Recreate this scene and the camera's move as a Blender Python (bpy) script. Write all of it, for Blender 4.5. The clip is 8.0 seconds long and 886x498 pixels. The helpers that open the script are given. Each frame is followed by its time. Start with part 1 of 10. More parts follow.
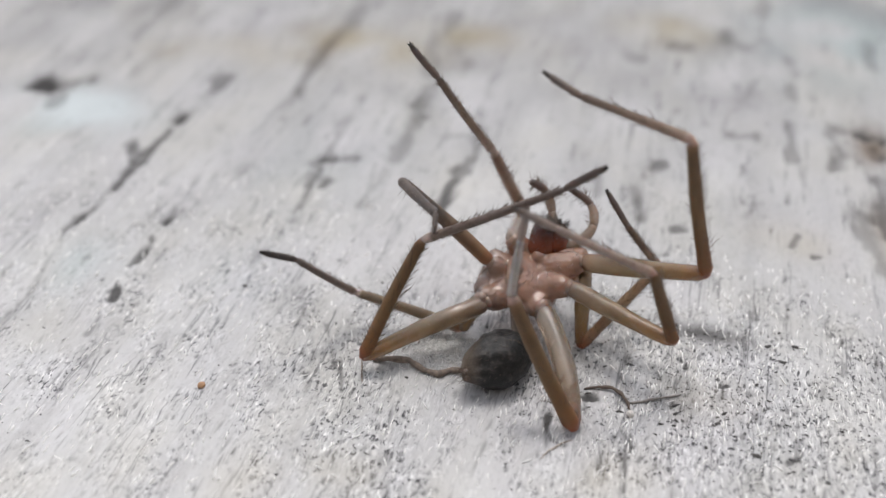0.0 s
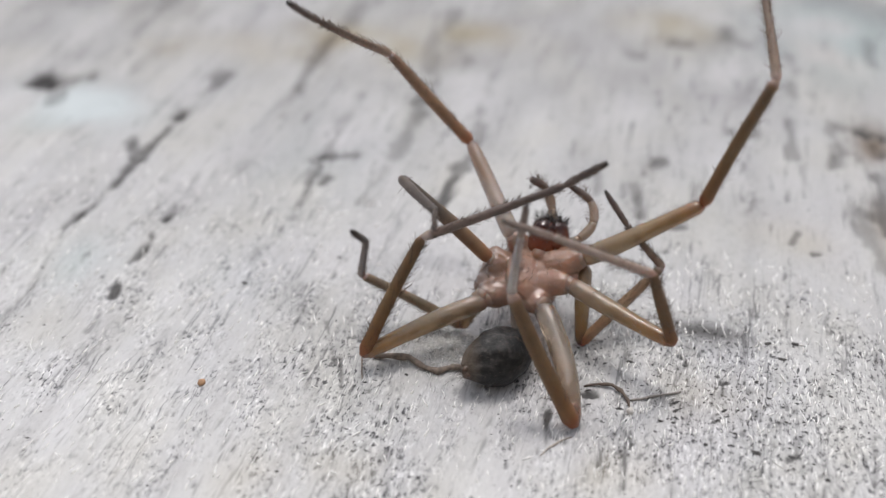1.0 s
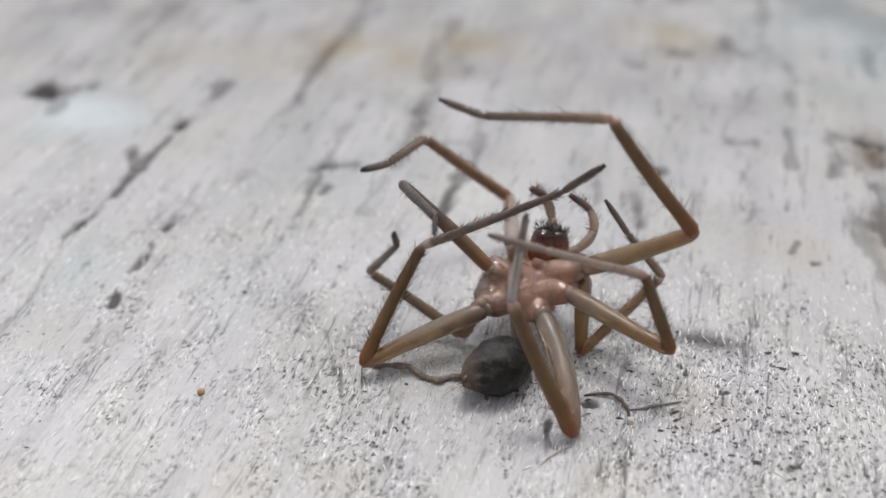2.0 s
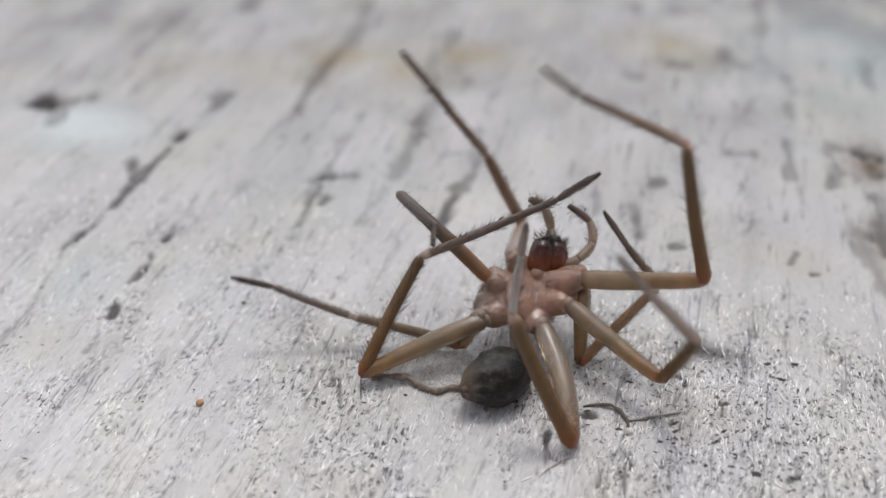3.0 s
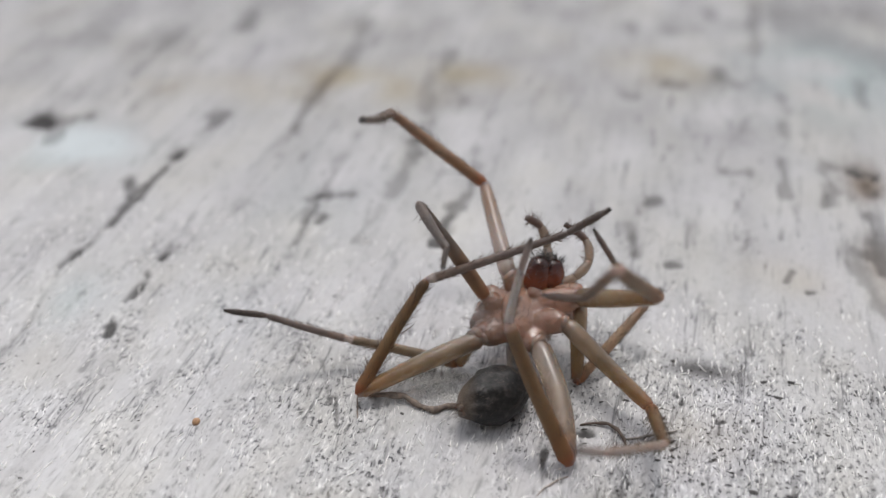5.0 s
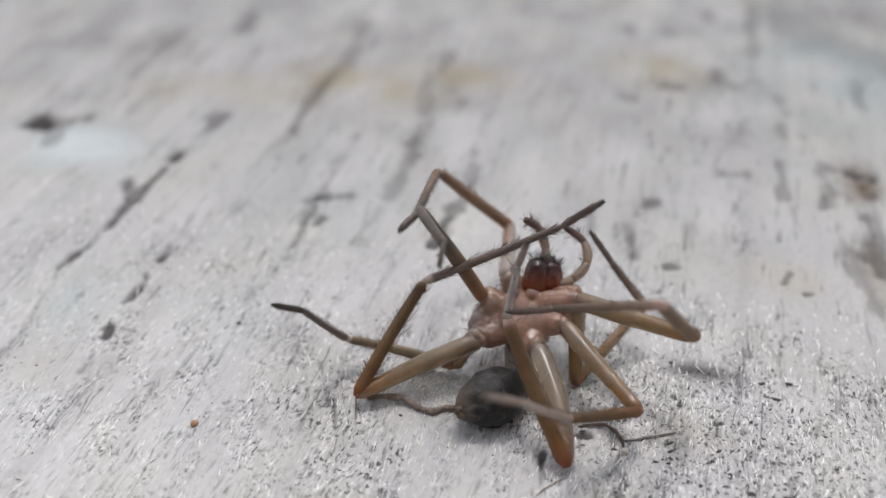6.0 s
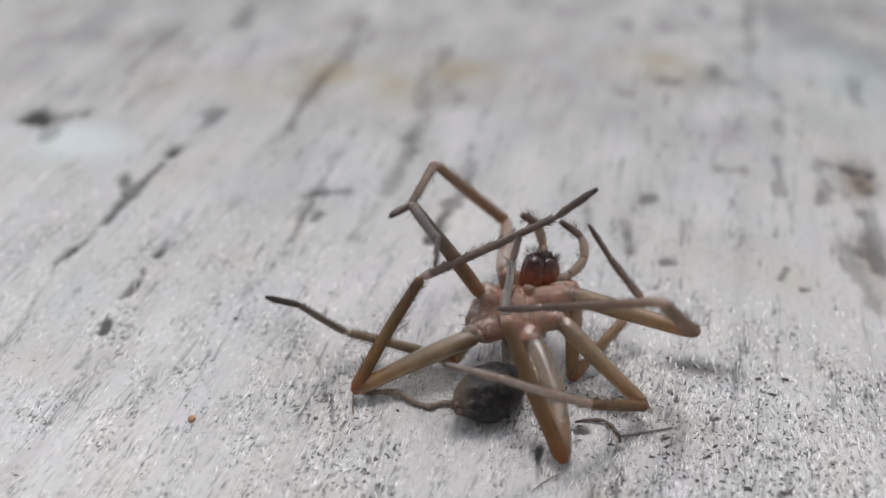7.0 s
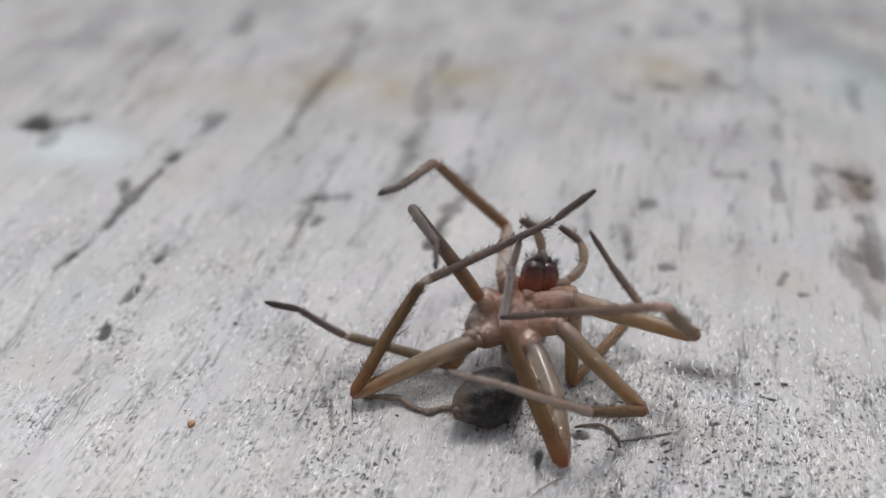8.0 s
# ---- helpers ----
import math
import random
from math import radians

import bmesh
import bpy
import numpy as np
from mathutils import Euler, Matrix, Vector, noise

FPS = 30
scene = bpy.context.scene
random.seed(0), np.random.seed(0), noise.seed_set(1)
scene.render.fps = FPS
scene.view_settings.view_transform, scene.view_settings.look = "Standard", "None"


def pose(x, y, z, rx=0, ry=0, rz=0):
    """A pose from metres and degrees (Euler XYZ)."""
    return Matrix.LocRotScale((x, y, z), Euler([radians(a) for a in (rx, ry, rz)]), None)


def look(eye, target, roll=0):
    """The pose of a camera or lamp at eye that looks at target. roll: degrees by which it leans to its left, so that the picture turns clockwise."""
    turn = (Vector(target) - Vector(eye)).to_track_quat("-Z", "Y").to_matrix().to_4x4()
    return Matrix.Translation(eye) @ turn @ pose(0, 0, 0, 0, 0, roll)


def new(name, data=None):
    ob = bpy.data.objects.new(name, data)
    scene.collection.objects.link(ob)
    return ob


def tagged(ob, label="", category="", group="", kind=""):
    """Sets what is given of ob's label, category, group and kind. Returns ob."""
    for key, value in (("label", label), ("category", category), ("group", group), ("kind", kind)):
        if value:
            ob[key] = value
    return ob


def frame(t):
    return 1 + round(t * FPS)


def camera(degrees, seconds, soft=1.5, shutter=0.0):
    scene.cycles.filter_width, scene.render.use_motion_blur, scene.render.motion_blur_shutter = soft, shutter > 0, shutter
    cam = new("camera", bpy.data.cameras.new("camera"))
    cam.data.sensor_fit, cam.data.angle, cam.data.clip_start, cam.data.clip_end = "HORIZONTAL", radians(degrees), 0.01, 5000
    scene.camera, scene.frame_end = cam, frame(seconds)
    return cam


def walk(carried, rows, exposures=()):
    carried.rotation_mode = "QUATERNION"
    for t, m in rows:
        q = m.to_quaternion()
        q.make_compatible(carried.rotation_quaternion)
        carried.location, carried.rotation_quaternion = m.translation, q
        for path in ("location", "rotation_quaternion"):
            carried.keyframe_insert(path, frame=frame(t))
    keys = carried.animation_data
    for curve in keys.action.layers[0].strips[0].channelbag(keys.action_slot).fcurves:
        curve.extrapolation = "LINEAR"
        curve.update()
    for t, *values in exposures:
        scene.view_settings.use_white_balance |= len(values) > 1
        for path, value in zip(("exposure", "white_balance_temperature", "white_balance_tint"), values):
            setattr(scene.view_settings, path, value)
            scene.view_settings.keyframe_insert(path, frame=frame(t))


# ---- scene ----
# ---- camera ----
cam = camera(50, 8.0, soft=1.35, shutter=0.5)
cam.data.dof.use_dof = True
cam.data.dof.focus_distance = 0.0322
cam.data.dof.aperture_fstop = 40
PATH = [
    (0.0, pose(-0.002900, -0.023500, 0.024300, 50.2000, -0.0000, 0.0000)),
    (0.2, pose(-0.002900, -0.023500, 0.024300, 50.2511, -0.0000, 0.0000)),
    (0.4, pose(-0.002900, -0.023500, 0.024300, 50.2852, -0.0000, 0.0000)),
    (0.5, pose(-0.002900, -0.023500, 0.024300, 50.2511, -0.0000, 0.0000)),
    (0.6, pose(-0.002900, -0.023500, 0.024300, 50.1318, -0.0000, 0.0000)),
    (0.8, pose(-0.002900, -0.023500, 0.024300, 50.0637, -0.0000, 0.0000)),
    (1.0, pose(-0.002900, -0.023500, 0.024300, 50.0296, -0.0000, 0.0000)),
    (1.2, pose(-0.002900, -0.023500, 0.024300, 50.2000, -0.0000, 0.0000)),
    (1.5, pose(-0.002900, -0.023500, 0.024300, 50.4045, -0.0000, 0.0000)),
    (1.7, pose(-0.002900, -0.023500, 0.024300, 50.4556, -0.0000, 0.0000)),
    (2.8, pose(-0.002900, -0.023518, 0.024315, 51.1200, -0.0321, -0.0398)),
    (3.0, pose(-0.002900, -0.023523, 0.024319, 51.2393, -0.0351, -0.0437)),
    (3.2, pose(-0.002900, -0.023528, 0.024323, 51.4267, -0.0379, -0.0476)),
    (3.4, pose(-0.002900, -0.023532, 0.024327, 51.5970, -0.0408, -0.0515)),
    (3.5, pose(-0.002900, -0.023535, 0.024329, 51.6651, -0.0423, -0.0535)),
    (3.6, pose(-0.002900, -0.023537, 0.024331, 51.7672, -0.0548, -0.0696)),
    (3.8, pose(-0.002900, -0.023541, 0.024335, 51.9035, -0.0799, -0.1019)),
    (4.0, pose(-0.002900, -0.023546, 0.024338, 51.9716, -0.1050, -0.1342)),
    (4.2, pose(-0.002900, -0.023551, 0.024342, 52.1078, -0.1130, -0.1452)),
    (4.5, pose(-0.002900, -0.023558, 0.024348, 52.1419, -0.1255, -0.1614)),
    (4.7, pose(-0.002900, -0.023562, 0.024352, 52.2270, -0.1378, -0.1778)),
    (5.8, pose(-0.002900, -0.023588, 0.024373, 52.4485, -0.2056, -0.2675)),
    (6.0, pose(-0.002900, -0.023592, 0.024377, 52.4486, -0.2181, -0.2837)),
    (6.5, pose(-0.002900, -0.023604, 0.024386, 52.3979, -0.2807, -0.3645)),
    (7.0, pose(-0.002900, -0.023615, 0.024396, 52.1769, -0.3239, -0.4172)),
    (7.5, pose(-0.002900, -0.023627, 0.024406, 52.3642, -0.3330, -0.4318)),
    (8.0, pose(-0.002900, -0.023638, 0.024415, 52.4834, -0.3424, -0.4460)),
]
walk(cam, PATH, [(0.0, 0.325), (1.0, 0.325), (1.7, 0.305), (3.5, 0.195), (4.5, 0.225), (6.5, 0.18), (8.0, 0.145)])

# ---- world, sun ----
world = bpy.data.worlds.new("overcast_sky")
scene.world = world
world.use_nodes = True
wn = world.node_tree.nodes
sky = wn.new("ShaderNodeTexSky")
sky.sky_type = "NISHITA"
sky.sun_disc = False
sky.sun_elevation, sky.sun_rotation = radians(71.5), radians(3)
sky.air_density, sky.dust_density, sky.ozone_density = 1.0, 3.0, 1.0
wn["Background"].inputs["Strength"].default_value = 0.143
cloud = wn.new("ShaderNodeHueSaturation")  # thin cloud takes most of the blue away
cloud.inputs["Saturation"].default_value = 0.30
world.node_tree.links.new(sky.outputs["Color"], cloud.inputs["Color"])
world.node_tree.links.new(cloud.outputs["Color"], wn["Background"].inputs["Color"])
sun = new("sun", bpy.data.lights.new("sun", "SUN"))
sun.data.energy, sun.data.angle, sun.data.color = 0.86, radians(10), (1.0, 0.965, 0.925)
sun.matrix_world = look((0.01, 0.20, 0.6), (0, 0, 0))

MM = 0.001


# ---- materials ----
def shader(name):
    m = bpy.data.materials.new(name)
    m.use_nodes = True
    return m, m.node_tree.nodes, m.node_tree.links, m.node_tree.nodes["Principled BSDF"]


def scaled(nodes, links, sx, sy, sz, source="Object"):
    """Texture coordinates in units of 1/s millimetres."""
    tc = nodes.new("ShaderNodeTexCoord")
    mp = nodes.new("ShaderNodeMapping")
    mp.inputs["Scale"].default_value = (sx / MM, sy / MM, sz / MM)
    links.new(tc.outputs[source], mp.inputs["Vector"])
    return mp.outputs["Vector"]


def noise_node(nodes, links, vec, scale=1.0, detail=4.0, rough=0.6):
    n = nodes.new("ShaderNodeTexNoise")
    n.inputs["Scale"].default_value, n.inputs["Detail"].default_value, n.inputs["Roughness"].default_value = scale, detail, rough
    links.new(vec, n.inputs["Vector"])
    return n.outputs["Fac"]


def ramp(nodes, links, fac, stops):
    r = nodes.new("ShaderNodeValToRGB")
    while len(r.color_ramp.elements) < len(stops):
        r.color_ramp.elements.new(0.5)
    for e, (p, c) in zip(r.color_ramp.elements, stops):
        e.position, e.color = p, (*c, 1)
    links.new(fac, r.inputs["Fac"])
    return r.outputs["Color"]


def mixed(nodes, links, fac, a, b, blend="MIX"):
    n = nodes.new("ShaderNodeMix")
    n.data_type, n.blend_type = "RGBA", blend
    for socket, value in ((n.inputs[0], fac), (n.inputs[6], a), (n.inputs[7], b)):
        if isinstance(value, bpy.types.NodeSocket):
            links.new(value, socket)
        else:
            socket.default_value = value if isinstance(value, float) else (*value, 1)
    return n.outputs[2]


def chitin(name, stops, gloss=0.34, flesh=0.4, spread=0.3, wet=0.6, clear=0.0, rough_skin=0.1, wrinkle=0.0, creases=7.5, grey_side=None):
    """Translucent spider skin, its colour running along the part (stops of height within the part)."""
    m, nodes, links, p = shader(name)
    tc = nodes.new("ShaderNodeTexCoord")
    sep = nodes.new("ShaderNodeSeparateXYZ")
    links.new(tc.outputs["Generated"], sep.inputs[0])
    col = ramp(nodes, links, sep.outputs["Z"], stops)
    vec = scaled(nodes, links, 1, 1, 1)
    blot = noise_node(nodes, links, vec, 1.5, 2.5, 0.5)
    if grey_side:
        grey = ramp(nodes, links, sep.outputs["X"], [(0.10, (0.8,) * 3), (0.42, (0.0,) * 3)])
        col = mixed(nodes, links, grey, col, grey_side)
    col = mixed(nodes, links, 0.5, col, ramp(nodes, links, blot, [(0.3, (0.62, 0.58, 0.55)), (0.7, (1.12, 1.1, 1.08))]), "MULTIPLY")
    links.new(col, p.inputs["Base Color"])
    p.inputs["Subsurface Weight"].default_value = flesh
    p.inputs["Subsurface Radius"].default_value = (1.0, 0.55, 0.3)
    p.inputs["Subsurface Scale"].default_value = spread * MM
    p.inputs["Specular IOR Level"].default_value = 0.3
    p.inputs["Transmission Weight"].default_value, p.inputs["IOR"].default_value = clear, 1.4
    fine = noise_node(nodes, links, vec, 20.0, 3.0, 0.65)
    if rough_skin > 0:
        links.new(ramp(nodes, links, fine, [(0.3, (gloss,) * 3), (0.7, (gloss + 0.12,) * 3)]), p.inputs["Roughness"])
    else:
        p.inputs["Roughness"].default_value = gloss
    b = nodes.new("ShaderNodeBump")
    b.inputs["Strength"].default_value, b.inputs["Distance"].default_value = rough_skin, 0.02 * MM
    links.new(mixed(nodes, links, 0.5, fine, blot), b.inputs["Height"])
    links.new(b.outputs["Normal"], p.inputs["Normal"])
    p.inputs["Coat Weight"].default_value, p.inputs["Coat Roughness"].default_value = wet, 0.03
    p.inputs["Coat IOR"].default_value = 1.65
    last = b
    if wrinkle:
        fold = nodes.new("ShaderNodeBump")
        fold.inputs["Strength"].default_value, fold.inputs["Distance"].default_value = wrinkle, 0.12 * MM
        links.new(noise_node(nodes, links, vec, creases, 2.0, 0.45), fold.inputs["Height"])
        links.new(b.outputs["Normal"], fold.inputs["Normal"])
        last = fold
    glint = nodes.new("ShaderNodeBump")  # tiny grains break the wet shine into sparks
    glint.inputs["Strength"].default_value, glint.inputs["Distance"].default_value = 0.3, 0.03 * MM
    links.new(noise_node(nodes, links, vec, 4.0, 2.0, 0.5), glint.inputs["Height"])
    links.new(last.outputs["Normal"], glint.inputs["Normal"])
    links.new(glint.outputs["Normal"], p.inputs["Coat Normal"])
    return m


def plain(name, colour, rough=0.6, vary=0.3, scale=6.0):
    m, nodes, links, p = shader(name)
    fac = noise_node(nodes, links, scaled(nodes, links, 1, 1, 1), scale, 4.0)
    lo, hi = tuple(c * (1 - vary) for c in colour), tuple(min(1, c * (1 + vary)) for c in colour)
    links.new(ramp(nodes, links, fac, [(0.3, lo), (0.7, hi)]), p.inputs["Base Color"])
    p.inputs["Roughness"].default_value = rough
    return m


FEMUR = chitin("femur_skin", [(0.0, (0.44, 0.28, 0.21)), (0.10, (0.43, 0.31, 0.215)), (0.45, (0.40, 0.28, 0.155)), (0.82, (0.41, 0.23, 0.09)), (0.93, (0.40, 0.20, 0.085)), (1.0, (0.36, 0.115, 0.05))], gloss=0.26, flesh=0.55, spread=0.5, clear=0.55, wet=0.85, rough_skin=0.0, wrinkle=0.6)
OLIVE_FEMUR = chitin("olive_femur_skin", [(0.0, (0.44, 0.28, 0.20)), (0.10, (0.43, 0.30, 0.19)), (0.45, (0.39, 0.27, 0.135)), (0.82, (0.37, 0.21, 0.08)), (0.93, (0.37, 0.19, 0.08)), (1.0, (0.35, 0.115, 0.05))], gloss=0.26, flesh=0.55, spread=0.5, clear=0.55, wet=0.85, rough_skin=0.0, wrinkle=0.6)
PALE_FEMUR = chitin("pale_femur_skin", [(0.0, (0.50, 0.36, 0.29)), (0.1, (0.50, 0.40, 0.315)), (0.5, (0.45, 0.345, 0.245)), (0.82, (0.42, 0.27, 0.15)), (1.0, (0.46, 0.12, 0.04))], gloss=0.18, flesh=0.5, spread=0.5, clear=0.72, wet=0.9, rough_skin=0.0, wrinkle=0.9)
ROSY_FEMUR = chitin("rosy_femur_skin", [(0.0, (0.52, 0.43, 0.38)), (0.4, (0.48, 0.38, 0.32)), (0.75, (0.40, 0.26, 0.17)), (0.92, (0.42, 0.27, 0.19)), (1.0, (0.58, 0.45, 0.39))], gloss=0.26, flesh=0.55, spread=0.5, clear=0.55, wet=0.85, rough_skin=0.0, wrinkle=0.6)
RUSTY_TIBIA = chitin("rusty_tibia_skin", [(0.0, (0.46, 0.15, 0.06)), (0.14, (0.36, 0.20, 0.115)), (0.5, (0.34, 0.205, 0.125)), (0.92, (0.30, 0.18, 0.12)), (0.965, (0.62, 0.48, 0.42))], gloss=0.42, flesh=0.5, clear=0.32, wet=0.3, rough_skin=0.0, wrinkle=0.6)
GREY_TIBIA = chitin("grey_tibia_skin", [(0.0, (0.42, 0.15, 0.06)), (0.1, (0.32, 0.225, 0.14)), (0.5, (0.29, 0.215, 0.14)), (0.91, (0.25, 0.19, 0.13)), (0.935, (0.70, 0.60, 0.55))], gloss=0.42, flesh=0.5, clear=0.32, wet=0.3, rough_skin=0.0, wrinkle=0.6)
MOUSE_TARSUS = chitin("mouse_tarsus_skin", [(0.0, (0.17, 0.135, 0.12)), (0.8, (0.12, 0.095, 0.088)), (0.93, (0.03, 0.025, 0.022))], flesh=0.3, clear=0.2, wet=0.35, rough_skin=0.0, wrinkle=0.5)
GREY_FEMUR = chitin("grey_femur_skin", [(0.0, (0.34, 0.15, 0.08)), (0.15, (0.26, 0.145, 0.08)), (0.45, (0.19, 0.13, 0.09)), (0.6, (0.12, 0.095, 0.08)), (1.0, (0.10, 0.085, 0.078))], gloss=0.5, wet=0.12, rough_skin=0.1, wrinkle=0.4)
TIBIA = chitin("tibia_skin", [(0.0, (0.36, 0.11, 0.045)), (0.10, (0.26, 0.125, 0.052)), (0.4, (0.22, 0.132, 0.062)), (0.9, (0.19, 0.118, 0.064)), (0.93, (0.28, 0.17, 0.10)), (0.965, (0.62, 0.46, 0.40))], gloss=0.5, flesh=0.5, clear=0.25, wet=0.12, rough_skin=0.0, wrinkle=0.6)
LIGHT_TIBIA = chitin("light_tibia_skin", [(0.0, (0.48, 0.15, 0.055)), (0.14, (0.44, 0.27, 0.16)), (0.5, (0.43, 0.285, 0.175)), (0.92, (0.36, 0.23, 0.145)), (0.965, (0.62, 0.48, 0.42))], gloss=0.42, flesh=0.5, clear=0.32, wet=0.3, rough_skin=0.0, wrinkle=0.6)
GREY_META = chitin("grey_metatarsus_skin", [(0.0, (0.56, 0.40, 0.34)), (0.1, (0.70, 0.66, 0.64)), (1.0, (0.64, 0.62, 0.61))], gloss=0.2, flesh=0.4, clear=0.5, wet=0.8, rough_skin=0.0, wrinkle=0.3, creases=4.0)
META = chitin("metatarsus_skin", [(0.0, (0.60, 0.46, 0.40)), (0.045, (0.62, 0.49, 0.43)), (0.08, (0.39, 0.285, 0.22)), (0.5, (0.31, 0.23, 0.18)), (1.0, (0.17, 0.13, 0.108))], flesh=0.45, clear=0.5, gloss=0.5, wet=0.15, rough_skin=0.0, wrinkle=0.6)
MOUSE_META = chitin("mouse_metatarsus_skin", [(0.0, (0.68, 0.57, 0.52)), (0.055, (0.68, 0.57, 0.52)), (0.085, (0.26, 0.195, 0.165)), (0.5, (0.20, 0.155, 0.138)), (1.0, (0.14, 0.112, 0.102))], flesh=0.3, clear=0.25, wet=0.35, rough_skin=0.0, wrinkle=0.6)
DARK_META = chitin("dark_metatarsus_skin", [(0.0, (0.26, 0.19, 0.165)), (0.08, (0.14, 0.112, 0.10)), (1.0, (0.10, 0.084, 0.077))], flesh=0.2, wet=0.3, rough_skin=0.0, wrinkle=0.5)
TARSUS = chitin("tarsus_skin", [(0.0, (0.22, 0.155, 0.13)), (0.12, (0.07, 0.055, 0.05)), (0.8, (0.045, 0.037, 0.034)), (1.0, (0.02, 0.017, 0.015))], flesh=0.1, wet=0.25)
PALE_META = chitin("pale_metatarsus_skin", [(0.0, (0.46, 0.26, 0.21)), (0.1, (0.48, 0.37, 0.31)), (1.0, (0.40, 0.33, 0.29))], flesh=0.5, clear=0.2)
PALE_TARSUS = chitin("pale_tarsus_skin", [(0.0, (0.34, 0.26, 0.22)), (0.7, (0.26, 0.21, 0.19)), (1.0, (0.05, 0.04, 0.035))], flesh=0.2)
BROWN_TARSUS = chitin("brown_tarsus_skin", [(0.0, (0.22, 0.165, 0.135)), (0.75, (0.14, 0.105, 0.095)), (0.9, (0.03, 0.025, 0.022))], flesh=0.3, clear=0.3, wet=0.3, rough_skin=0.0, wrinkle=0.5)
COXA = chitin("coxa_skin", [(0.0, (0.48, 0.31, 0.24)), (0.5, (0.52, 0.35, 0.27)), (1.0, (0.56, 0.39, 0.31))], gloss=0.22, flesh=0.6, spread=0.4, wet=1.0, clear=0.5, rough_skin=0.0, wrinkle=0.8, creases=4.0)
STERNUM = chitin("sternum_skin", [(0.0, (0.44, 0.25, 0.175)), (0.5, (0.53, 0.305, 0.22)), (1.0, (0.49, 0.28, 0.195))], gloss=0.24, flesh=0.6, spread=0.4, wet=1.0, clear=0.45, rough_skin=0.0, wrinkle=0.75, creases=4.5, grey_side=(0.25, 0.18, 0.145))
JAW = chitin("jaw_skin", [(0.0, (0.26, 0.08, 0.03)), (0.4, (0.22, 0.05, 0.018)), (0.68, (0.06, 0.015, 0.009)), (1.0, (0.012, 0.008, 0.007))], gloss=0.2, flesh=0.3, wet=0.5, clear=0.25, rough_skin=0.0, wrinkle=0.9, creases=3.0)
PALP = chitin("palp_skin", [(0.0, (0.46, 0.34, 0.26)), (0.6, (0.44, 0.33, 0.25)), (1.0, (0.38, 0.27, 0.20))], gloss=0.2, flesh=0.5, clear=0.6, rough_skin=0.0, wrinkle=0.6)
PALP_TIP = chitin("palp_tip_skin", [(0.0, (0.32, 0.20, 0.155)), (0.5, (0.15, 0.10, 0.085)), (0.85, (0.03, 0.024, 0.022))])
HAIR = plain("bristle", (0.11, 0.072, 0.048), 0.5)
CLAW = plain("claw_black", (0.02, 0.016, 0.014), 0.3)


def abdomen_material():
    m, nodes, links, p = shader("abdomen_skin")
    vec = scaled(nodes, links, 1, 1, 1)
    blot = noise_node(nodes, links, vec, 1.8, 6.0, 0.7)
    fine = noise_node(nodes, links, vec, 11.0, 4.0, 0.7)
    col = ramp(nodes, links, blot, [(0.38, (0.007, 0.0065, 0.0063)), (0.52, (0.021, 0.0195, 0.019)), (0.64, (0.055, 0.051, 0.049)), (0.74, (0.13, 0.12, 0.112))])
    streak = noise_node(nodes, links, scaled(nodes, links, 2.6, 3.4, 7.0), 1.0, 4.0, 0.65)
    col = mixed(nodes, links, 0.85, col, ramp(nodes, links, streak, [(0.34, (0.35, 0.35, 0.35)), (0.52, (1.0, 1.0, 1.0)), (0.68, (2.1, 2.0, 1.9))]), "MULTIPLY")
    col = mixed(nodes, links, 0.6, col, ramp(nodes, links, fine, [(0.3, (0.5, 0.5, 0.5)), (0.7, (1.3, 1.25, 1.2))]), "MULTIPLY")
    tc = nodes.new("ShaderNodeTexCoord")
    sep = nodes.new("ShaderNodeSeparateXYZ")
    links.new(tc.outputs["Generated"], sep.inputs[0])
    rear = ramp(nodes, links, sep.outputs["X"], [(0.06, (0.6,) * 3), (0.30, (0.0,) * 3)])
    col = mixed(nodes, links, rear, col, mixed(nodes, links, fine, (0.05, 0.036, 0.028), (0.36, 0.27, 0.20)))
    links.new(col, p.inputs["Base Color"])
    p.inputs["Coat Weight"].default_value, p.inputs["Coat Roughness"].default_value = 0.5, 0.09
    p.inputs["Specular IOR Level"].default_value = 0.1
    p.inputs["Roughness"].default_value = 0.5
    b = nodes.new("ShaderNodeBump")
    b.inputs["Strength"].default_value, b.inputs["Distance"].default_value = 0.7, 0.09 * MM
    links.new(mixed(nodes, links, 0.45, fine, streak), b.inputs["Height"])
    links.new(b.outputs["Normal"], p.inputs["Normal"])
    links.new(b.outputs["Normal"], p.inputs["Coat Normal"])
    return m


ABDOMEN = abdomen_material()
SPINNERET = chitin("spinneret_skin", [(0.0, (0.07, 0.048, 0.036)), (1.0, (0.15, 0.10, 0.072))])


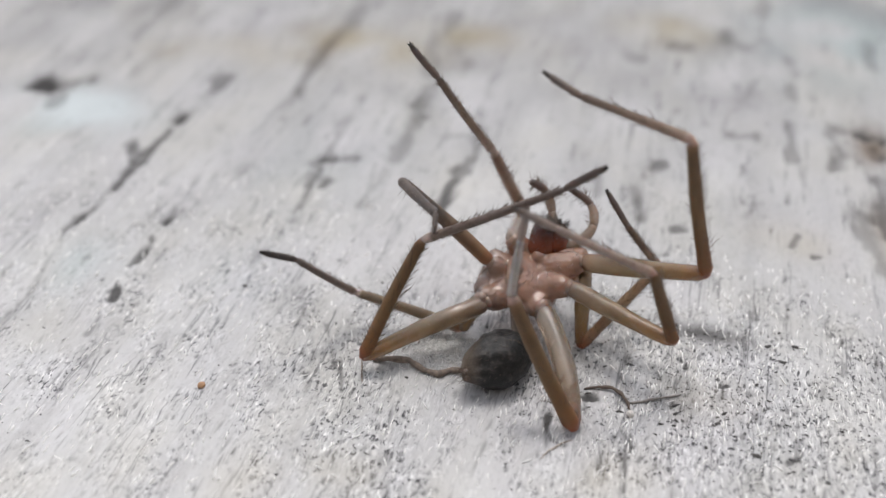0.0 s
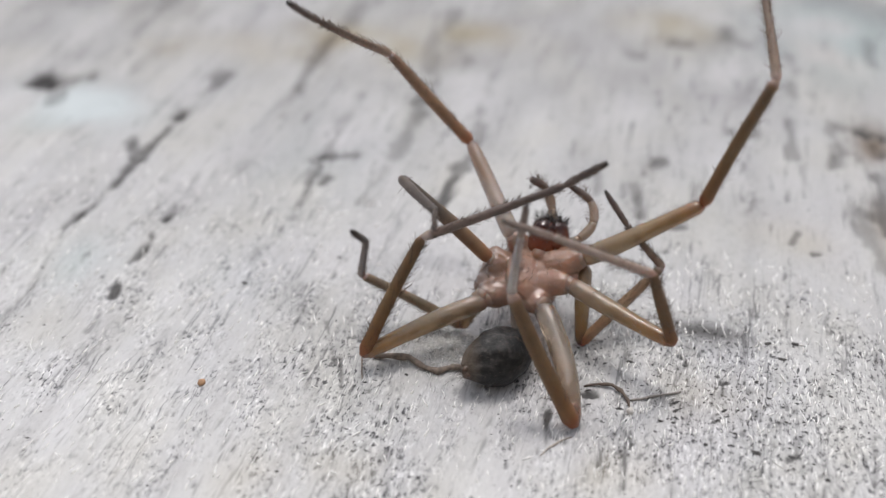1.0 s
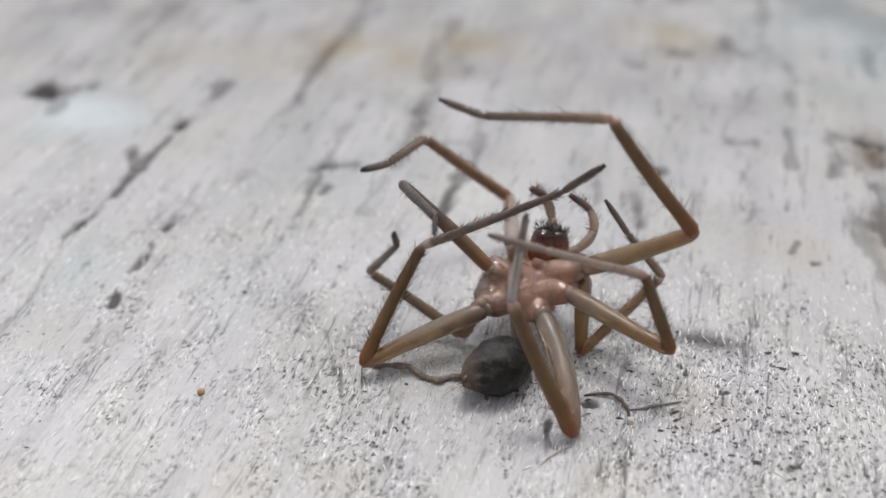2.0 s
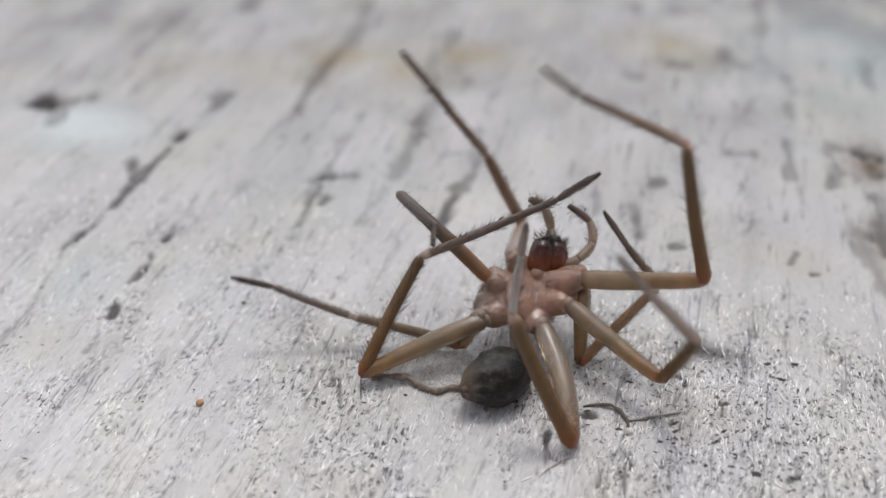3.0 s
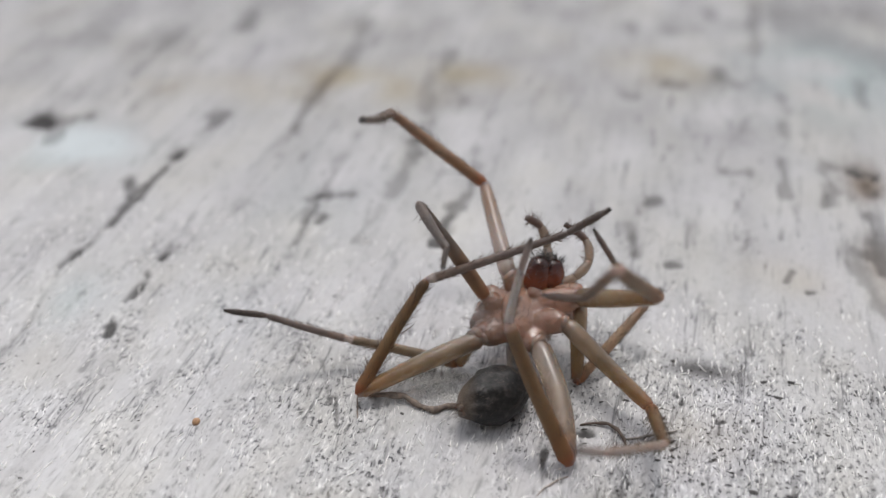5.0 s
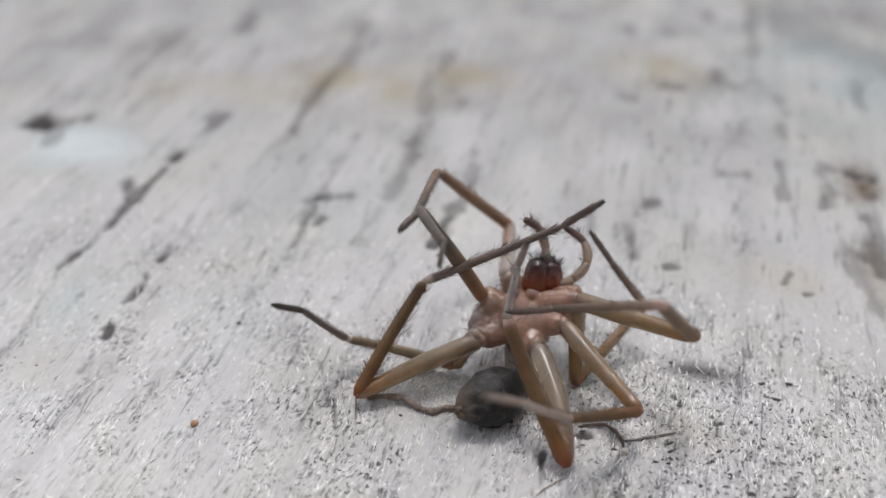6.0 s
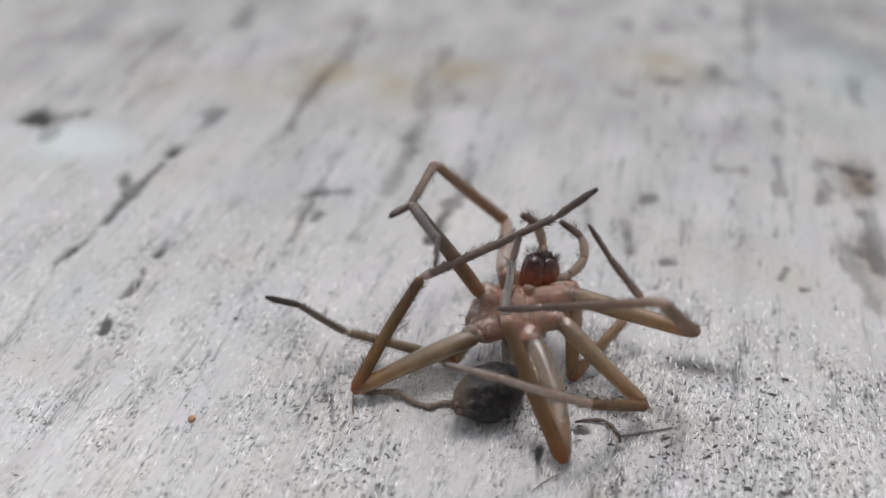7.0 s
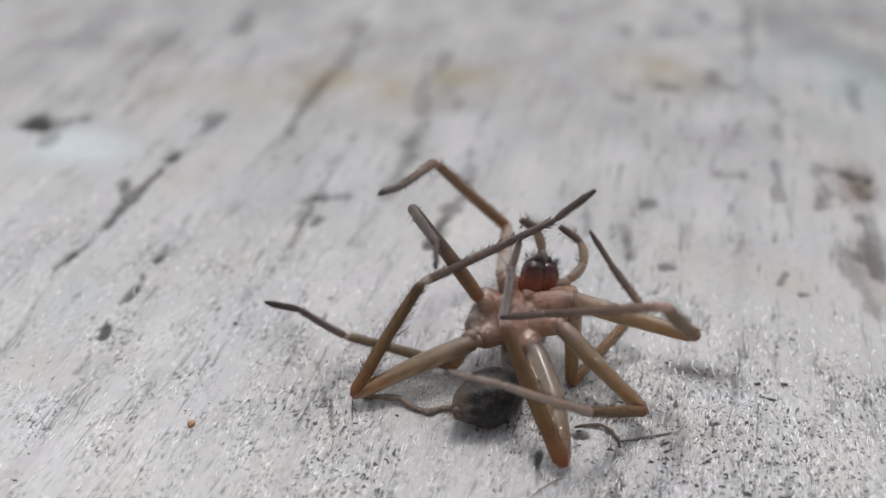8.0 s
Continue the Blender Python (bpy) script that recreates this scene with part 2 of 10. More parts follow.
def wood_material():
    """Bleached bare wood: grey fibres, dirt in pores and cracks, traces of old paint."""
    m, nodes, links, p = shader("weathered_wood")

    def mask(name):
        a = nodes.new("ShaderNodeAttribute")
        a.attribute_name = name
        return a.outputs["Fac"]

    def warped(sx, sy, sz, amount):
        """Coordinates bent a little, so that the fibres waver."""
        flat = scaled(nodes, links, 1, 1, 1)
        n = nodes.new("ShaderNodeTexNoise")
        n.inputs["Scale"].default_value, n.inputs["Detail"].default_value = 1.1, 2.0
        links.new(flat, n.inputs["Vector"])
        mad = nodes.new("ShaderNodeVectorMath")
        mad.operation = "MULTIPLY_ADD"
        mad.inputs[1].default_value = (amount, amount, 0)
        links.new(n.outputs["Color"], mad.inputs[0])
        links.new(flat, mad.inputs[2])
        mp = nodes.new("ShaderNodeMapping")
        mp.inputs["Scale"].default_value = (sx, sy, sz)
        links.new(mad.outputs[0], mp.inputs["Vector"])
        return mp.outputs["Vector"]

    broad = noise_node(nodes, links, scaled(nodes, links, 0.30, 0.08, 0.3), 1.0, 5.0, 0.6)
    patch = noise_node(nodes, links, scaled(nodes, links, 0.75, 0.45, 0.4), 1.0, 4.0, 0.6)
    add = nodes.new("ShaderNodeMath")
    add.operation = "MULTIPLY_ADD"
    add.inputs[1].default_value = 0.22
    links.new(mask("worn"), add.inputs[0])
    links.new(patch, add.inputs[2])
    less = nodes.new("ShaderNodeMath")
    less.operation = "SUBTRACT"
    less.inputs[1].default_value = 0.05
    links.new(add.outputs[0], less.inputs[0])
    patch = less.outputs[0]
    fibre = noise_node(nodes, links, warped(10.5, 2.7, 4.0, 0.24), 1.0, 3.0, 0.6)
    slit = noise_node(nodes, links, warped(8.0, 3.6, 5.0, 0.40), 1.0, 2.0, 0.5)
    fleck = noise_node(nodes, links, warped(5.6, 5.0, 5.0, 0.4), 1.0, 2.5, 0.6)
    col = ramp(nodes, links, broad, [(0.3, (0.63, 0.628, 0.622)), (0.5, (0.665, 0.658, 0.65)), (0.7, (0.69, 0.68, 0.668))])
    tint = noise_node(nodes, links, scaled(nodes, links, 0.22, 0.16, 0.2), 1.0, 3.0, 0.5)
    col = mixed(nodes, links, 0.5, col, ramp(nodes, links, tint, [(0.34, (1.02, 1.0, 0.96)), (0.5, (1.0, 1.0, 1.03)), (0.66, (0.98, 0.97, 1.04))]), "MULTIPLY")
    light = ramp(nodes, links, fibre, [(0.28, (0.82, 0.82, 0.83)), (0.46, (0.98, 0.98, 0.98)), (0.58, (1.04, 1.04, 1.04)), (0.66, (1.40, 1.40, 1.39))])
    rubbed = ramp(nodes, links, patch, [(0.36, (0.08,) * 3), (0.48, (0.5,) * 3), (0.62, (1.0,) * 3)])
    col = mixed(nodes, links, rubbed, col, light, "MULTIPLY")
    chip = noise_node(nodes, links, warped(6.6, 3.0, 5.0, 0.4), 1.0, 2.0, 0.55)
    col = mixed(nodes, links, rubbed, col, ramp(nodes, links, chip, [(0.33, (0.46, 0.46, 0.47)), (0.41, (0.97, 0.97, 0.97)), (0.59, (1.0, 1.0, 1.0)), (0.67, (1.32, 1.32, 1.31))]), "MULTIPLY")
    mottle = noise_node(nodes, links, warped(1.3, 0.9, 1.0, 0.3), 1.0, 5.0, 0.65)
    col = mixed(nodes, links, ramp(nodes, links, patch, [(0.34, (0.22,) * 3), (0.55, (0.75,) * 3)]), col, ramp(nodes, links, mottle, [(0.32, (0.88, 0.87, 0.85)), (0.5, (1.0, 1.0, 0.995)), (0.66, (1.07, 1.07, 1.08))]), "MULTIPLY")
    seam = noise_node(nodes, links, warped(5.0, 0.8, 3.0, 0.12), 1.0, 3.0, 0.55)
    col = mixed(nodes, links, 0.22, col, ramp(nodes, links, seam, [(0.29, (0.6, 0.6, 0.61)), (0.37, (1, 1, 1))]), "MULTIPLY")
    band = noise_node(nodes, links, warped(0.85, 0.028, 0.4, 0.25), 1.0, 4.0, 0.6)
    col = mixed(nodes, links, 0.55, col, ramp(nodes, links, band, [(0.32, (0.80, 0.795, 0.80)), (0.46, (0.98, 0.98, 0.98)), (0.60, (1.05, 1.05, 1.05))]), "MULTIPLY")
    ring = noise_node(nodes, links, warped(0.9, 0.045, 0.5, 0.12), 1.0, 4.0, 0.6)
    broken = noise_node(nodes, links, warped(1.6, 0.30, 1.0, 0.2), 1.0, 3.0, 0.6)
    thread = ramp(nodes, links, ring, [(0.455, (1, 1, 1)), (0.470, (0.32, 0.32, 0.33)), (0.485, (1, 1, 1)), (0.535, (1, 1, 1)), (0.548, (0.36, 0.36, 0.37)), (0.562, (1, 1, 1))])
    col = mixed(nodes, links, ramp(nodes, links, broken, [(0.50, (0.0,) * 3), (0.62, (1.0,) * 3)]), col, mixed(nodes, links, 1.0, col, thread, "MULTIPLY"))
    lines = ramp(nodes, links, slit, [(0.32, (0.14, 0.14, 0.15)), (0.375, (0.58, 0.58, 0.59)), (0.415, (1, 1, 1))])
    col = mixed(nodes, links, ramp(nodes, links, patch, [(0.42, (0.10,) * 3), (0.62, (1.0,) * 3)]), col, mixed(nodes, links, 1.0, col, lines, "MULTIPLY"))
    spots = ramp(nodes, links, fleck, [(0.31, (0.08, 0.08, 0.085)), (0.365, (0.55, 0.55, 0.56)), (0.405, (1, 1, 1))])
    col = mixed(nodes, links, ramp(nodes, links, patch, [(0.44, (0.12,) * 3), (0.62, (1.0,) * 3)]), col, mixed(nodes, links, 1.0, col, spots, "MULTIPLY"))
    col = mixed(nodes, links, mask("yellow"), col, (0.62, 0.545, 0.40))
    col = mixed(nodes, links, mask("blue"), col, (0.62, 0.70, 0.705))
    col = mixed(nodes, links, mask("white"), col, (0.79, 0.855, 0.875))
    col = mixed(nodes, links, mask("brown"), col, (0.26, 0.19, 0.13))
    # grime, and the far wood's dimmer light painted into its colour
    col = mixed(nodes, links, mask("dirt_and_dim"), col, (0.055, 0.052, 0.052))
    links.new(col, p.inputs["Base Color"])
    p.inputs["Roughness"].default_value = 0.72
    p.inputs["Specular IOR Level"].default_value = 0.3
    b = nodes.new("ShaderNodeBump")
    b.inputs["Strength"].default_value, b.inputs["Distance"].default_value = 0.9, 0.05 * MM
    links.new(mixed(nodes, links, rubbed, (0.5, 0.5, 0.5), mixed(nodes, links, 0.5, mixed(nodes, links, 0.45, fibre, slit), chip)), b.inputs["Height"])
    links.new(b.outputs["Normal"], p.inputs["Normal"])
    return m


WOOD = wood_material()
GRIT = plain("grit", (0.075, 0.07, 0.068), 0.75, 0.5)
SLIVER = plain("wood_sliver", (0.86, 0.85, 0.83), 0.7, 0.12)
STALK = plain("stalk", (0.20, 0.155, 0.125), 0.6, 0.5, 7.0)
TAN_SLIVER = plain("tan_sliver", (0.42, 0.36, 0.31), 0.8)
SOIL = plain("soil", (0.13, 0.105, 0.08), 0.9, 0.4, 0.05)
BLOCKER = plain("blocker_grey", (0.22, 0.20, 0.18), 0.85, 0.25, 0.02)
GREY_STALK = plain("grey_stalk", (0.27, 0.245, 0.225), 0.8)
BROWN_STALK = plain("brown_stalk", (0.13, 0.098, 0.08), 0.7)
SEED = plain("seed", (0.46, 0.27, 0.15), 0.55)
CRUMB = plain("white_crumb", (0.66, 0.62, 0.58), 0.45)


# ---- mesh helpers ----
def part(name, bm, materials, parent=None, label="", smooth=True):
    me = bpy.data.meshes.new(name)
    bm.to_mesh(me)
    bm.free()
    for mat in materials if isinstance(materials, (list, tuple)) else [materials]:
        me.materials.append(mat)
    me.polygons.foreach_set("use_smooth", [smooth] * len(me.polygons))
    ob = new(name, me)
    if parent:
        ob.parent = parent
    if label:
        tagged(ob, label)
    return ob


def loft(bm, rings, sides=14, mat=0):
    """A closed skin over rings (centre, radius along a, radius along b, a, b)."""
    loops = []
    for c, ra, rb, a, b in rings:
        loops.append([bm.verts.new(c + a * (ra * math.cos(2 * math.pi * k / sides)) + b * (rb * math.sin(2 * math.pi * k / sides))) for k in range(sides)])
    for lo, hi in zip(loops, loops[1:]):
        for k in range(sides):
            f = bm.faces.new((lo[k], lo[(k + 1) % sides], hi[(k + 1) % sides], hi[k]))
            f.material_index = mat
    bm.faces.new(list(reversed(loops[0]))).material_index = mat
    bm.faces.new(loops[-1]).material_index = mat


def sweep(bm, points, radii, sides=10, mat=0, flat=1.0):
    """A tube through points."""
    pts = [Vector(p) for p in points]
    ref = Vector((0.13, 0.91, 0.37))
    rings = []
    for i, p in enumerate(pts):
        d = (pts[min(i + 1, len(pts) - 1)] - pts[max(i - 1, 0)]).normalized()
        a = (ref - d * ref.dot(d)).normalized()
        rings.append((p, radii[i], radii[i] * flat, a, d.cross(a)))
    loft(bm, rings, sides, mat)


def bristle(bm, root, way, length, r, mat=1, bend=0.25):
    """One tapering hair of two pieces."""
    way = way.normalized()
    side = way.orthogonal().normalized()
    other = way.cross(side)
    mid = root + way * (length * 0.55)
    tip = root + way * length + side * (length * bend)
    loops = []
    for c, rr in ((root, r), (mid, r * 0.7)):
        loops.append([bm.verts.new(c + side * (rr * math.cos(k * 2.0944)) + other * (rr * math.sin(k * 2.0944))) for k in range(3)])
    end = bm.verts.new(tip)
    for k in range(3):
        bm.faces.new((loops[0][k], loops[0][(k + 1) % 3], loops[1][(k + 1) % 3], loops[1][k])).material_index = mat
        bm.faces.new((loops[1][k], loops[1][(k + 1) % 3], end)).material_index = mat


def limb_piece(name, length, profile, mats, parent, rng, hairs=60, hair_length=0.28, hair_width=0.011, flat=0.9, claws=False, spines=0, thin=1.0, bow=(0, 0), down=0):
    """A leg piece along +z from its joint, in millimetres; profile: (share of the length, radius)."""
    bm = bmesh.new()
    steps, sides = 22, 16
    rings = []
    zs = [p[0] for p in profile]
    rs = [p[1] for p in profile]
    phase = rng.uniform(0, 6)
    for i in range(steps + 1):
        s = i / steps
        r = float(np.interp(s, zs, rs)) * (1 + 0.025 * math.sin(9 * s + phase))
        cap = min(1.0, math.sqrt(max(0.0, 1 - (1 - min(s, 1 - s) / 0.035) ** 2)) if min(s, 1 - s) < 0.035 else 1.0)
        r *= max(0.55, cap)
        sway = 0.012 * length * math.sin(math.pi * s) * math.sin(phase)
        rings.append((Vector((sway + bow[0] * math.sin(math.pi * s), bow[1] * math.sin(math.pi * s), length * s + (0.07 if i == steps else -0.07 if i == 0 else 0)) ) * MM, r * MM, r * flat * MM, Vector((1, 0, 0)), Vector((0, 1, 0))))
    loft(bm, rings, sides)
    for k in range(hairs + spines):
        s = rng.uniform(0.06, 0.97)
        ang = rng.uniform(0, 2 * math.pi)
        r = float(np.interp(s, zs, rs))
        out = Vector((math.cos(ang), math.sin(ang) * flat, 0))
        lean = rng.uniform(0.7, 2.2)
        big = k >= hairs
        bristle(bm, (out * r * 0.92 + Vector((bow[0] * math.sin(math.pi * s), bow[1] * math.sin(math.pi * s), length * s))) * MM, out + Vector((0, 0, lean)), hair_length * thin * rng.uniform(0.5, 1.3) * (1.7 if big else 1) * MM,
                (0.016 if big else hair_width) * thin * MM)
    for _ in range(down):  # short hair lying close to the skin
        s, ang = rng.uniform(0.03, 0.98), rng.uniform(0, 2 * math.pi)
        r = float(np.interp(s, zs, rs))
        out = Vector((math.cos(ang), math.sin(ang) * flat, 0))
        bend = math.sin(math.pi * s)
        bristle(bm, (out * r * 0.97 + Vector((bow[0] * bend, bow[1] * bend, length * s))) * MM, out * rng.uniform(0.25, 0.55) + Vector((0, 0, 1)), rng.uniform(0.07, 0.17) * MM, 0.0055 * MM)
    if claws:
        r = rs[-1]
        for sx in (-1, 1):
            sweep(bm, [Vector((sx * r * 0.35, 0, length * 0.97)) * MM, Vector((sx * r * 0.7, 0.03, length + 0.08)) * MM, Vector((sx * r * 0.6, 0.10, length + 0.13)) * MM],
                  [0.03 * MM, 0.022 * MM, 0.004 * MM], 6, 2)
    return part(name, bm, mats, parent)


def ellipsoid(centre, axes, rng=None, lump=0.0, power=2.0, segs=(28, 18)):
    """A lumpy ellipsoid; axes: three half axes, the last one its long one."""
    bm = bmesh.new()
    bmesh.ops.create_uvsphere(bm, u_segments=segs[0], v_segments=segs[1], radius=1)
    c = Vector(centre)
    for v in bm.verts:
        d = v.co.copy()
        n = (abs(d.x) ** power + abs(d.y) ** power + abs(d.z) ** power) ** (1 / power)
        d /= n
        w = 1 + lump * noise.noise(d * 2.3 + Vector((7, 3, 1)) * (rng.random() * 0 + 1))
        v.co = (c + (axes[0] * d.x + axes[1] * d.y + axes[2] * d.z) * w) * MM
    return bm


def frame_along(d, ref=Vector((0.2, -0.75, 0.6))):
    """Two directions across d, the second turned to ref."""
    d = d.normalized()
    b = (ref - d * ref.dot(d)).normalized()
    return b.cross(d), b


# ---- the weathered wooden board ----
GRAIN = -15.7  # degrees by which the grain is turned from +y
# cracks: from u, v to u, v (mm across and along the grain), width, depth of the dirt
CRACKS_A = (
    (3.92, -2.73, 4.14, -5.03, 0.05, 0.75),
    (2.50, 11.01, 2.74, 10.22, 0.16, 0.50),
    (6.37, 2.39, 6.91, 2.66, 0.05, 0.60),
    (5.60, 2.83, 6.33, 3.09, 0.06, 0.50),
    (2.41, -1.60, 2.81, -1.46, 0.06, 1.00),
    (-19.76, 1.57, -19.46, 2.55, 0.16, 0.70),
    (-19.44, 2.44, -19.37, 3.26, 0.18, 0.95),
    (-19.37, 3.26, -19.27, 4.67, 0.16, 0.75),
    (-19.27, 4.67, -19.31, 6.89, 0.19, 0.85),
    (-19.31, 6.89, -19.22, 7.86, 0.21, 0.95),
    (-19.22, 7.86, -19.04, 9.54, 0.21, 0.90),
    (-19.04, 9.54, -19.09, 10.87, 0.22, 0.80),
)
CRACKS_B = (
    (-19.05, 10.56, -19.05, 11.03, 0.40, 0.95),
    (-19.50, 7.10, -20.08, 7.95, 0.26, 0.90),
    (-18.82, 12.91, -18.82, 15.00, 0.40, 0.85),
    (-18.66, -4.60, -18.80, -1.64, 0.12, 0.62),
    (-18.80, -1.64, -19.60, 1.67, 0.08, 0.34),
    (-15.57, -1.43, -15.69, -0.94, 0.14, 0.95),
    (-15.96, 0.36, -15.85, 1.17, 0.18, 0.70),
    (-15.80, 1.48, -15.80, 2.07, 0.26, 1.00),
    (-15.78, 0.69, -15.86, 1.10, 0.13, 0.80),
    (-15.94, 3.27, -15.89, 4.16, 0.24, 0.95),
    (-16.02, 5.16, -15.99, 6.15, 0.24, 0.62),
    (-10.93, 4.83, -11.12, 7.18, 0.16, 0.50),
    (-11.12, 7.18, -11.32, 11.55, 0.16, 0.59),
    (-11.55, 9.12, -11.28, 9.76, 0.36, 0.95),
    (-11.44, 9.34, -9.84, 9.93, 0.22, 0.60),
)
CRACKS_C = (
    (-14.26, 11.75, -14.82, 16.37, 0.24, 0.75),
    (-14.93, 16.64, -14.72, 18.26, 0.32, 0.60),
    (-14.83, 18.55, -14.78, 21.25, 0.28, 0.40),
    (-5.12, 7.31, -5.06, 9.60, 0.28, 0.90),
    (-5.06, 9.60, -4.80, 11.20, 0.26, 0.80),
    (-4.70, 10.77, -4.83, 12.88, 0.16, 0.68),
    (-6.60, 12.38, -4.89, 13.11, 0.12, 0.51),
    (-8.05, 14.02, -8.89, 19.90, 0.28, 0.51),
    (-27.75, 12.05, -26.72, 12.32, 0.70, 1.05),
    (-26.99, 12.50, -25.50, 12.96, 0.46, 0.85),
    (-26.80, 11.93, -25.81, 10.27, 0.28, 0.60),
    (-19.47, 7.17, -19.89, 7.81, 0.16, 0.60),
    (3.24, 12.81, 3.37, 13.03, 0.24, 0.80),
    (6.66, 16.26, 7.42, 16.57, 0.32, 0.60),
    (8.95, 18.05, 9.20, 14.86, 0.20, 0.60),
    (10.72, 17.75, 11.16, 15.92, 0.24, 0.60),
)
CRACKS_D = (
    (12.50, 18.10, 13.23, 17.81, 0.40, 0.95),
    (13.09, 17.67, 13.18, 16.02, 0.32, 0.85),
    (2.77, 10.02, 3.03, 8.99, 0.27, 0.75),
    (0.93, 11.35, 1.05, 9.75, 0.20, 0.50),
    (4.37, 8.55, 4.87, 8.61, 0.14, 0.70),
    (3.10, 24.60, 3.60, 24.45, 0.48, 0.70),
    (9.16, 24.34, 9.40, 22.87, 0.40, 0.55),
    (13.04, 27.71, 13.24, 24.87, 0.40, 0.55),
    (1.30, -2.65, 1.52, -3.97, 0.11, 0.95),
    (4.06, -2.73, 4.15, -3.42, 0.05, 0.80),
    (-7.24, -0.63, -6.22, -2.53, 0.06, 0.60),
    (-6.16, -2.23, -5.63, -3.44, 0.08, 0.70),
    (3.75, -2.58, 4.06, -5.22, 0.05, 0.40),
    (11.90, 11.37, 12.62, 8.04, 0.40, 0.55),
    (2.29, -1.58, 2.74, -1.41, 0.08, 0.95),
)
CRACKS_E = (
    (6.65, 0.19, 7.02, 0.30, 0.08, 0.95),
    (9.06, -2.45, 9.41, -2.13, 0.13, 0.80),
    (-25.56, 17.88, -25.59, 23.87, 0.40, 0.42),
    (-11.41, 11.78, -11.41, 14.99, 0.24, 0.42),
    (-7.13, 18.53, -7.27, 19.72, 0.24, 0.50),
    (11.07, 18.25, 11.37, 18.08, 0.32, 0.60),
    (10.86, 16.46, 10.86, 14.68, 0.28, 0.75),
    (11.95, 18.04, 12.73, 17.76, 0.20, 0.60),
    (12.73, 17.76, 13.10, 14.86, 0.20, 0.50),
    (12.69, 14.39, 12.99, 13.31, 0.28, 0.85),
    (12.93, 13.08, 12.99, 10.32, 0.48, 0.85),
    (11.91, 11.65, 12.33, 11.21, 0.24, 0.50),
    (9.06, 8.47, 9.33, 9.29, 0.10, 0.60),
)
CRACKS_F = (
    (8.90, 12.38, 8.90, 11.54, 0.18, 0.75),
    (9.92, 8.10, 10.10, 8.14, 0.12, 0.70),
    (-8.54, 16.71, -8.03, 10.29, 0.28, 0.45),
    (-10.37, 24.87, -8.54, 16.71, 0.28, 0.42),
    (-11.23, 7.32, -11.12, 6.54, 0.20, 0.50),
    (-10.45, 8.02, -10.60, 7.54, 0.20, 0.68),
    (-8.27, 9.17, -8.47, 6.66, 0.20, 0.42),
    (-5.07, 13.61, -5.08, 12.56, 0.24, 0.50),
    (-5.09, 10.06, -4.99, 8.47, 0.28, 0.60),
    (-15.03, 27.66, -14.68, 22.34, 0.48, 0.51),
    (-22.55, 27.42, -22.03, 24.87, 0.56, 0.68),
    (2.57, 31.30, 3.00, 30.94, 0.80, 0.50),
    (0.32, 31.81, 0.57, 30.82, 0.56, 0.59),
    (5.65, 27.00, 5.64, 25.96, 0.48, 0.75),
    (7.38, 36.54, 7.59, 26.51, 0.32, 0.51),
)
CRACKS_G = (
    (4.72, 34.91, 4.94, 34.11, 0.64, 0.59),
    (-23.77, 18.38, -23.34, 13.97, 0.40, 0.26),
    (1.59, -3.57, 2.06, -3.73, 0.10, 0.80),
    (1.33, -2.89, 1.59, -3.57, 0.10, 0.90),
    (3.95, 0.39, 5.56, 0.79, 0.04, 0.30),
    (5.33, 0.75, 5.58, 0.82, 0.08, 0.90),
    (-8.17, 13.46, -8.50, 15.81, 0.24, 0.60),
    (-9.14, 22.49, -9.38, 24.56, 0.40, 0.50),
    (9.07, 21.89, 9.18, 20.50, 0.28, 0.50),
    (6.44, 25.51, 6.88, 25.37, 0.40, 0.50),
    (0.88, 22.65, 1.17, 22.47, 0.40, 0.50),
    (-15.40, -3.38, -15.48, -2.48, 0.11, 0.50),
)
CRACKS = CRACKS_A + CRACKS_B + CRACKS_C + CRACKS_D + CRACKS_E + CRACKS_F + CRACKS_G
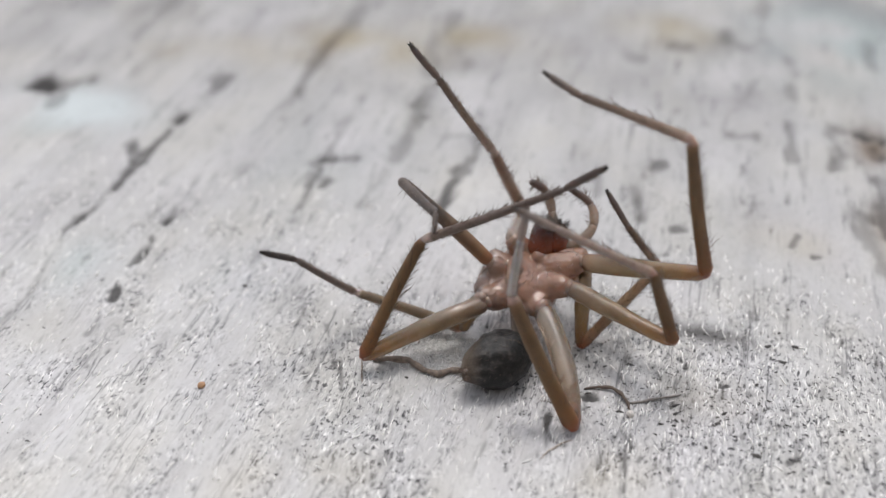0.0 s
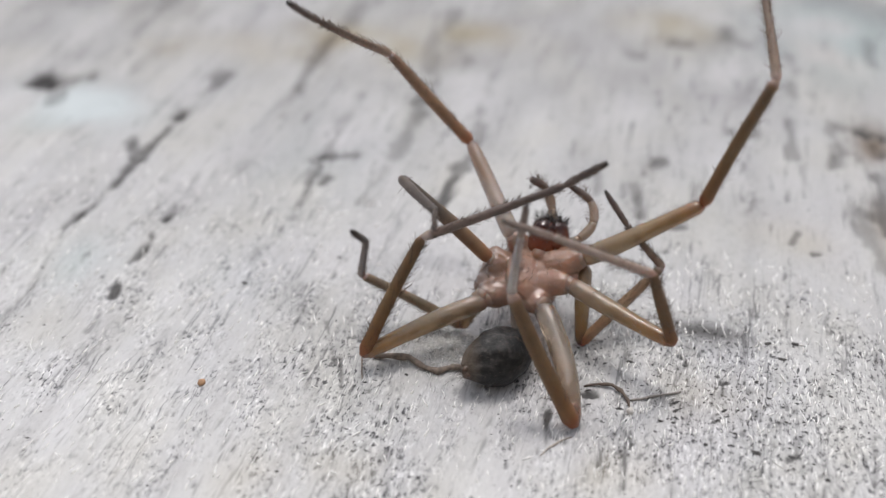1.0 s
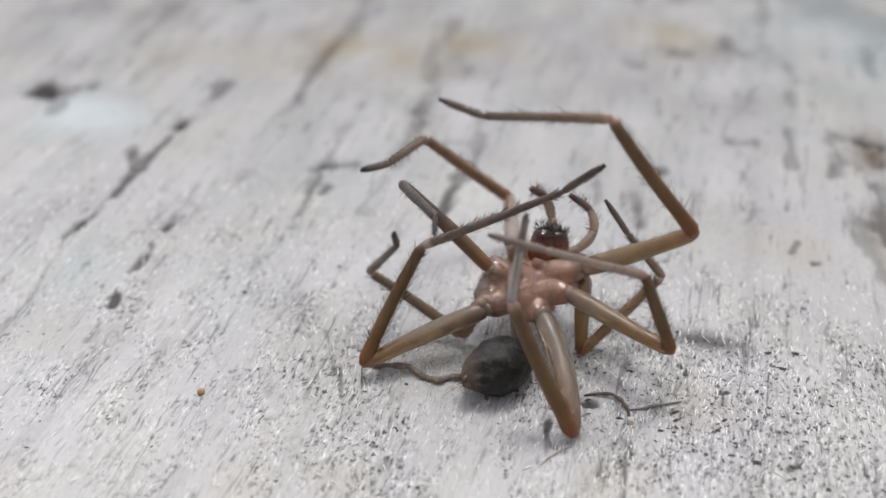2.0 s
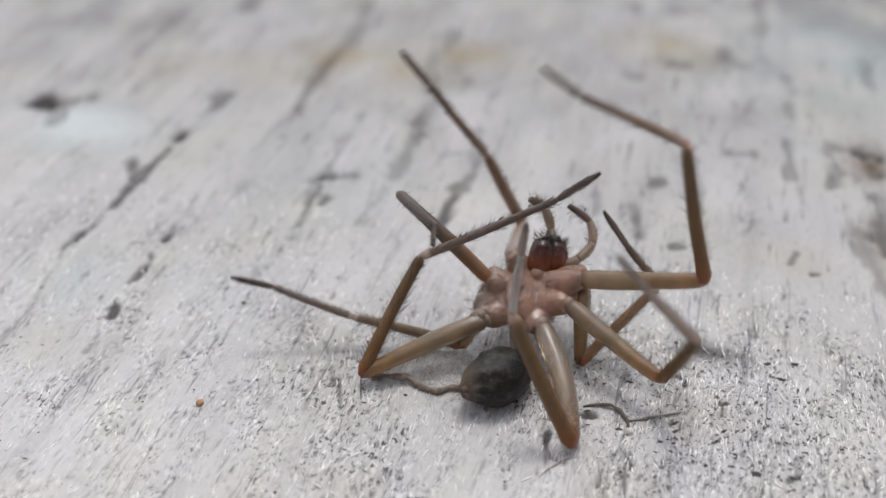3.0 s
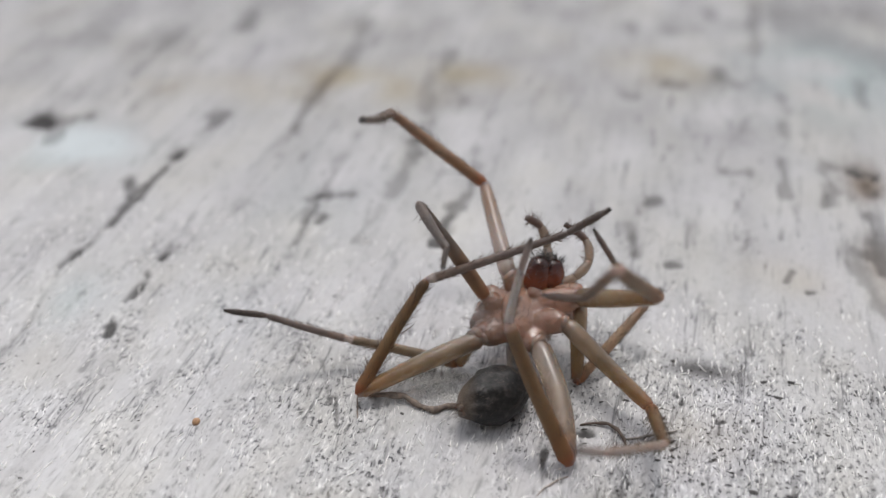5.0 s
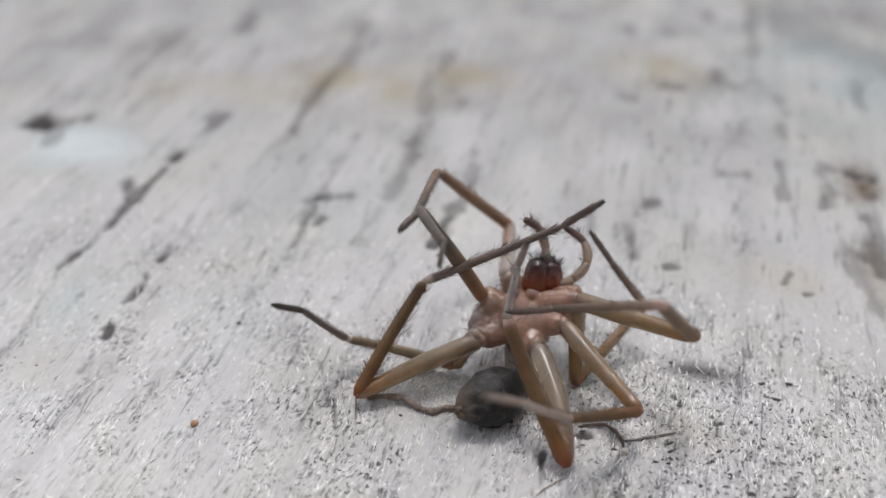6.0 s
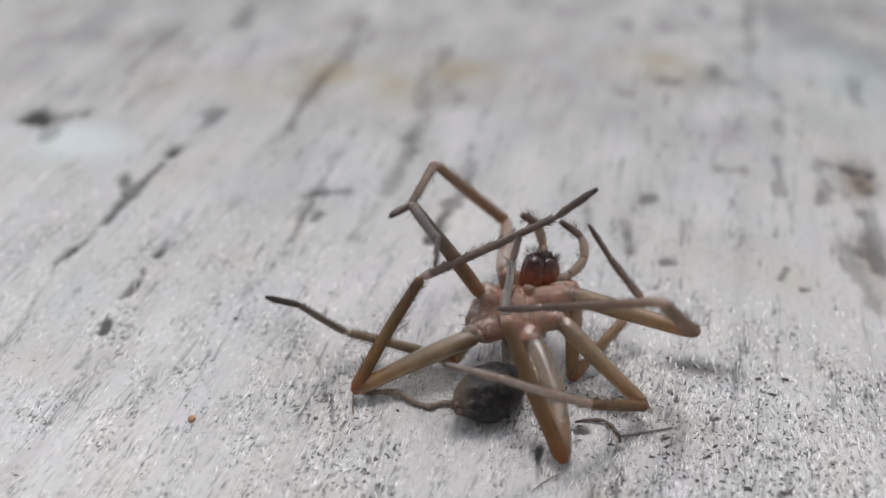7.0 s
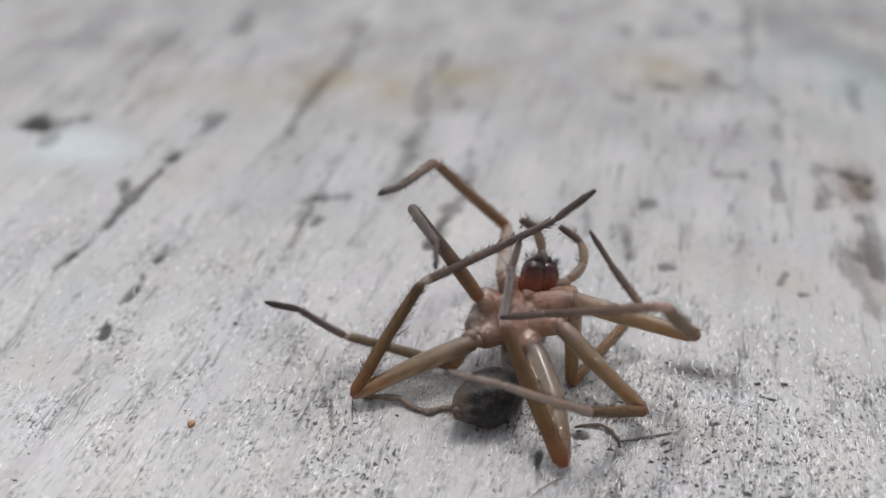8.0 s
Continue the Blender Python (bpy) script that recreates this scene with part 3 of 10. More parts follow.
# stains and paint traces: u, v, half widths, strength; wide dirt ones also paint dimmer light far off
STAINS = (
    ("white", -24.10, 10.35, 2.6, 1.45, 1.25),
    ("blue", -24.80, 9.58, 3.00, 1.89, 0.50),
    ("blue", 11.09, 27.63, 3.85, 4.37, 0.85),
    ("blue", -17.98, -0.21, 1.55, 1.45, 0.35),
    ("blue", -11.73, 9.72, 3.09, 3.94, 0.10),
    ("blue", -11.79, 0.50, 1.95, 2.06, 0.10),
    ("yellow", -12.74, 20.12, 3.65, 1.71, 0.74),
    ("yellow", -18.48, 17.85, 4.22, 1.56, 0.40),
    ("yellow", -7.85, 22.44, 3.39, 1.48, 0.55),
    ("yellow", 2.75, 26.39, 2.50, 1.84, 0.64),
    ("yellow", 3.32, -4.67, 2.10, 0.99, 0.22),
    ("yellow", 5.94, -0.45, 1.72, 1.05, 0.14),
    ("yellow", -2.75, -0.45, 1.0, 0.75, 0.34),
    ("yellow", -22.99, 16.91, 1.82, 1.32, 0.28),
    ("yellow", -7.43, -7.80, 1.22, 0.88, 0.28),
    ("yellow", -4.55, -6.55, 1.06, 0.89, 0.16),
    ("yellow", -13.32, -9.46, 1.05, 0.91, 0.24),
    ("yellow", -16.93, -4.40, 1.41, 1.85, 0.14),
    ("yellow", 9.28, 8.90, 1.82, 1.14, 0.28),
    ("brown", 12.76, 16.99, 0.88, 1.82, 0.85),
    ("brown", -14.75, 19.30, 0.45, 1.80, 0.36),
    ("brown", 12.72, 11.40, 0.56, 3.43, 0.60),
    ("brown", 12.30, 9.02, 0.90, 2.72, 0.40),
    ("dirt_and_dim", -5.87, 20.75, 5.97, 1.90, 0.05),
    ("dirt_and_dim", -7.93, 0.11, 1.89, 1.59, 0.10),
    ("dirt_and_dim", -29.38, 18.94, 3.83, 3.07, 0.12),
    ("dirt_and_dim", 5.95, 2.62, 1.30, 0.50, 0.85),
    ("dirt_and_dim", 8.5, 25.5, 9.0, 8.5, 0.52),
    ("dirt_and_dim", 4.12, -1.09, 1.71, 0.28, 0.35),
    ("dirt_and_dim", 1.78, -3.52, 0.44, 0.42, 0.20),
    ("dirt_and_dim", -22.00, 21.75, 22.60, 5.52, 0.10),
    ("dirt_and_dim", 2.59, 31.79, 20.19, 6.98, 0.12),
    # these two paint the fall of light along the board into the wood
    ("dirt_and_dim", -13.26, 36.45, 82.86, 44.0, 0.49),
    ("dirt_and_dim", 12.46, 37.97, 14.76, 18.85, 0.58),
)


def soft_noise(rng, shape, cell, su, sv):
    """Random field of spread 1 whose grains are su across and sv along the grain, in mm."""
    w = rng.standard_normal(shape)
    ku = np.fft.fftfreq(shape[1], cell[0])[None, :]
    kv = np.fft.fftfreq(shape[0], cell[1])[:, None]
    f = np.real(np.fft.ifft2(np.fft.fft2(w) * np.exp(-2 * np.pi ** 2 * ((ku * su) ** 2 + (kv * sv) ** 2))))
    return f / f.std()


def dist_to_crack(U, V, a, b):
    """Distance across the grain-wise stroke a-b, with pinched ends."""
    au, av, bu, bv = a[0], a[1], b[0], b[1]
    du, dv = bu - au, bv - av
    s = np.clip(((U - au) * du + (V - av) * dv) / (du * du + dv * dv + 1e-9), 0, 1)
    return np.hypot(U - au - s * du, V - av - s * dv)


def board():
    rng = np.random.default_rng(5)
    cell = (0.055, 0.1)
    u = np.arange(-46, 21, cell[0])
    vv = np.arange(-14, 46, cell[1])
    shape = (len(vv), len(u))
    n = {k: soft_noise(rng, shape, cell, *k) for k in ((0.065, 0.12), (0.07, 0.35), (0.10, 0.24), (0.16, 1.4), (0.45, 5.0), (1.6, 9.0), (0.10, 0.20), (0.6, 0.9), (2.5, 3.0), (0.35, 0.5))}
    U, V = np.meshgrid(u, vv)
    # fibres, ridges of the year rings, gentle swells
    z = 0.008 * n[0.065, 0.12] + 0.009 * n[0.07, 0.35] + 0.006 * n[0.16, 1.4] + 0.018 * n[0.45, 5.0] + 0.06 * n[1.6, 9.0]
    wob = 0.13 * n[0.35, 0.5] + 0.09 * n[0.10, 0.20]
    dirt_and_dim = np.zeros(shape)
    for au, av, bu, bv, wide, dark in CRACKS:
        dark *= 0.74 if av > 9 and dark < 0.95 else 0.96  # shallower where old paint fills them
        d = dist_to_crack(U, V, (au, av), (bu, bv)) + wob * min(1.0, wide * 3.5)
        g = np.exp(-(np.clip(d, 0, None) / wide) ** 2) * np.clip(1.04 + 0.20 * n[0.6, 0.9], 0.6, 1.2)
        z -= 0.28 * g * dark * min(1.0, wide * 3)
        dirt_and_dim = np.maximum(dirt_and_dim, np.clip(g * 1.3 - 0.15, 0, 1) * dark)
    brown, blue, yellow, white, grey_and_dim = np.zeros(shape), np.zeros(shape), np.zeros(shape), np.zeros(shape), np.zeros(shape)
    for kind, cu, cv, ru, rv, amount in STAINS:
        g = amount * np.exp(-((U - cu) / ru) ** 2 - ((V - cv) / rv) ** 2) * np.clip(1 + (0.10 if kind == "dirt_and_dim" and ru > 6 else 0.45) * (n[0.6, 0.9] + 0.5 * n[2.5, 3.0]), 0, 2)
        layer = {"brown": brown, "blue": blue, "yellow": yellow, "white": white, "dirt_and_dim": grey_and_dim if ru > 6 else dirt_and_dim}[kind]
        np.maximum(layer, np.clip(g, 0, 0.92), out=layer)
    # open pores filled with dirt, thick in the worn patch
    worn = 0.08 + 1.1 * np.exp(-((U - 5.9) / 7.2) ** 2 - ((V + 1.0) / 4.3) ** 2) + 0.30 * n[2.5, 3.0] + 0.22 * n[0.6, 0.9]
    worn = np.clip(worn, 0, 1.3) - 0.9 * np.clip((V - 1 - 0.13 * U) / 7, 0, 1)  # old paint still seals the far part
    pore = np.clip((-n[0.065, 0.12] - 2.1 + 0.6 * worn) * 1.1, 0, 1)
    worm = np.exp(-(n[0.10, 0.24] / 0.30) ** 2) * np.clip(n[0.10, 0.20] - 0.75 + 0.6 * worn, 0, 1)
    slit = np.clip((-n[0.07, 0.35] - 1.9 + 0.5 * worn) * 0.9, 0, 1)
    z -= 0.022 * pore + 0.02 * worm + 0.02 * slit
    dirt_and_dim = np.maximum(dirt_and_dim, np.maximum(0.56 * pore, np.maximum(0.38 * worm, 0.40 * slit)))
    dirt_and_dim = 1 - (1 - dirt_and_dim) * (1 - grey_and_dim)  # marks, and a broad grey film with the dimmer far light painted into it
    edge = np.clip(np.minimum.reduce([U + 46, 21 - U, V + 14, 46 - V]) / 1.5, 0, 1)
    z *= edge
    # rows of the mesh: close together where the grain can be seen sharply
    rows, v = [], -14.0
    while v < 45.6:
        rows.append(v)
        v += 0.085 if v < 9 else 0.085 + (v - 9) * 0.007
    idx = np.clip(np.round((np.array(rows) + 14) / cell[1]).astype(int), 0, shape[0] - 1)
    idx = np.unique(idx)
    z, dirt_and_dim, brown, blue, yellow, white, worn, U, V = (a[idx] for a in (z, dirt_and_dim, brown, blue, yellow, white, worn, U, V))
    nv, nu = z.shape
    co = np.stack([U, V, z], -1).reshape(-1, 3) * MM
    # the plain rest of the board round the detailed middle
    x0, x1, y0, y1 = co[0, 0], co[nu - 1, 0], co[0, 1], co[-1, 1]
    X0, X1, Y0, Y1, T = -0.16, 0.14, -0.14, 0.32, -0.022
    rest = np.array([(x0, y0, 0), (x1, y0, 0), (x1, y1, 0), (x0, y1, 0), (X0, Y0, 0), (X1, Y0, 0), (X1, Y1, 0), (X0, Y1, 0),
                     (X0, Y0, T), (X1, Y0, T), (X1, Y1, T), (X0, Y1, T)])
    base = len(co)
    quads = np.arange(nv * nu).reshape(nv, nu)
    q = np.stack([quads[:-1, :-1], quads[:-1, 1:], quads[1:, 1:], quads[1:, :-1]], -1).reshape(-1, 4)
    more = np.array([(4, 5, 1, 0), (5, 6, 2, 1), (6, 7, 3, 2), (7, 4, 0, 3), (8, 9, 5, 4), (9, 10, 6, 5), (10, 11, 7, 6), (11, 8, 4, 7), (11, 10, 9, 8)]) + base
    co, q = np.concatenate([co, rest]), np.concatenate([q, more])
    me = bpy.data.meshes.new("wooden_board")
    me.vertices.add(len(co))
    me.vertices.foreach_set("co", co.astype(np.float32).ravel())
    me.loops.add(q.size)
    me.loops.foreach_set("vertex_index", q.astype(np.int32).ravel())
    me.polygons.add(len(q))
    me.polygons.foreach_set("loop_start", np.arange(0, q.size, 4, dtype=np.int32))
    me.polygons.foreach_set("use_smooth", np.ones(len(q), dtype=bool))
    me.update(calc_edges=True)
    for name, a in (("dirt_and_dim", dirt_and_dim), ("brown", brown), ("blue", blue), ("yellow", yellow), ("white", white), ("worn", worn)):
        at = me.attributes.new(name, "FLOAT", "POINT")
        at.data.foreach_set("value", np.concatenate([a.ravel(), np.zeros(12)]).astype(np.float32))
    me.materials.append(WOOD)
    ob = new("wooden_board", me)
    ob.rotation_euler = (0, 0, radians(GRAIN))
    tagged(ob, "weathered bleached grey wooden board with cracks and paint traces", "board", kind="structure")
    return z, u, V[:, 0]


HEIGHT, HU, HV = board()
TURN = Matrix.Rotation(radians(GRAIN), 3, "Z")


def on_wood(u, v, lift=0.0):
    """The place on the board's skin at u, v (mm across and along the grain), in metres."""
    i = int(np.clip(np.searchsorted(HV, v), 0, len(HV) - 1))
    j = int(np.clip(np.searchsorted(HU, u), 0, len(HU) - 1))
    return TURN @ Vector((u, v, float(HEIGHT[i, j]) + lift)) * MM


def slab(name, lo, hi, mat, label, category):
    """A plain block between two corners, in metres, its upright edges rounded."""
    bm = bmesh.new()
    bmesh.ops.create_cube(bm, size=1)
    for v in bm.verts:
        v.co = Vector([(a + b) / 2 + (b - a) * c for a, b, c in zip(lo, hi, v.co)])
    bmesh.ops.bevel(bm, geom=list(bm.edges), offset=0.004, segments=2, affect="EDGES")
    return tagged(part(name, bm, mat, smooth=False), label, category, kind="structure")


slab("ground", (-3, -3, -0.07), (3, 3, -0.022), SOIL, "bare dry brown soil under the board", "ground")
# unseen block added behind the camera to cut off low sky light
slab("sky_blocker", (-1.1, -0.36, -0.022), (1.1, -0.26, 0.42), BLOCKER, "plain grey block added out of view to keep off low sky light", "wall")


# ---- the spider ----
spider = tagged(new("spider"), "pale tan long-legged spider lying on its back on the wood", "spider")
SP = random.Random(11)


def capsule_part(name, a, b, ra, rb, mats, parent, hairs=14, label="", belly=1.12, blunt=0.05):
    """A swollen joint piece from a to b (mm)."""
    bm = bmesh.new()
    a, b = Vector(a), Vector(b)
    d = b - a
    side, front = frame_along(d)
    rings = []
    for i in range(13):
        s = i / 12
        r = (ra + (rb - ra) * s) * (1 + (belly - 1) * math.sin(math.pi * s))
        e = min(s, 1 - s)
        r *= math.sqrt(max(blunt, 1 - (1 - min(1, e / 0.22)) ** 2))
        rings.append(((a + d * s) * MM, r * MM, r * MM, side, front))
    loft(bm, rings, 18)
    for k in range(hairs):
        s, ang = SP.uniform(0.2, 1), SP.uniform(0, 6.283)
        out = side * math.cos(ang) + front * math.sin(ang)
        bristle(bm, (a + d * s + out * (ra + (rb - ra) * s) * 0.95) * MM, out + d.normalized() * 0.5, SP.uniform(0.15, 0.35) * MM, 0.008 * MM)
    return part(name, bm, mats, parent, label)


def fused_skin(name, blobs, shells, mats, parent, voxel=0.036, smooth=13, hairs=0):
    """Swollen lobes (a, b, ra, rb) and lumpy shells grown into one skin, in millimetres."""
    bm = bmesh.new()
    for a, b, ra, rb in blobs:
        a, b = Vector(a), Vector(b)
        d = b - a
        side, front = frame_along(d)
        rings = []
        for i in range(11):
            s = i / 10
            x = -1 + 2 * s
            r = (ra + (rb * 0.9 - ra) * s) * math.sqrt(max(0.01, 1 - abs(x) ** 5.0))
            rings.append((a + d * s, r, r * 0.8, side, front))
        loft(bm, rings, 18)
    for shell in shells:
        me = bpy.data.meshes.new("lump")
        shell.to_mesh(me)
        shell.free()
        me.transform(Matrix.Scale(1 / MM, 4))
        bm.from_mesh(me)
        bpy.data.meshes.remove(me)
    bmesh.ops.recalc_face_normals(bm, faces=bm.faces)
    raw = bpy.data.meshes.new("raw")
    bm.to_mesh(raw)
    bm.free()
    temp = new("temp", raw)
    grow = temp.modifiers.new("grow", "REMESH")
    grow.mode, grow.voxel_size = "VOXEL", voxel
    even = temp.modifiers.new("even", "SMOOTH")
    even.factor, even.iterations = 0.5, smooth
    done = bpy.data.meshes.new_from_object(temp.evaluated_get(bpy.context.evaluated_depsgraph_get()))
    bpy.data.objects.remove(temp)
    bm = bmesh.new()
    bm.from_mesh(done)
    bpy.data.meshes.remove(done)
    for v in bm.verts:
        v.co += v.normal * (0.03 * noise.noise(v.co * 2.2) + 0.012 * noise.noise(v.co * 7.0))
    bm.normal_update()
    spots = [(v.co.copy(), v.normal.copy()) for v in SP.sample(list(bm.verts), hairs)]
    for v in bm.verts:
        v.co *= MM
    for co, nn in spots:
        bristle(bm, co * MM, nn + Vector((SP.gauss(0, 0.4), SP.gauss(0, 0.4), SP.gauss(0, 0.4))), SP.uniform(0.12, 0.48) * MM, 0.009 * MM)
    return part(name, bm, mats, parent)


def out_of(p, axis):
    """The way out from an axis through the origin, at p."""
    d = p - axis * p.dot(axis)
    return d.normalized() if d.length > 1e-6 else Vector((0, 0, 0))


def body():
    # carapace underneath, breastplate on top: the animal shows its underside
    ahead = Vector((0.300, 0.911, 0.282))
    side, belly = frame_along(ahead)
    mid = Vector((0.264, 2.062, 1.709))
    shell = ellipsoid(mid - belly * 0.25, (side * 1.25, belly * 0.66, ahead * 1.35), SP, 0.06, 2.3)
    plate = ellipsoid(Vector((0.168, 1.587, 2.076)), (side * 0.95, belly * 0.34, ahead * 0.95), SP, 0.10, 2.2)
    lip = ellipsoid(Vector((0.517, 2.148, 2.593)), (side * 0.30, belly * 0.22, ahead * 0.28), SP, 0.08)
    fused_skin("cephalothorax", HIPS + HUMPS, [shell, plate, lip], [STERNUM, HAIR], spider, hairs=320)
    for a, b in (((0.503, 2.313, 2.400), (0.759, 3.137, 3.467)), ((1.145, 2.479, 2.365), (1.205, 3.243, 3.282))):
        jaw = capsule_part("chelicera", a, b, 0.47, 0.34, [JAW, CLAW], spider, 60, "glossy dark red-brown jaw with black bristles")
        a, b = Vector(a), Vector(b)
        d = (b - a).normalized()
        tuft = bmesh.new()
        for k in range(90):
            out = side * SP.gauss(0, 1) + belly * SP.gauss(0.2, 1)
            bristle(tuft, (b - d * SP.uniform(0.0, 0.35) + out.normalized() * SP.uniform(0.1, 0.3)) * MM, out.normalized() * 0.9 + d * SP.uniform(0.3, 1.0), SP.uniform(0.2, 0.42) * MM, 0.013 * MM, 0)
        part("bristle_tuft", tuft, CLAW, jaw, "tuft of stiff black bristles")
        bm = bmesh.new()
        tip = b + belly * 0.16
        sweep(bm, [tip * MM, (tip + belly * 0.10 - d * 0.16) * MM, (tip + belly * 0.08 - d * 0.42) * MM], [0.07 * MM, 0.055 * MM, 0.008 * MM], 8)
        part("fang", bm, CLAW, jaw)
    # abdomen, resting on the wood
    c = Vector((-1.040, -1.130, 0.770))
    tail = Vector((-0.800, -0.560, 0.080)).normalized()
    across, top = frame_along(tail)
    bm = ellipsoid(c, (across * 1.0, top * 0.97, tail * 1.46), SP, 0.07, 2.0, (56, 40))
    for v in bm.verts:
        p = v.co / MM - c
        s = p.dot(tail)
        p -= (p - tail * s) * (max(0.0, s / 1.46) ** 1.5 * 0.34)  # narrows to the spinnerets
        p -= (p - tail * s) * (max(0.0, -s / 1.46) ** 2 * 0.25)
        p += out_of(p, tail) * (0.035 * noise.noise(Vector((p.dot(across) * 5, p.dot(top) * 5, s * 1.6))) + 0.03 * noise.noise(p * 3.1))
        p = c + p
        p.z = max(p.z, 0.03 + 0.25 * (p.z - 0.03))  # the soft skin lies flat where it bears on the wood
        v.co = p * MM
    for k in range(150):
        d = Vector((SP.gauss(0, 1), SP.gauss(0, 1), SP.gauss(0, 1))).normalized()
        slim = 1 - max(0.0, d.z) ** 1.5 * 0.34 - max(0.0, -d.z) ** 2 * 0.25
        out = across * d.x + top * d.y + tail * d.z
        root = c + across * (0.99 * d.x * slim) + top * (0.96 * d.y * slim) + tail * (1.44 * d.z)
        bristle(bm, root * MM, out * 0.6 + tail, SP.uniform(0.08, 0.18) * MM, 0.006 * MM)
    abdomen = part("abdomen", bm, [ABDOMEN, HAIR], spider, "dark grey-brown downy abdomen tapering to pale spinnerets")
    for sx, sy, long, wide in ((-0.5, 0.45, 0.20, 0.13), (0.5, 0.45, 0.20, 0.13), (-0.5, -0.5, 0.15, 0.11), (0.5, -0.5, 0.15, 0.11)):
        root = c + tail * 1.30 + across * (0.19 * sx) + top * (0.19 * sy)
        capsule_part("spinneret", root, root + tail * long + across * (0.03 * sx) + top * (0.03 * sy), wide, wide * 0.55, [SPINNERET, HAIR], abdomen, 14)
    capsule_part("pedicel", (-0.259, 1.332, 1.144), c - tail * 1.15, 0.26, 0.34, [ABDOMEN, HAIR], spider, 4)


# the lobes at the roots of the legs: from, to, radii (mm)
HIPS = (
    ((0.492, 1.947, 2.040), (2.138, 1.775, 2.701), 0.64, 0.43),
    ((0.303, 2.458, 2.106), (-0.479, 2.784, 2.931), 0.46, 0.46),
    ((-0.673, 1.853, 1.301), (-1.700, 0.801, 1.776), 0.50, 0.37),
    ((0.424, 1.417, 1.833), (1.602, 0.884, 2.278), 0.56, 0.40),
    ((0.946, 2.350, 1.781), (2.297, 2.036, 2.055), 0.46, 0.37),
    ((0.061, 1.149, 1.550), (0.610, 0.479, 1.615), 0.50, 0.51),
    ((-0.264, 1.503, 1.701), (-1.477, 0.824, 1.538), 0.64, 0.43),
    ((-0.446, 1.969, 1.792), (-1.308, 2.012, 2.495), 0.52, 0.33),
)
HUMPS = (
    ((-0.675, 1.442, 1.589), (-1.811, 1.719, 1.609), 0.55, 0.42),
    ((-0.460, 2.041, 1.996), (-1.318, 2.608, 2.363), 0.50, 0.36),
    ((1.129, 2.122, 2.405), (2.347, 2.288, 2.448), 0.45, 0.42),
    ((1.129, 1.698, 1.897), (1.931, 1.634, 1.820), 0.50, 0.40),
    ((-0.243, 1.932, 1.553), (-1.659, 2.111, 1.611), 0.75, 0.60),
    ((0.070, 2.398, 1.955), (-0.322, 3.335, 2.768), 0.45, 0.32),
    ((1.064, 2.440, 2.319), (1.711, 2.790, 2.738), 0.30, 0.22),
    ((0.278, 1.726, 2.086), (1.483, 1.789, 2.084), 0.50, 0.45),
    ((0.109, 1.179, 1.586), (1.117, 1.317, 1.595), 0.42, 0.40),
    ((-0.571, 1.671, 1.786), (-1.325, 2.131, 2.025), 0.50, 0.42),
    ((-0.166, 2.095, 2.216), (-0.475, 1.634, 1.820), 0.45, 0.45),
)
body()


def palp(points, radii):
    """A feeler of four pieces along one smooth curve."""
    pts = [Vector(p) for p in points]
    pts = [pts[0] * 2 - pts[1]] + pts + [pts[-1] * 2 - pts[-2]]
    first = None
    for k, name in enumerate(("pedipalp", "palp_femur", "palp_tibia", "palp_tarsus")):
        bm = bmesh.new()
        p0, p1, p2, p3 = pts[k:k + 4]
        line, rr = [], []
        for i in range(9):
            s = i / 8
            line.append((p1 * 2 + (p2 - p0) * s + (p0 * 2 - p1 * 5 + p2 * 4 - p3) * s * s + (p1 * 3 - p0 - p2 * 3 + p3) * s ** 3) * (0.5 * MM))
            rr.append((radii[k] + (radii[k + 1] - radii[k]) * s) * (0.86 + 0.2 * math.sin(math.pi * s)) * MM)
        sweep(bm, line, rr, 14)
        for _ in range((8, 26, 46, 70)[k]):
            i = SP.randrange(1, 8)
            out = Vector((SP.gauss(0, 1), SP.gauss(0, 1), SP.gauss(0, 1))).normalized()
            along = (line[i + 1] - line[i - 1]).normalized()
            out = (out - along * out.dot(along)).normalized()
            bristle(bm, line[i] + out * rr[i] * 0.9, out + along * SP.uniform(0.3, 1.0), SP.uniform(0.15, 0.4) * MM, 0.009 * MM)
        ob = part(name, bm, [PALP if k < 3 else PALP_TIP, HAIR], first or spider)
        first = first or ob


palp([(0.700, 2.557, 2.459), (0.997, 3.192, 2.752), (1.060, 3.873, 3.257), (0.793, 4.197, 3.959), (0.255, 4.162, 4.385)], [0.20, 0.185, 0.175, 0.165, 0.13])
palp([(1.153, 2.480, 2.523), (1.945, 2.635, 2.865), (2.463, 3.074, 3.235), (2.394, 3.724, 3.703), (1.643, 4.101, 4.155)], [0.20, 0.175, 0.17, 0.15, 0.11])


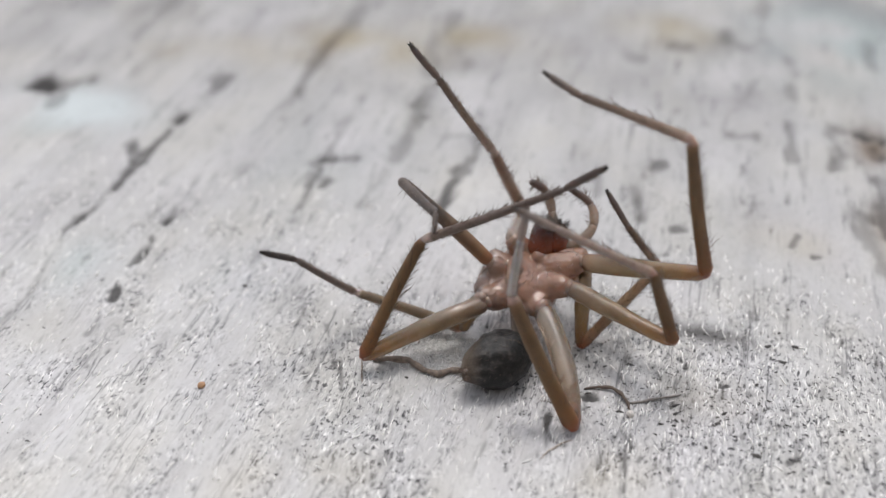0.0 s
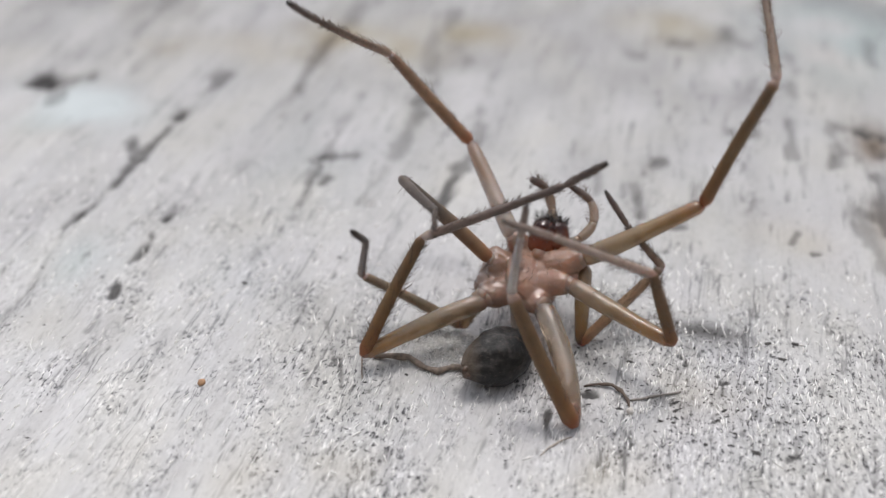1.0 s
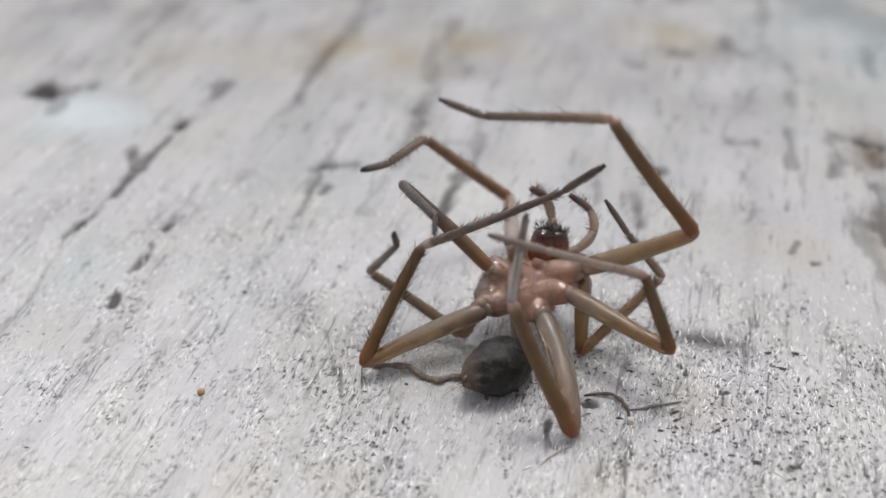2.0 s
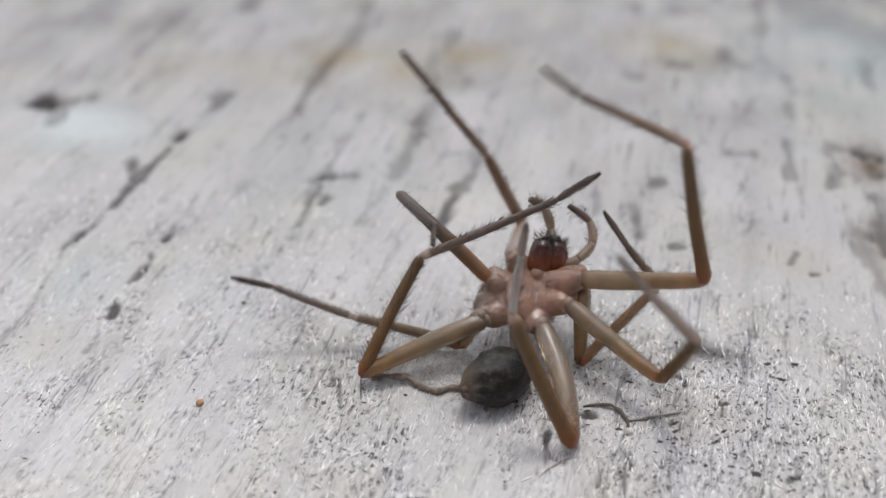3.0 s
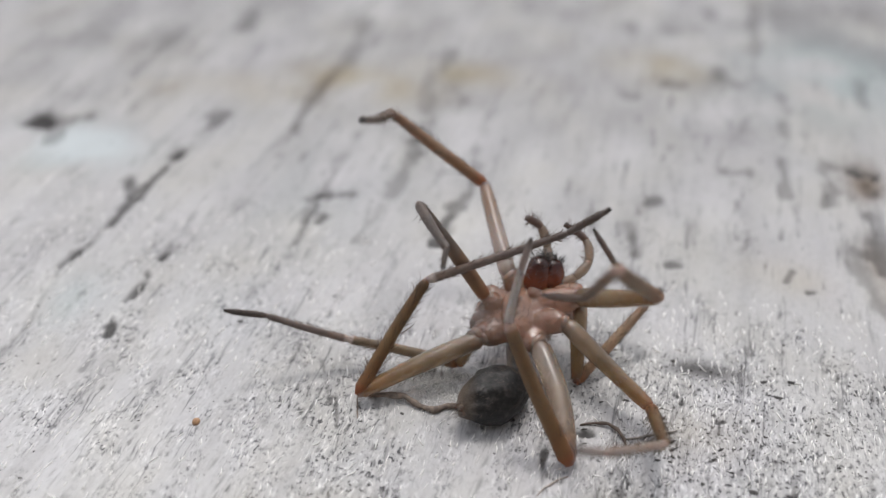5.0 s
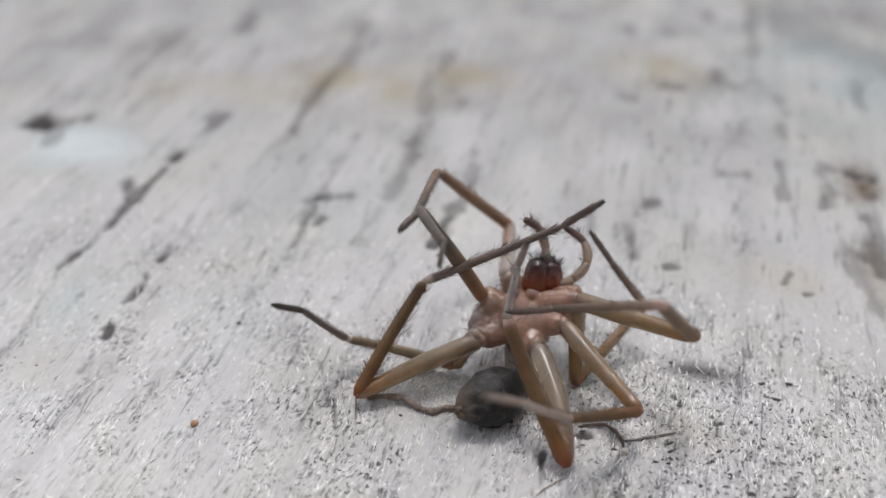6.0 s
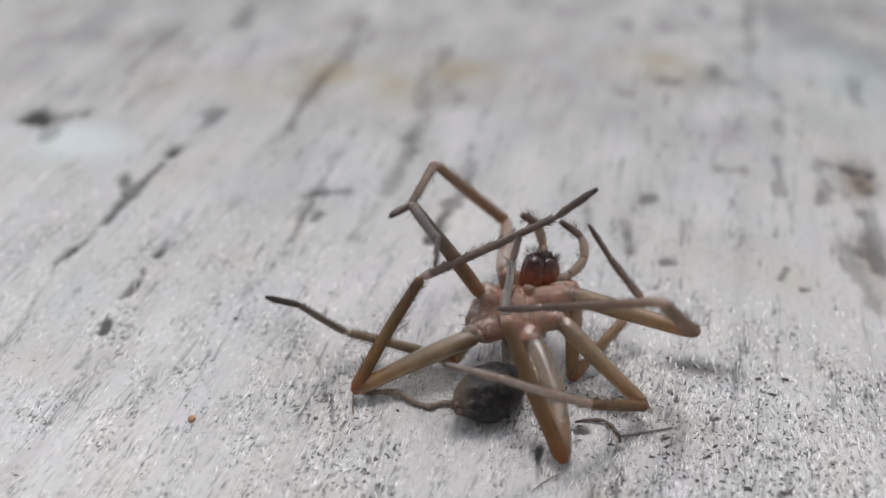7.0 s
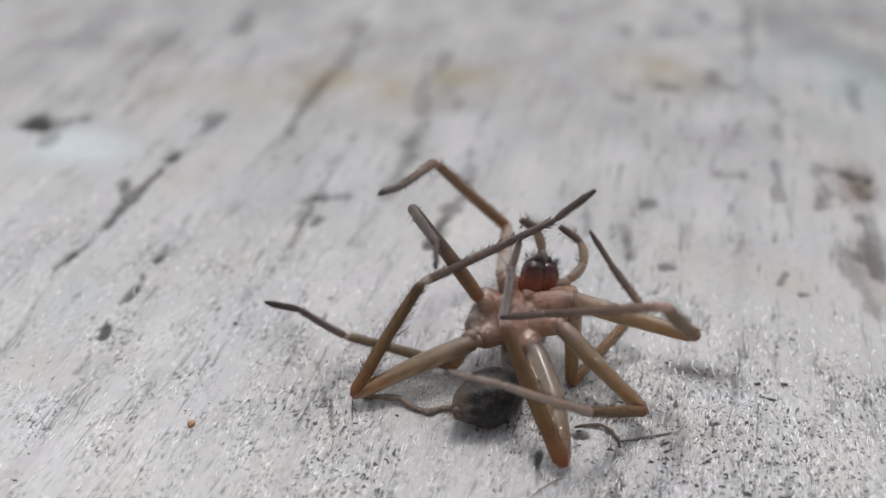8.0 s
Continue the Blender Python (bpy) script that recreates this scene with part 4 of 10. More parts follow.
def leg(hip, joint, lengths, thick, seed, femur_skin=FEMUR, tibia_skin=TIBIA, meta_skin=META, tarsus_skin=TARSUS, tip=1.0, hairy=1.0, thin=1.0, bow=(0, 0)):
    """A leg: the trochanter at the body and four pieces that motions() carries."""
    rng = random.Random(seed)
    a, b = Vector(hip), Vector(joint)
    ring = capsule_part("leg", a.lerp(b, 0.70), a.lerp(b, 1.0) + (b - a).normalized() * 0.14, 0.29 * thick, 0.30 * thick, [COXA, HAIR], spider, 16, "", 1.0, 0.6)
    f, t, m, c = (x * thick for x in (0.33, 0.228, 0.160 * tip, 0.122 * tip))
    femur = limb_piece("femur", lengths[0], [(0, f * 0.95), (0.12, f * 1.04), (0.45, f * 1.0), (0.85, f * 0.83), (1, f * 0.72)], [femur_skin, HAIR], ring, rng, int(80 * hairy), 0.24, 0.008, 0.92, thin=thin, bow=bow, down=int(220 * hairy))
    tibia = limb_piece("tibia", lengths[1], [(0, t * 0.98), (0.05, t * 1.05), (0.2, t * 0.95), (0.3, t), (0.8, t * 0.85), (0.93, t * 0.78), (0.97, t * 0.86), (1, t * 0.74)], [tibia_skin, HAIR], ring, rng, int(240 * hairy), 0.38, 0.0078, 0.92, spines=7, thin=thin, down=int(180 * hairy))
    meta = limb_piece("metatarsus", lengths[2], [(0, m * 1.1), (0.025, m * 1.2), (0.05, m * 1.1), (0.075, m * 0.98), (0.5, m * 0.88), (0.93, m * 0.76), (0.98, m * 0.84), (1, m * 0.8)], [meta_skin, HAIR], ring, rng, int(210 * hairy), 0.30, 0.008, 0.95, spines=4, thin=thin, down=int(180 * hairy))
    tarsus = limb_piece("tarsus", lengths[3], [(0, c * 0.9), (0.3, c), (0.8, c * 0.9), (1, c * 0.55)], [tarsus_skin, HAIR, CLAW], ring, rng, int(90 * hairy), 0.15, 0.0065, 0.95, True, thin=thin, down=int(160 * hairy))
    return femur, tibia, meta, tarsus


LEG_A = leg((0.788, 1.916, 2.159), (1.972, 1.792, 2.634), (4.503, 4.922, 4.085, 1.594), 1.00, 20, OLIVE_FEMUR, TIBIA, META, BROWN_TARSUS, hairy=0.8, thin=0.9)
LEG_B = leg((0.163, 2.517, 2.254), (-0.400, 2.751, 2.848), (4.085, 4.384, 3.427, 1.435), 1.00, 21, ROSY_FEMUR, RUSTY_TIBIA, META, BROWN_TARSUS, thin=0.8)
LEG_C = leg((-0.858, 1.664, 1.387), (-1.597, 0.907, 1.728), (1.574, 4.045, 2.989, 1.395), 0.85, 22, FEMUR, GREY_TIBIA, MOUSE_META, thin=0.65)
LEG_D = leg((0.636, 1.321, 1.913), (1.483, 0.937, 2.233), (4.065, 3.188, 3.427, 1.694), 0.93, 23, FEMUR, TIBIA, PALE_META, PALE_TARSUS)
LEG_E = leg((1.189, 2.294, 1.830), (2.161, 2.067, 2.027), (2.702, 3.905, 1.873, 1.355), 0.85, 24, OLIVE_FEMUR, LIGHT_TIBIA, META, BROWN_TARSUS, thin=0.75)
LEG_F = leg((0.159, 1.029, 1.562), (0.554, 0.547, 1.608), (4.475, 5.021, 1.833, 1.076), 1.18, 25, PALE_FEMUR, TIBIA, GREY_META, PALE_TARSUS, 0.82, 0.45, bow=(0.17, 0.05))
LEG_G = leg((-0.482, 1.380, 1.671), (-1.355, 0.892, 1.554), (4.718, 4.543, 5.081, 1.554), 1.00, 26, FEMUR, TIBIA, MOUSE_META, MOUSE_TARSUS, hairy=1.4)
LEG_H = leg((-0.601, 1.977, 1.919), (-1.221, 2.007, 2.424), (4.423, 2.351, 1.036, 0.438), 0.76, 27, GREY_FEMUR, DARK_META, DARK_META, TARSUS, 0.7, 0.5, 0.7)


# ---- bits lying on the wood ----
def lying_stalk(name, path, radii, label, mat=STALK):
    bm = bmesh.new()
    pts = [on_wood(u, v, r * 0.7 + lift) for (u, v, lift), r in zip(path, radii)]
    fine, rr = [], []
    for i in range(len(pts) - 1):
        for k in range(4):
            s = k / 4
            fine.append(pts[i].lerp(pts[i + 1], s))
            fine[-1] += Vector((noise.noise(fine[-1] * 2600), noise.noise(fine[-1] * 2600 + Vector((9, 0, 0))), 0)) * 0.035 * MM
            rr.append((radii[i] * (1 - s) + radii[i + 1] * s) * (1 + 0.18 * math.sin(5.1 * (i + s))) * MM)
    fine.append(pts[-1])
    rr.append(radii[-1] * MM)
    sweep(bm, fine, rr, 8)
    return tagged(part(name, bm, mat), label, "plant stalk")


lying_stalk("plant_stalk", [(-5.06, -1.81, 0.00), (-4.45, -1.75, 0.12), (-3.75, -1.67, 0.15), (-3.22, -1.85, 0.05), (-2.67, -1.86, 0.00), (-2.24, -1.58, 0.06), (-1.69, -1.39, 0.02)], [0.085, 0.115, 0.12, 0.10, 0.12, 0.105, 0.08], "thin bent brown plant stalk lying on the wood")
lying_stalk("plant_stalk", [(2.30, -1.20, 0.02), (2.74, -1.00, 0.06), (3.20, -0.98, 0.10), (3.58, -1.16, 0.08), (3.80, -1.50, 0.04), (3.90, -1.78, 0.00)], [0.03, 0.055, 0.065, 0.065, 0.055, 0.03], "short curled brown stalk lying on the wood", BROWN_STALK)
lying_stalk("plant_stalk", [(3.85, -1.42, 0.00), (4.25, -1.24, 0.03), (4.76, -0.96, 0.05), (5.48, -0.58, 0.00)], [0.03, 0.045, 0.045, 0.025], "thin straight grey stalk lying on the wood", GREY_STALK)
lying_stalk("splinter", [(-5.38, -2.01, 0.20), (-5.22, -2.47, 0.05), (-5.07, -2.91, 0.00)], [0.02, 0.03, 0.015], "tiny dark splinter standing out of the wood")
lying_stalk("splinter", [(1.43, -4.46, 0.00), (1.65, -4.08, 0.04), (1.92, -3.77, 0.05), (2.27, -3.45, 0.00)], [0.012, 0.026, 0.03, 0.012], "pale brown curved splinter lying on the wood", TAN_SLIVER)


def pebble(name, u, v, size, mat, label, category, seed):
    rng = random.Random(seed)
    bm = bmesh.new()
    bmesh.ops.create_icosphere(bm, subdivisions=3, radius=1)
    for w in bm.verts:
        w.co *= 1 + 0.22 * noise.noise(w.co * 1.4 + Vector((seed, 0, 0)))
        w.co = Vector((w.co.x * size[0], w.co.y * size[1], w.co.z * size[2])) * MM
    ob = part(name, bm, mat)
    ob.location = on_wood(u, v, size[2] * 0.75)
    ob.rotation_euler = (0, 0, rng.uniform(0, 3))
    return tagged(ob, label, category)


pebble("sand_grain", -10.26, -4.59, (0.14, 0.12, 0.11), SEED, "single small orange-brown grain on the wood", "grain", 4)
pebble("white_crumb", 3.94, -1.89, (0.15, 0.12, 0.10), CRUMB, "tiny translucent white crumb beside the stalk", "crumb", 9)


def loose_fibres():
    """Raised slivers of grey wood, too many to count, in one mesh."""
    rng = random.Random(3)
    bm = bmesh.new()
    for _ in range(5600):
        u, v = rng.uniform(-24, 17), rng.uniform(-11.5, 7)
        if rng.random() > 0.3 + math.exp(-((u - 6.29) / 7) ** 2 - ((v - -0.09) / 4.5) ** 2):
            continue
        n = rng.uniform(0.12, 0.42)
        tilt = rng.gauss(0, 0.25) if rng.random() < 0.88 else rng.uniform(-1.5, 1.5)
        du, dv = n * math.sin(tilt), n * math.cos(tilt)
        r = rng.uniform(0.012, 0.036)
        a, b = on_wood(u, v, 0.0), on_wood(u + du, v + dv, rng.uniform(0.0, 0.02))
        m = a.lerp(b, 0.5) + Vector((rng.gauss(0, 0.02), rng.gauss(0, 0.02), rng.uniform(0.0, 0.012))) * MM
        sweep(bm, [a, m, b], [r * 0.6 * MM, r * MM, r * 0.4 * MM], 5)
    for _ in range(420):  # a frayed, fluffy spot beside the spider
        u, v, ang = rng.gauss(-2.8, 0.8), rng.gauss(-0.5, 0.55), rng.uniform(0, 6.28)
        pts = [on_wood(u, v, 0.0)]
        for k in range(4):
            ang += rng.gauss(0, 0.7)
            u, v = u + 0.09 * math.cos(ang), v + 0.09 * math.sin(ang)
            pts.append(on_wood(u, v, (0.03, 0.07, 0.07, 0.02)[k] * rng.uniform(0.3, 1.3)))
        sweep(bm, pts, [0.011 * MM] * 5, 4)
    ob = part("wood_fibres", bm, SLIVER)
    tagged(ob, "fine raised pale grey fibres of weathered wood", "wood fibres", kind="stuff")


loose_fibres()


def grit():
    """Dark specks of dirt, in one mesh."""
    rng = random.Random(8)
    bm = bmesh.new()
    for k in range(2300):
        if k < 1500:
            u, v = rng.gauss(6.29, 4.6), rng.gauss(-0.3, 2.2)
        elif k < 1640:
            u, v = rng.gauss(6.0, 0.75), rng.gauss(2.65, 0.30)
        else:
            u, v = rng.uniform(-22, 14), rng.uniform(-9, 5)
        s = min(0.11, 0.014 * math.exp(rng.gauss(0, 0.62)))
        p = on_wood(u, v, s * 0.2)
        turn = rng.uniform(-0.5, 0.5)
        grow = rng.uniform(0.9, 2.4)
        a = Vector((math.cos(turn), math.sin(turn), 0))
        b = Vector((-a.y, a.x, 0))
        loop = [bm.verts.new(p + (a * (math.cos(i * 1.0472) * s * grow * rng.uniform(0.5, 1.4)) + b * (math.sin(i * 1.0472) * s * rng.uniform(0.5, 1.4))) * MM) for i in range(6)]
        top = bm.verts.new(p + Vector((0, 0, s * 0.6)) * MM)
        for i in range(6):
            bm.faces.new((loop[i], loop[(i + 1) % 6], top))
    ob = part("grit", bm, GRIT, smooth=False)
    tagged(ob, "scattered tiny black specks of dirt on the wood", "dirt specks", kind="stuff")


grit()


# ---- what moves ----
def P(x, y, z, rx, ry, rz):
    """A pose from millimetres and degrees."""
    return pose(x * MM, y * MM, z * MM, rx, ry, rz)


def motions():
    walk(LEG_A[0], [
        (0, P(1.972,1.792,2.634,60.0,-50.4,82.0)), (0.1, P(1.972,1.792,2.634,65.6,-50.8,80.9)), (0.2, P(1.972,1.792,2.634,71.5,-50.8,81.0)),
        (0.3, P(1.972,1.792,2.634,71.5,-50.3,83.4)), (0.4, P(1.972,1.792,2.634,71.4,-49.8,85.7)), (0.5, P(1.972,1.792,2.634,71.9,-49.1,88.8)),
        (0.6, P(1.972,1.792,2.634,72.2,-48.4,92.2)), (0.7, P(1.972,1.792,2.634,68.5,-47.0,97.9)), (0.8, P(1.972,1.792,2.634,62.3,-44.6,105.4)),
        (0.9, P(1.972,1.792,2.634,57.2,-41.5,112.6)), (1, P(1.972,1.792,2.634,52.4,-37.7,119.7)), (1.1, P(1.972,1.792,2.634,47.8,-33.0,126.5)),
        (1.2, P(1.972,1.792,2.634,44.1,-28.0,132.4)), (1.3, P(1.972,1.792,2.634,41.1,-23.0,137.5)), (1.4, P(1.972,1.792,2.634,38.9,-18.4,141.7)),
        (1.5, P(1.972,1.792,2.634,38.1,-16.4,143.4)), (1.6, P(1.972,1.792,2.634,34.2,-22.9,138.3)), (1.7, P(1.972,1.792,2.634,29.0,-33.8,130.8)),
        (1.8, P(1.972,1.792,2.634,26.6,-40.2,126.5)), (1.9, P(1.972,1.792,2.634,25.4,-44.4,123.8)), (2, P(1.972,1.792,2.634,24.8,-46.9,122.1)),
        (2.1, P(1.972,1.792,2.634,24.7,-48.3,121.1)), (2.2, P(1.972,1.792,2.634,24.8,-49.0,120.7)), (2.3, P(1.972,1.792,2.634,25.3,-49.2,120.5)),
        (2.4, P(1.972,1.792,2.634,26.0,-49.3,120.4)), (2.5, P(1.972,1.792,2.634,27.0,-49.5,120.3)), (2.6, P(1.972,1.792,2.634,28.2,-50.2,119.7)),
        (2.7, P(1.972,1.792,2.634,29.8,-51.7,118.4)), (2.8, P(1.972,1.792,2.634,32.0,-54.2,115.9)), (2.9, P(1.972,1.792,2.634,34.7,-57.6,111.9)),
        (3, P(1.972,1.792,2.634,38.9,-60.7,107.4)), (3.1, P(1.972,1.792,2.634,46.4,-64.2,100.4)), (3.2, P(1.972,1.792,2.634,52.6,-65.5,97.0)),
        (3.3, P(1.972,1.792,2.634,54.5,-61.7,108.5)), (3.4, P(1.972,1.792,2.634,48.2,-55.1,124.1)), (3.5, P(1.972,1.792,2.634,26.5,-42.3,138.7)),
        (3.6, P(1.972,1.792,2.634,2.5,-26.1,143.8)), (3.7, P(1.972,1.792,2.634,-6.2,-22.3,143.6)), (3.8, P(1.972,1.792,2.634,10.1,-44.2,142.8)),
        (3.9, P(1.972,1.792,2.634,15.2,-58.5,137.6)), (4, P(1.972,1.792,2.634,14.7,-68.0,132.0)), (4.1, P(1.972,1.792,2.634,12.7,-72.1,129.1)),
        (4.2, P(1.972,1.792,2.634,11.0,-73.8,127.8)), (4.3, P(1.972,1.792,2.634,13.7,-76.0,126.0)), (4.4, P(1.972,1.792,2.634,18.4,-76.4,125.5)),
        (4.5, P(1.972,1.792,2.634,23.3,-75.0,127.7)), (4.6, P(1.972,1.792,2.634,5.1,-61.8,136.7)), (4.7, P(1.972,1.792,2.634,-13.8,-49.3,135.1)),
        (4.8, P(1.972,1.792,2.634,-13.5,-49.8,135.2)), (4.9, P(1.972,1.792,2.634,-12.9,-51.0,135.7)), (5, P(1.972,1.792,2.634,-11.9,-52.9,136.4)),
        (5.1, P(1.972,1.792,2.634,-10.7,-55.4,137.2)), (5.2, P(1.972,1.792,2.634,-9.2,-58.3,138.1)), (5.3, P(1.972,1.792,2.634,-7.7,-61.5,139.1)),
        (5.4, P(1.972,1.792,2.634,-6.2,-64.8,140.0)), (5.5, P(1.972,1.792,2.634,-4.7,-68.1,140.8)), (5.6, P(1.972,1.792,2.634,-3.4,-71.2,141.4)),
        (5.7, P(1.972,1.792,2.634,-2.3,-74.0,141.8)), (5.8, P(1.972,1.792,2.634,-1.5,-76.4,142.2)), (5.9, P(1.972,1.792,2.634,-1.1,-78.6,142.4)),
        (6, P(1.972,1.792,2.634,-0.8,-80.6,142.6)), (6.1, P(1.972,1.792,2.634,-0.4,-81.6,142.6)), (6.2, P(1.972,1.792,2.634,0.0,-81.7,142.7)),
        (6.3, P(1.972,1.792,2.634,0.4,-81.4,142.7)), (6.4, P(1.972,1.792,2.634,0.7,-81.0,142.7)), (6.5, P(1.972,1.792,2.634,1.0,-80.9,142.7)),
        (6.6, P(1.972,1.792,2.634,1.4,-81.2,142.6)), (6.7, P(1.972,1.792,2.634,1.9,-81.7,142.5)), (6.8, P(1.972,1.792,2.634,2.4,-82.2,142.4)),
        (6.9, P(1.972,1.792,2.634,2.8,-82.7,142.3)), (7, P(1.972,1.792,2.634,3.1,-82.8,142.2)), (7.1, P(1.972,1.792,2.634,3.3,-82.8,142.2)),
        (7.2, P(1.972,1.792,2.634,3.3,-82.8,142.2)), (7.3, P(1.972,1.792,2.634,3.3,-82.7,142.3)), (7.4, P(1.972,1.792,2.634,3.3,-82.7,142.3)),
        (7.5, P(1.972,1.792,2.634,3.4,-82.6,142.3)), (7.6, P(1.972,1.792,2.634,3.5,-82.6,142.3)), (7.7, P(1.972,1.792,2.634,3.6,-82.7,142.3)),
        (7.8, P(1.972,1.792,2.634,3.8,-82.7,142.2)), (7.9, P(1.972,1.792,2.634,3.9,-82.8,142.2)), (8, P(1.972,1.792,2.634,3.9,-82.8,142.2)),
    ])
    walk(LEG_A[1], [
        (0, P(5.594,-0.468,4.066,9.0,12.1,-169.9)), (0.1, P(5.794,-0.281,3.808,10.0,9.7,-170.3)), (0.2, P(6.019,0.036,3.537,10.7,5.4,-171.1)),
        (0.3, P(6.088,0.208,3.547,8.2,1.3,-171.8)), (0.4, P(6.146,0.378,3.561,5.0,-2.8,-172.3)), (0.5, P(6.229,0.645,3.552,3.5,-6.6,-172.5)),
        (0.6, P(6.296,0.928,3.548,1.9,-10.0,-172.7)), (0.7, P(6.288,1.175,3.760,-1.5,-13.1,-172.7)), (0.8, P(6.207,1.439,4.124,-4.0,-15.5,-172.6)),
        (0.9, P(6.088,1.756,4.461,-2.3,-17.0,-172.5)), (1, P(5.903,2.096,4.810,-0.5,-17.5,-172.5)), (1.1, P(5.633,2.452,5.173,-1.8,-14.2,-172.6)),
        (1.2, P(5.310,2.783,5.491,-2.7,-7.6,-172.8)), (1.3, P(4.952,3.080,5.756,1.7,1.6,-172.9)), (1.4, P(4.595,3.326,5.958,9.6,13.0,-171.8)),
        (1.5, P(4.430,3.427,6.035,14.7,21.8,-169.8)), (1.6, P(4.738,2.717,6.066,14.8,26.7,-168.4)), (1.7, P(5.055,1.559,5.908,14.6,30.1,-167.4)),
        (1.8, P(5.141,0.906,5.709,15.6,32.9,-166.5)), (1.9, P(5.159,0.501,5.542,16.3,34.7,-165.9)), (2, P(5.158,0.267,5.427,16.7,35.7,-165.5)),
        (2.1, P(5.160,0.147,5.356,16.9,36.1,-165.4)), (2.2, P(5.171,0.105,5.317,16.9,36.0,-165.4)), (2.3, P(5.194,0.113,5.295,16.7,35.6,-165.6)),
        (2.4, P(5.228,0.148,5.275,16.5,34.9,-165.8)), (2.5, P(5.275,0.186,5.241,16.3,34.1,-166.1)), (2.6, P(5.333,0.201,5.175,16.1,33.4,-166.3)),
        (2.7, P(5.401,0.164,5.058,16.0,32.8,-166.5)), (2.8, P(5.470,0.047,4.871,16.1,32.6,-166.6)), (2.9, P(5.516,-0.154,4.618,13.8,25.2,-168.9)),
        (3, P(5.585,-0.279,4.348,10.9,13.0,-171.7)), (3.1, P(5.682,-0.374,3.986,7.3,3.1,-173.3)), (3.2, P(5.825,-0.243,3.770,1.6,-6.3,-174.0)),
        (3.3, P(6.180,0.776,3.875,-6.2,-16.8,-173.6)), (3.4, P(6.133,1.636,4.351,-15.7,-22.6,-172.4)), (3.5, P(5.338,1.514,5.613,-23.7,-12.7,-176.1)),
        (3.6, P(3.685,0.780,6.674,-22.8,4.6,176.5)), (3.7, P(3.052,0.397,6.778,-22.0,27.4,166.8)), (3.8, P(4.908,0.550,5.815,-30.0,37.9,160.7)),
        (3.9, P(5.506,0.171,4.907,-27.5,33.6,163.6)), (4, P(5.523,-0.447,4.264,-23.9,26.7,167.5)), (4.1, P(5.376,-0.830,3.984,-22.5,21.4,170.0)),
        (4.2, P(5.254,-1.035,3.866,-21.6,16.2,172.2)), (4.3, P(5.327,-1.020,3.690,-20.7,11.0,174.2)), (4.4, P(5.542,-0.764,3.636,-22.9,-0.8,179.0)),
        (4.5, P(5.825,-0.280,3.702,-31.9,-12.7,-174.9)), (4.6, P(5.124,-0.625,4.756,-42.7,-15.1,-173.0)), (4.7, P(3.565,-1.310,5.484,-41.1,-4.0,177.0)),
        (4.8, P(3.604,-1.310,5.461,-42.0,4.8,169.1)), (4.9, P(3.712,-1.310,5.396,-43.2,11.1,163.4)), (5, P(3.875,-1.305,5.292,-44.1,15.2,159.3)),
        (5.1, P(4.079,-1.293,5.149,-44.5,17.9,156.5)), (5.2, P(4.306,-1.269,4.972,-44.5,19.6,154.8)), (5.3, P(4.540,-1.231,4.766,-44.1,20.4,154.0)),
        (5.4, P(4.764,-1.182,4.542,-43.4,20.7,153.7)), (5.5, P(4.964,-1.126,4.311,-42.5,20.6,153.8)), (5.6, P(5.133,-1.069,4.085,-41.7,20.2,154.1)),
        (5.7, P(5.263,-1.019,3.877,-41.0,19.8,154.5)), (5.8, P(5.352,-0.987,3.696,-40.8,19.7,154.7)), (5.9, P(5.415,-0.972,3.522,-40.4,17.9,156.2)),
        (6, P(5.463,-0.956,3.370,-40.2,15.5,158.4)), (6.1, P(5.495,-0.934,3.294,-40.5,14.6,159.2)), (6.2, P(5.515,-0.910,3.285,-40.7,14.4,159.3)),
        (6.3, P(5.529,-0.886,3.311,-40.9,14.7,159.1)), (6.4, P(5.540,-0.862,3.342,-41.1,15.1,158.7)), (6.5, P(5.555,-0.840,3.347,-41.2,15.3,158.5)),
        (6.6, P(5.576,-0.820,3.320,-41.1,15.3,158.5)), (6.7, P(5.597,-0.800,3.282,-41.1,15.3,158.5)), (6.8, P(5.618,-0.781,3.241,-41.0,15.4,158.5)),
        (6.9, P(5.635,-0.763,3.210,-40.9,15.4,158.4)), (7, P(5.647,-0.749,3.196,-40.9,15.4,158.4)), (7.1, P(5.654,-0.739,3.198,-40.9,15.4,158.4)),
        (7.2, P(5.657,-0.733,3.201,-40.9,15.4,158.5)), (7.3, P(5.658,-0.730,3.206,-40.9,15.3,158.5)), (7.4, P(5.659,-0.728,3.209,-41.0,15.2,158.6)),
        (7.5, P(5.662,-0.724,3.211,-41.0,15.2,158.7)), (7.6, P(5.666,-0.718,3.209,-41.0,15.0,158.8)), (7.7, P(5.672,-0.711,3.206,-41.0,14.9,158.9)),
        (7.8, P(5.677,-0.704,3.202,-40.9,14.8,159.0)), (7.9, P(5.681,-0.699,3.198,-40.9,14.7,159.1)), (8, P(5.683,-0.697,3.197,-40.9,14.6,159.2)),
    ])
